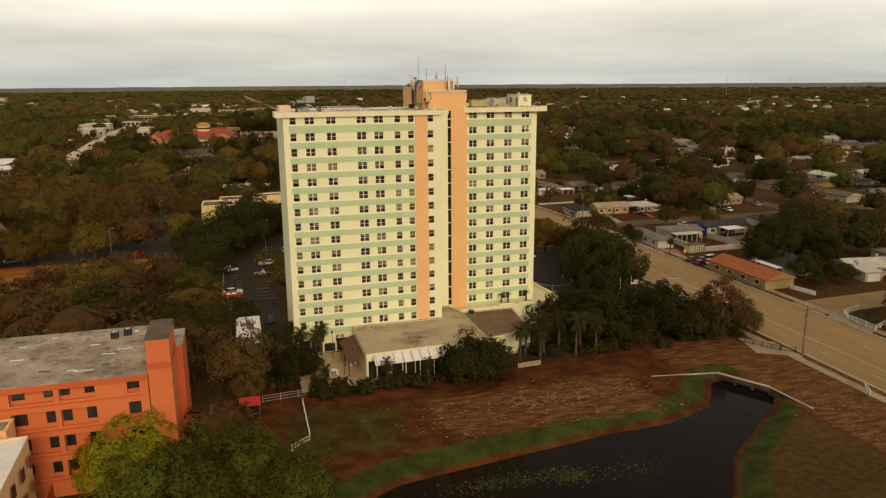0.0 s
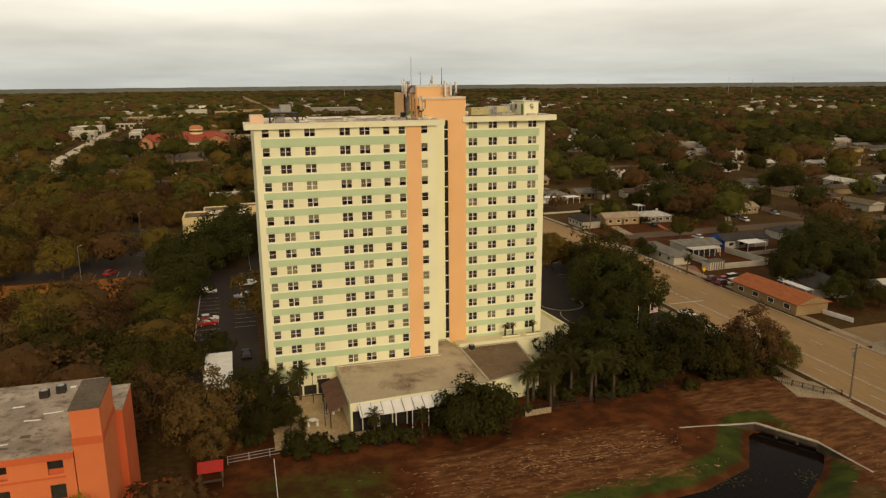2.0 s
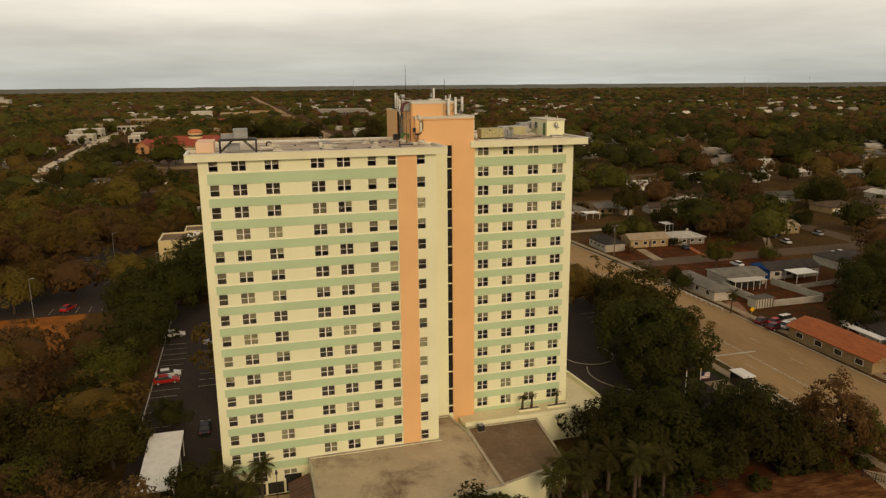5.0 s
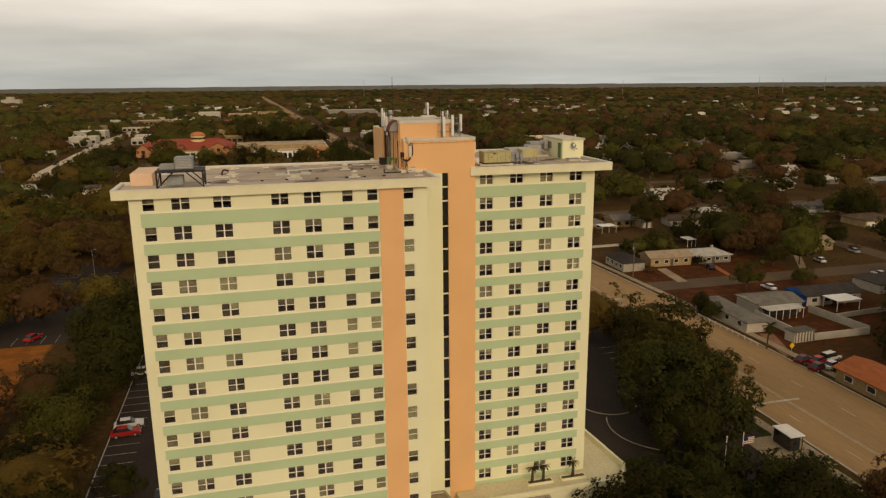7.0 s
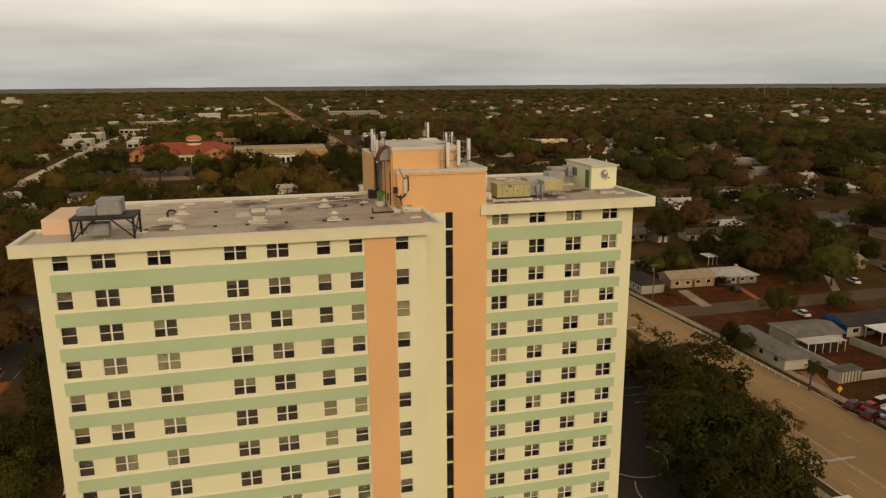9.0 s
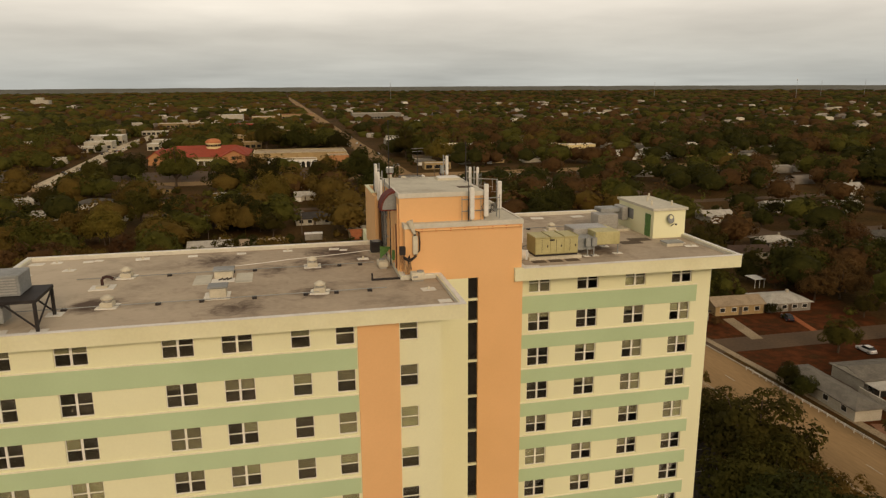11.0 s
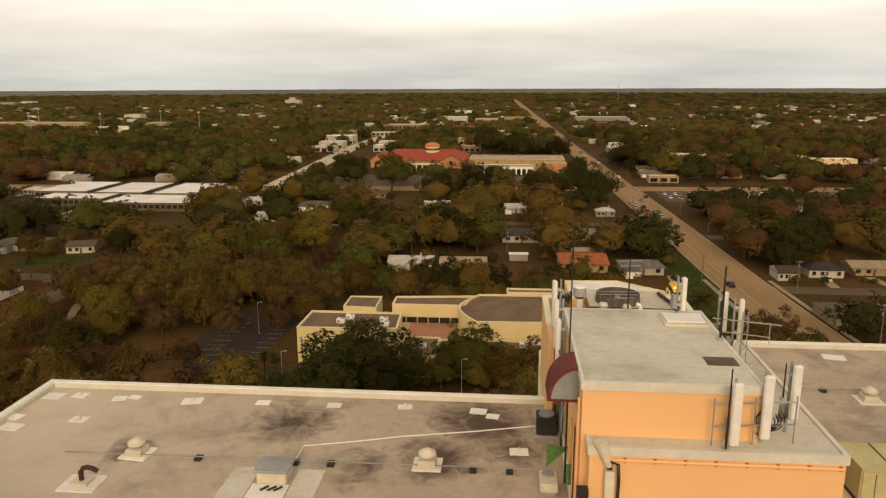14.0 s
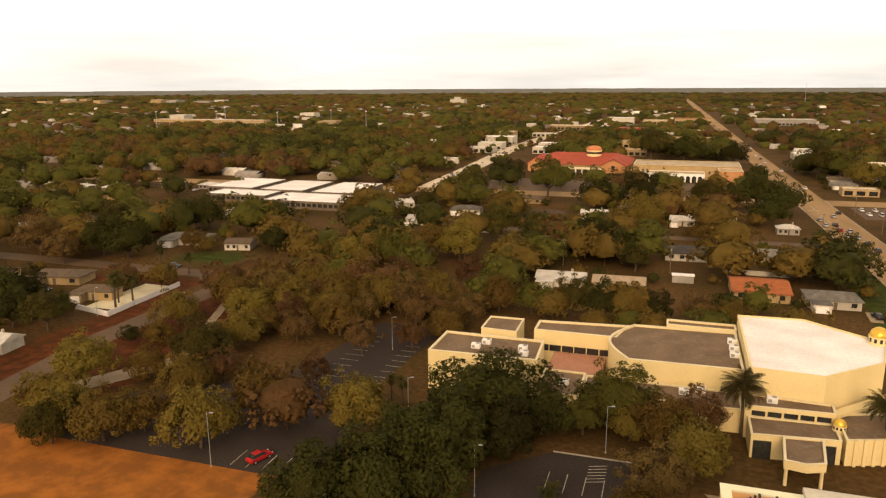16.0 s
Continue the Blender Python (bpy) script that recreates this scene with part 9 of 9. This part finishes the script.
for x, y, h in ((-74.6, 91.6, 9.5), (-31.1, 96.0, 8.5), (-13.5, 115.3, 8.5), (-50, 118, 8.0), (-152, 150, 8.0), (36, 48, 8.5), (38, 69, 8.5), (-66, 150, 8)):
    street_lamp(x, y, h, "grey steel parking lamp post")
for x, y in ((-23.6, -3.2), (-22.8, -12.0), (-30.2, -9.5)):
    street_lamp(x, y, 5.0, "black garden lamp post", 0, 0, BLACK)
for x, y, flag in ((40.0, 4.2, False), (42.8, 4.5, True)):
    f = thing("flagpole", (x, y, 0), label="white flagpole" + (" with a small striped flag" if flag else " standing by the drive"), category="flagpole", group="flagpoles")
    part("pole", tube(bmesh.new(), (0, 0, -0.1), (0, 0, 8.2), 0.07, 0.04, 8), WHITE, f)
    part("finial", tube(bmesh.new(), (0, 0, 8.2), (0, 0, 8.35), 0.09, 0.02, 8), GOLD, f)
    if flag:
        fl_ = part("flag", B(0.06, -0.015, 6.5, 1.7, 0.015, 7.5), WHITE, f)
        for k in range(4):
            part("stripe", B(0.06, -0.025, 6.5 + k * 0.27, 1.7, 0.025, 6.61 + k * 0.27), REDROOF, fl_)
        part("canton", B(0.06, -0.03, 7.0, 0.7, 0.03, 7.5), mat("navy_cloth", (0.01, 0.015, 0.06), (0.015, 0.02, 0.07)), fl_)
sh = thing("bus_shelter", (57.2, 12.6, 0.1), 0, label="dark glazed bus shelter with white roof", category="bus shelter")
part("roof", B(-1.3, -2.0, 2.35, 1.3, 2.0, 2.5), WHITE, sh)
part("back_panel", B(-1.1, -1.8, 0.1, -1.04, 1.8, 2.348), DARK_GLASS, sh)
for y in (-1.8, 1.8):
    part("side_panel", B(-1.03, y - 0.03, 0.1, 0.6, y + 0.03, 2.348), DARK_GLASS, sh)
    part("post", B(1.0, y - 0.05, 0, 1.1, y + 0.05, 2.348), BLACK, sh)
part("bench", B(-0.9, -1.4, 0.42, -0.4, 1.4, 0.5), STEEL_P, sh)
bn = thing("litter_bin", (58.6, 9.2, 0.06), label="dark litter bin beside the bus stop", category="bin")
part("drum", tube(bmesh.new(), (0, 0, 0), (0, 0, 0.9), 0.3, 0.33, 12), BLACK, bn)
part("lid", tube(bmesh.new(), (0, 0, 0.9), (0, 0, 1.02), 0.35, 0.25, 12), STEEL_P, bn)
ys = thing("warning_sign", (82.8, 42.8, 0), label="yellow diamond warning sign on a post", category="road sign")
part("post", tube(bmesh.new(), (0, 0, -0.1), (0, 0, 2.8), 0.04, seg=6), STEEL, ys)
pl_ = part("plate", B(-0.45, -0.02, -0.45, 0.45, 0.02, 0.45), mat("yellow_sign_paint", (0.75, 0.45, 0.02), (0.68, 0.4, 0.02), rough=0.4), ys)
pl_.matrix_basis = Matrix.Translation((0, -0.06, 2.6)) @ Matrix.Rotation(radians(45), 4, "Y")
wsn = thing("notice_board", (57.6, -44.5, 0), 60, label="low white notice board on two posts", category="sign")
part("board", B(-1.5, -0.05, 0.5, 1.5, 0.05, 1.35), WHITE, wsn)
for x in (-1.2, 1.2):
    part("post", B(x - 0.06, 0.051, -0.1, x + 0.06, 0.15, 1.4), STEEL_P, wsn)
for k in range(3):
    part("text_bar", B(-1.2, -0.058, 0.68 + k * 0.22, 1.2 - 0.4 * (k == 0), -0.051, 0.76 + k * 0.22), STEEL_P, wsn)


def rail_fence(pts, h, post_step, material, label, rails=(0.35, 0.95), pickets=0.0):
    f = thing("fence", label=label, category="fence", group="fences")
    for (ax, ay), (bx, by) in zip(pts, pts[1:]):
        a, b = Vector((ax, ay, 0)), Vector((bx, by, 0))
        n = max(1, int((b - a).length / post_step))
        for i in range(n + 1):
            p = a.lerp(b, i / n)
            part("post", B(p.x - 0.05, p.y - 0.05, -0.1, p.x + 0.05, p.y + 0.05, h + 0.05), material, f)
        for r in rails:
            part("rail", tube(bmesh.new(), a + Vector((0, 0, h * r)), b + Vector((0, 0, h * r)), 0.035, seg=5), material, f)
        if pickets:
            m = int((b - a).length / pickets)
            bm = bmesh.new()
            for i in range(m):
                p = a.lerp(b, (i + 0.5) / m)
                box(bm, p.x - 0.02, p.y - 0.02, 0.1, p.x + 0.02, p.y + 0.02, h)
            tagged(part("pickets", bm, material, f), kind="stuff")


rail_fence([(-30.9, -21.5), (-31.0, -34.2), (-33.8, -36.4)], 1.1, 2.5, WHITE, "pale metal handrail running down the bank", (0.45, 0.95), 0.5)
rail_fence([(-37, -19), (-28.5, -18.2), (-16, -18.6)], 1.2, 2.4, STEEL, "grey metal rail fence along the bank", (0.2, 0.6, 0.95))
rail_fence([(-16, -20.5), (4, -16.5), (20, -16.5), (34, -14.8)], 1.2, 3.0, BLACK, "dark wire fence along the bank", (0.2, 0.6, 0.95))
rail_fence([(53.4, -17.5), (57.8, -24.5), (60.0, -26)], 1.1, 1.4, BLACK, "black steel railing above the culvert", (0.35, 0.95), 0.3)
rail_fence([(86, -16), (92, -11.5), (108, -9.8)], 1.1, 2.0, BLACK, "dark railing round a corner lot", (0.2, 0.5, 0.95))
rail_fence([(92, -24), (86, -18)], 1.1, 2.0, BLACK, "dark railing round a corner lot", (0.2, 0.5, 0.95))


def garden_wall(a, b, h, material, label):
    solid("garden_wall", slab_between(bmesh.new(), a, b, -0.1, h, 0.2), material, label, "wall", group="garden walls")


rail_fence([(79.9, 82.5), (80.9, 50.4)], 0.75, 2.0, WHITE, "low white rail along the pavement", (0.6, 0.95))
garden_wall((92.6, 66.8), (92.4, 52.6), 1.8, WALLS["white"], "white garden wall around a yard")
garden_wall((107.3, 66.5), (109.0, 50.2), 1.8, WALLS["white"], "white garden wall around a yard")
garden_wall((94.6, 49.9), (108.8, 49.9), 1.6, WALLS["white"], "white garden wall around a yard")
garden_wall((109.4, 60.5), (126, 62), 1.2, WALLS["white"], "white garden wall around a yard")
hut2 = thing("garden_shed", (91.7, 51.0, 0), 3, label="small white slatted shed at the corner of a walled yard", category="shed")
part("body", B(-2.6, -1.4, 0, 2.6, 1.4, 2.3), WALLS["white"], hut2)
part("roof", B(-2.8, -1.6, 2.303, 2.8, 1.6, 2.42), ROOFS["grey"], hut2)
for k in range(7):
    part("slat", B(-2.45 + k * 0.78, -1.45, 0.1, -2.2 + k * 0.78, -1.404, 2.2), BROWNROOF, hut2)
solid("yard_path", prism(bmesh.new(), [(82.0, 43.4), (84.6, 44.6), (89.0, 55.5), (86.0, 56.6)], -0.1, 0.05), mat("reddish_dirt_path", (0.26, 0.13, 0.07), (0.20, 0.095, 0.05), scale=0.4, fine=3, bump=0.1), "reddish dirt path beside a low building", "path", "structure")
por = thing("porch", (98.6, 65.1, 0), -1, label="pale flat porch roof on thin posts before a grey-roofed house", category="porch")
part("roof", B(-4.8, -1.9, 2.32, 4.8, 1.7, 2.45), ROOFS["white"], por)
for k in range(6):
    part("post", B(-4.6 + k * 1.82, -1.8, 0, -4.5 + k * 1.82, -1.7, 2.318), WHITE, por)
# dark sheet put in for the shade beneath the porch roof
part("screen", B(-4.6, -0.1, 0.1, 4.6, 0.0, 2.3), DARK_GLASS, por)
lean = thing("lean_to_roof", (94.6, 23.8, 0), 0, label="narrow white lean-to roof beside the orange-roofed house", category="canopy")
part("roof", B(-1.0, -5.0, 2.5, 1.0, 5.0, 2.66), WHITE, lean)
for x in (-0.9, 0.9):
    for y in (-4.8, 0.0, 4.8):
        part("post", B(x - 0.05, y - 0.05, 0, x + 0.05, y + 0.05, 2.498), WHITE, lean)
shw = thing("storage_shed", (-1.0, 231.8, 0), 2, label="small white-roofed open shed in a back yard", category="shed")
part("roof", B(-3.4, -1.6, 2.3, 3.4, 1.6, 2.45), WHITE, shw)
part("wall", B(-3.2, -1.4, 0, 3.2, 1.4, 2.298), WALLS["grey"], shw)
garden_wall((12.5, 246.5), (31, 246.5), 1.6, WALLS["white"], "white garden wall behind the houses")
garden_wall((-163, 153.7), (-149, 150.6), 1.5, WHITE, "white yard wall beside the street")
garden_wall((-149, 150.6), (-150, 182), 1.5, WHITE, "white yard wall beside the street")
garden_wall((90.2, 10), (91.5, 3), 1.0, WHITE, "low white picket-topped garden wall")
garden_wall((7.5, -17.5), (12.0, -17.3), 0.9, PAVE, "low pale wall behind palms")

cp = thing("carport", (-38.3, 7, 0), label="white flat-roofed carport on thin posts", category="carport")
part("roof", B(-2.3, -8, 3.6, 2.3, 8, 3.85), WHITE, cp)
for x in (-2.1, 2.1):
    for y in (-7.5, -2.5, 2.5, 7.5):
        part("post", B(x - 0.06, y - 0.06, 0, x + 0.06, y + 0.06, 3.6), WHITE, cp)
mc = thing("metal_canopy", (117.1, 66.9, 0), label="white metal patio canopy on posts", category="canopy")
part("roof", B(-3.5, -2.5, 2.6, 3.5, 2.5, 2.75), WHITE, mc)
for x in (-3.2, 3.2):
    for y in (-2.2, 2.2):
        part("post", B(x - 0.06, y - 0.06, 0, x + 0.06, y + 0.06, 2.6), WHITE, mc)
solid("yard_paving", B(-162, 156, 0, -150.4, 181, 0.05), TERRACE, "pale paved yard inside a white wall", "paving", "structure")
pool = thing("above_ground_pool", (17, 256, 0), label="round blue above-ground pool in a yard", category="pool")
part("wall", tube(bmesh.new(), (0, 0, 0), (0, 0, 1.2), 2.4, seg=24), TERRACOTTA, pool)
part("water_top", tube(bmesh.new(), (0, 0, 1.2), (0, 0, 1.23), 2.3, seg=24), mat("pool_water", (0.05, 0.30, 0.36), (0.05, 0.26, 0.32), rough=0.1), pool)
for i, (x, y) in enumerate(((-21, -7), (-24.5, -10.5))):
    tb = thing("patio_table", (x, y, 0.06), i * 40, label="small pale patio table with benches", category="table", group="patio tables")
    part("top", tube(bmesh.new(), (0, 0, 0.72), (0, 0, 0.77), 0.6, seg=16), WHITE, tb)
    part("pedestal", tube(bmesh.new(), (0, 0, 0), (0, 0, 0.72), 0.06, seg=8), STEEL, tb)
    for a in range(4):
        part("seat", tube(bmesh.new(), (0.95 * math.cos(a * 1.57), 0.95 * math.sin(a * 1.57), 0), (0.95 * math.cos(a * 1.57), 0.95 * math.sin(a * 1.57), 0.45), 0.2, seg=10), WHITE, tb)

# slender towers above the far trees
for x, y, h in ((-740, 900, 24), (-640, 905, 25), (-555, 930, 23), (-480, 950, 26), (-690, 1000, 27), (-430, 960, 24), (330, 2300, 60), (1500, 1900, 60), (1750, 2100, 55), (1250, 2300, 55), (2100, 2300, 60)):
    t_ = thing("lattice_mast", (x, y, 0), label="slender pale mast above distant trees", category="mast", group="distant masts")
    part("shaft", tube(bmesh.new(), (0, 0, 0), (0, 0, h), 0.3 + h * 0.008, 0.3, 6), STEEL_P, t_)
    part("head", B(-1.5, -0.4, h - 0.9, 1.5, 0.4, h), WHITE, t_)

# corner pavement with white rails round a sunken yard
solid("corner_pavement", prism(bmesh.new(), [(80.9, -21.5), (82.2, -10.6), (85.5, -8.2), (91.0, -7.0), (92.0, -9.0), (86.5, -10.6), (84.6, -13.0), (84.0, -21.3)], -0.1, 0.16), PAVE, "pale curved corner pavement beside the side street", "pavement", "structure")
rail = thing("corner_railing", label="white three-bar railing round a corner yard", category="railing")
for (ax, ay), (bx, by) in (((92.0, -8.8), (86.4, -10.6)), ((86.4, -10.6), (84.6, -13.4)), ((84.6, -13.4), (84.2, -20.8)), ((84.2, -20.8), (91.5, -17.8))):
    for z in (0.5, 0.85, 1.2):
        part("bar", tube(bmesh.new(), (ax, ay, z), (bx, by, z), 0.07, seg=6), WHITE, rail)
    for k in range(3):
        f = k / 3
        part("post", tube(bmesh.new(), (ax + (bx - ax) * f, ay + (by - ay) * f, 0), (ax + (bx - ax) * f, ay + (by - ay) * f, 1.3), 0.09, seg=6), WHITE, rail)


# the first of each repeated kind was only a pattern for its copies
for ob in [o for g in PROTO.values() for o in g] + PALM + HOUSE + HOUSE_FAR:
    for o in [*ob.children_recursive, ob]:
        bpy.data.objects.remove(o)
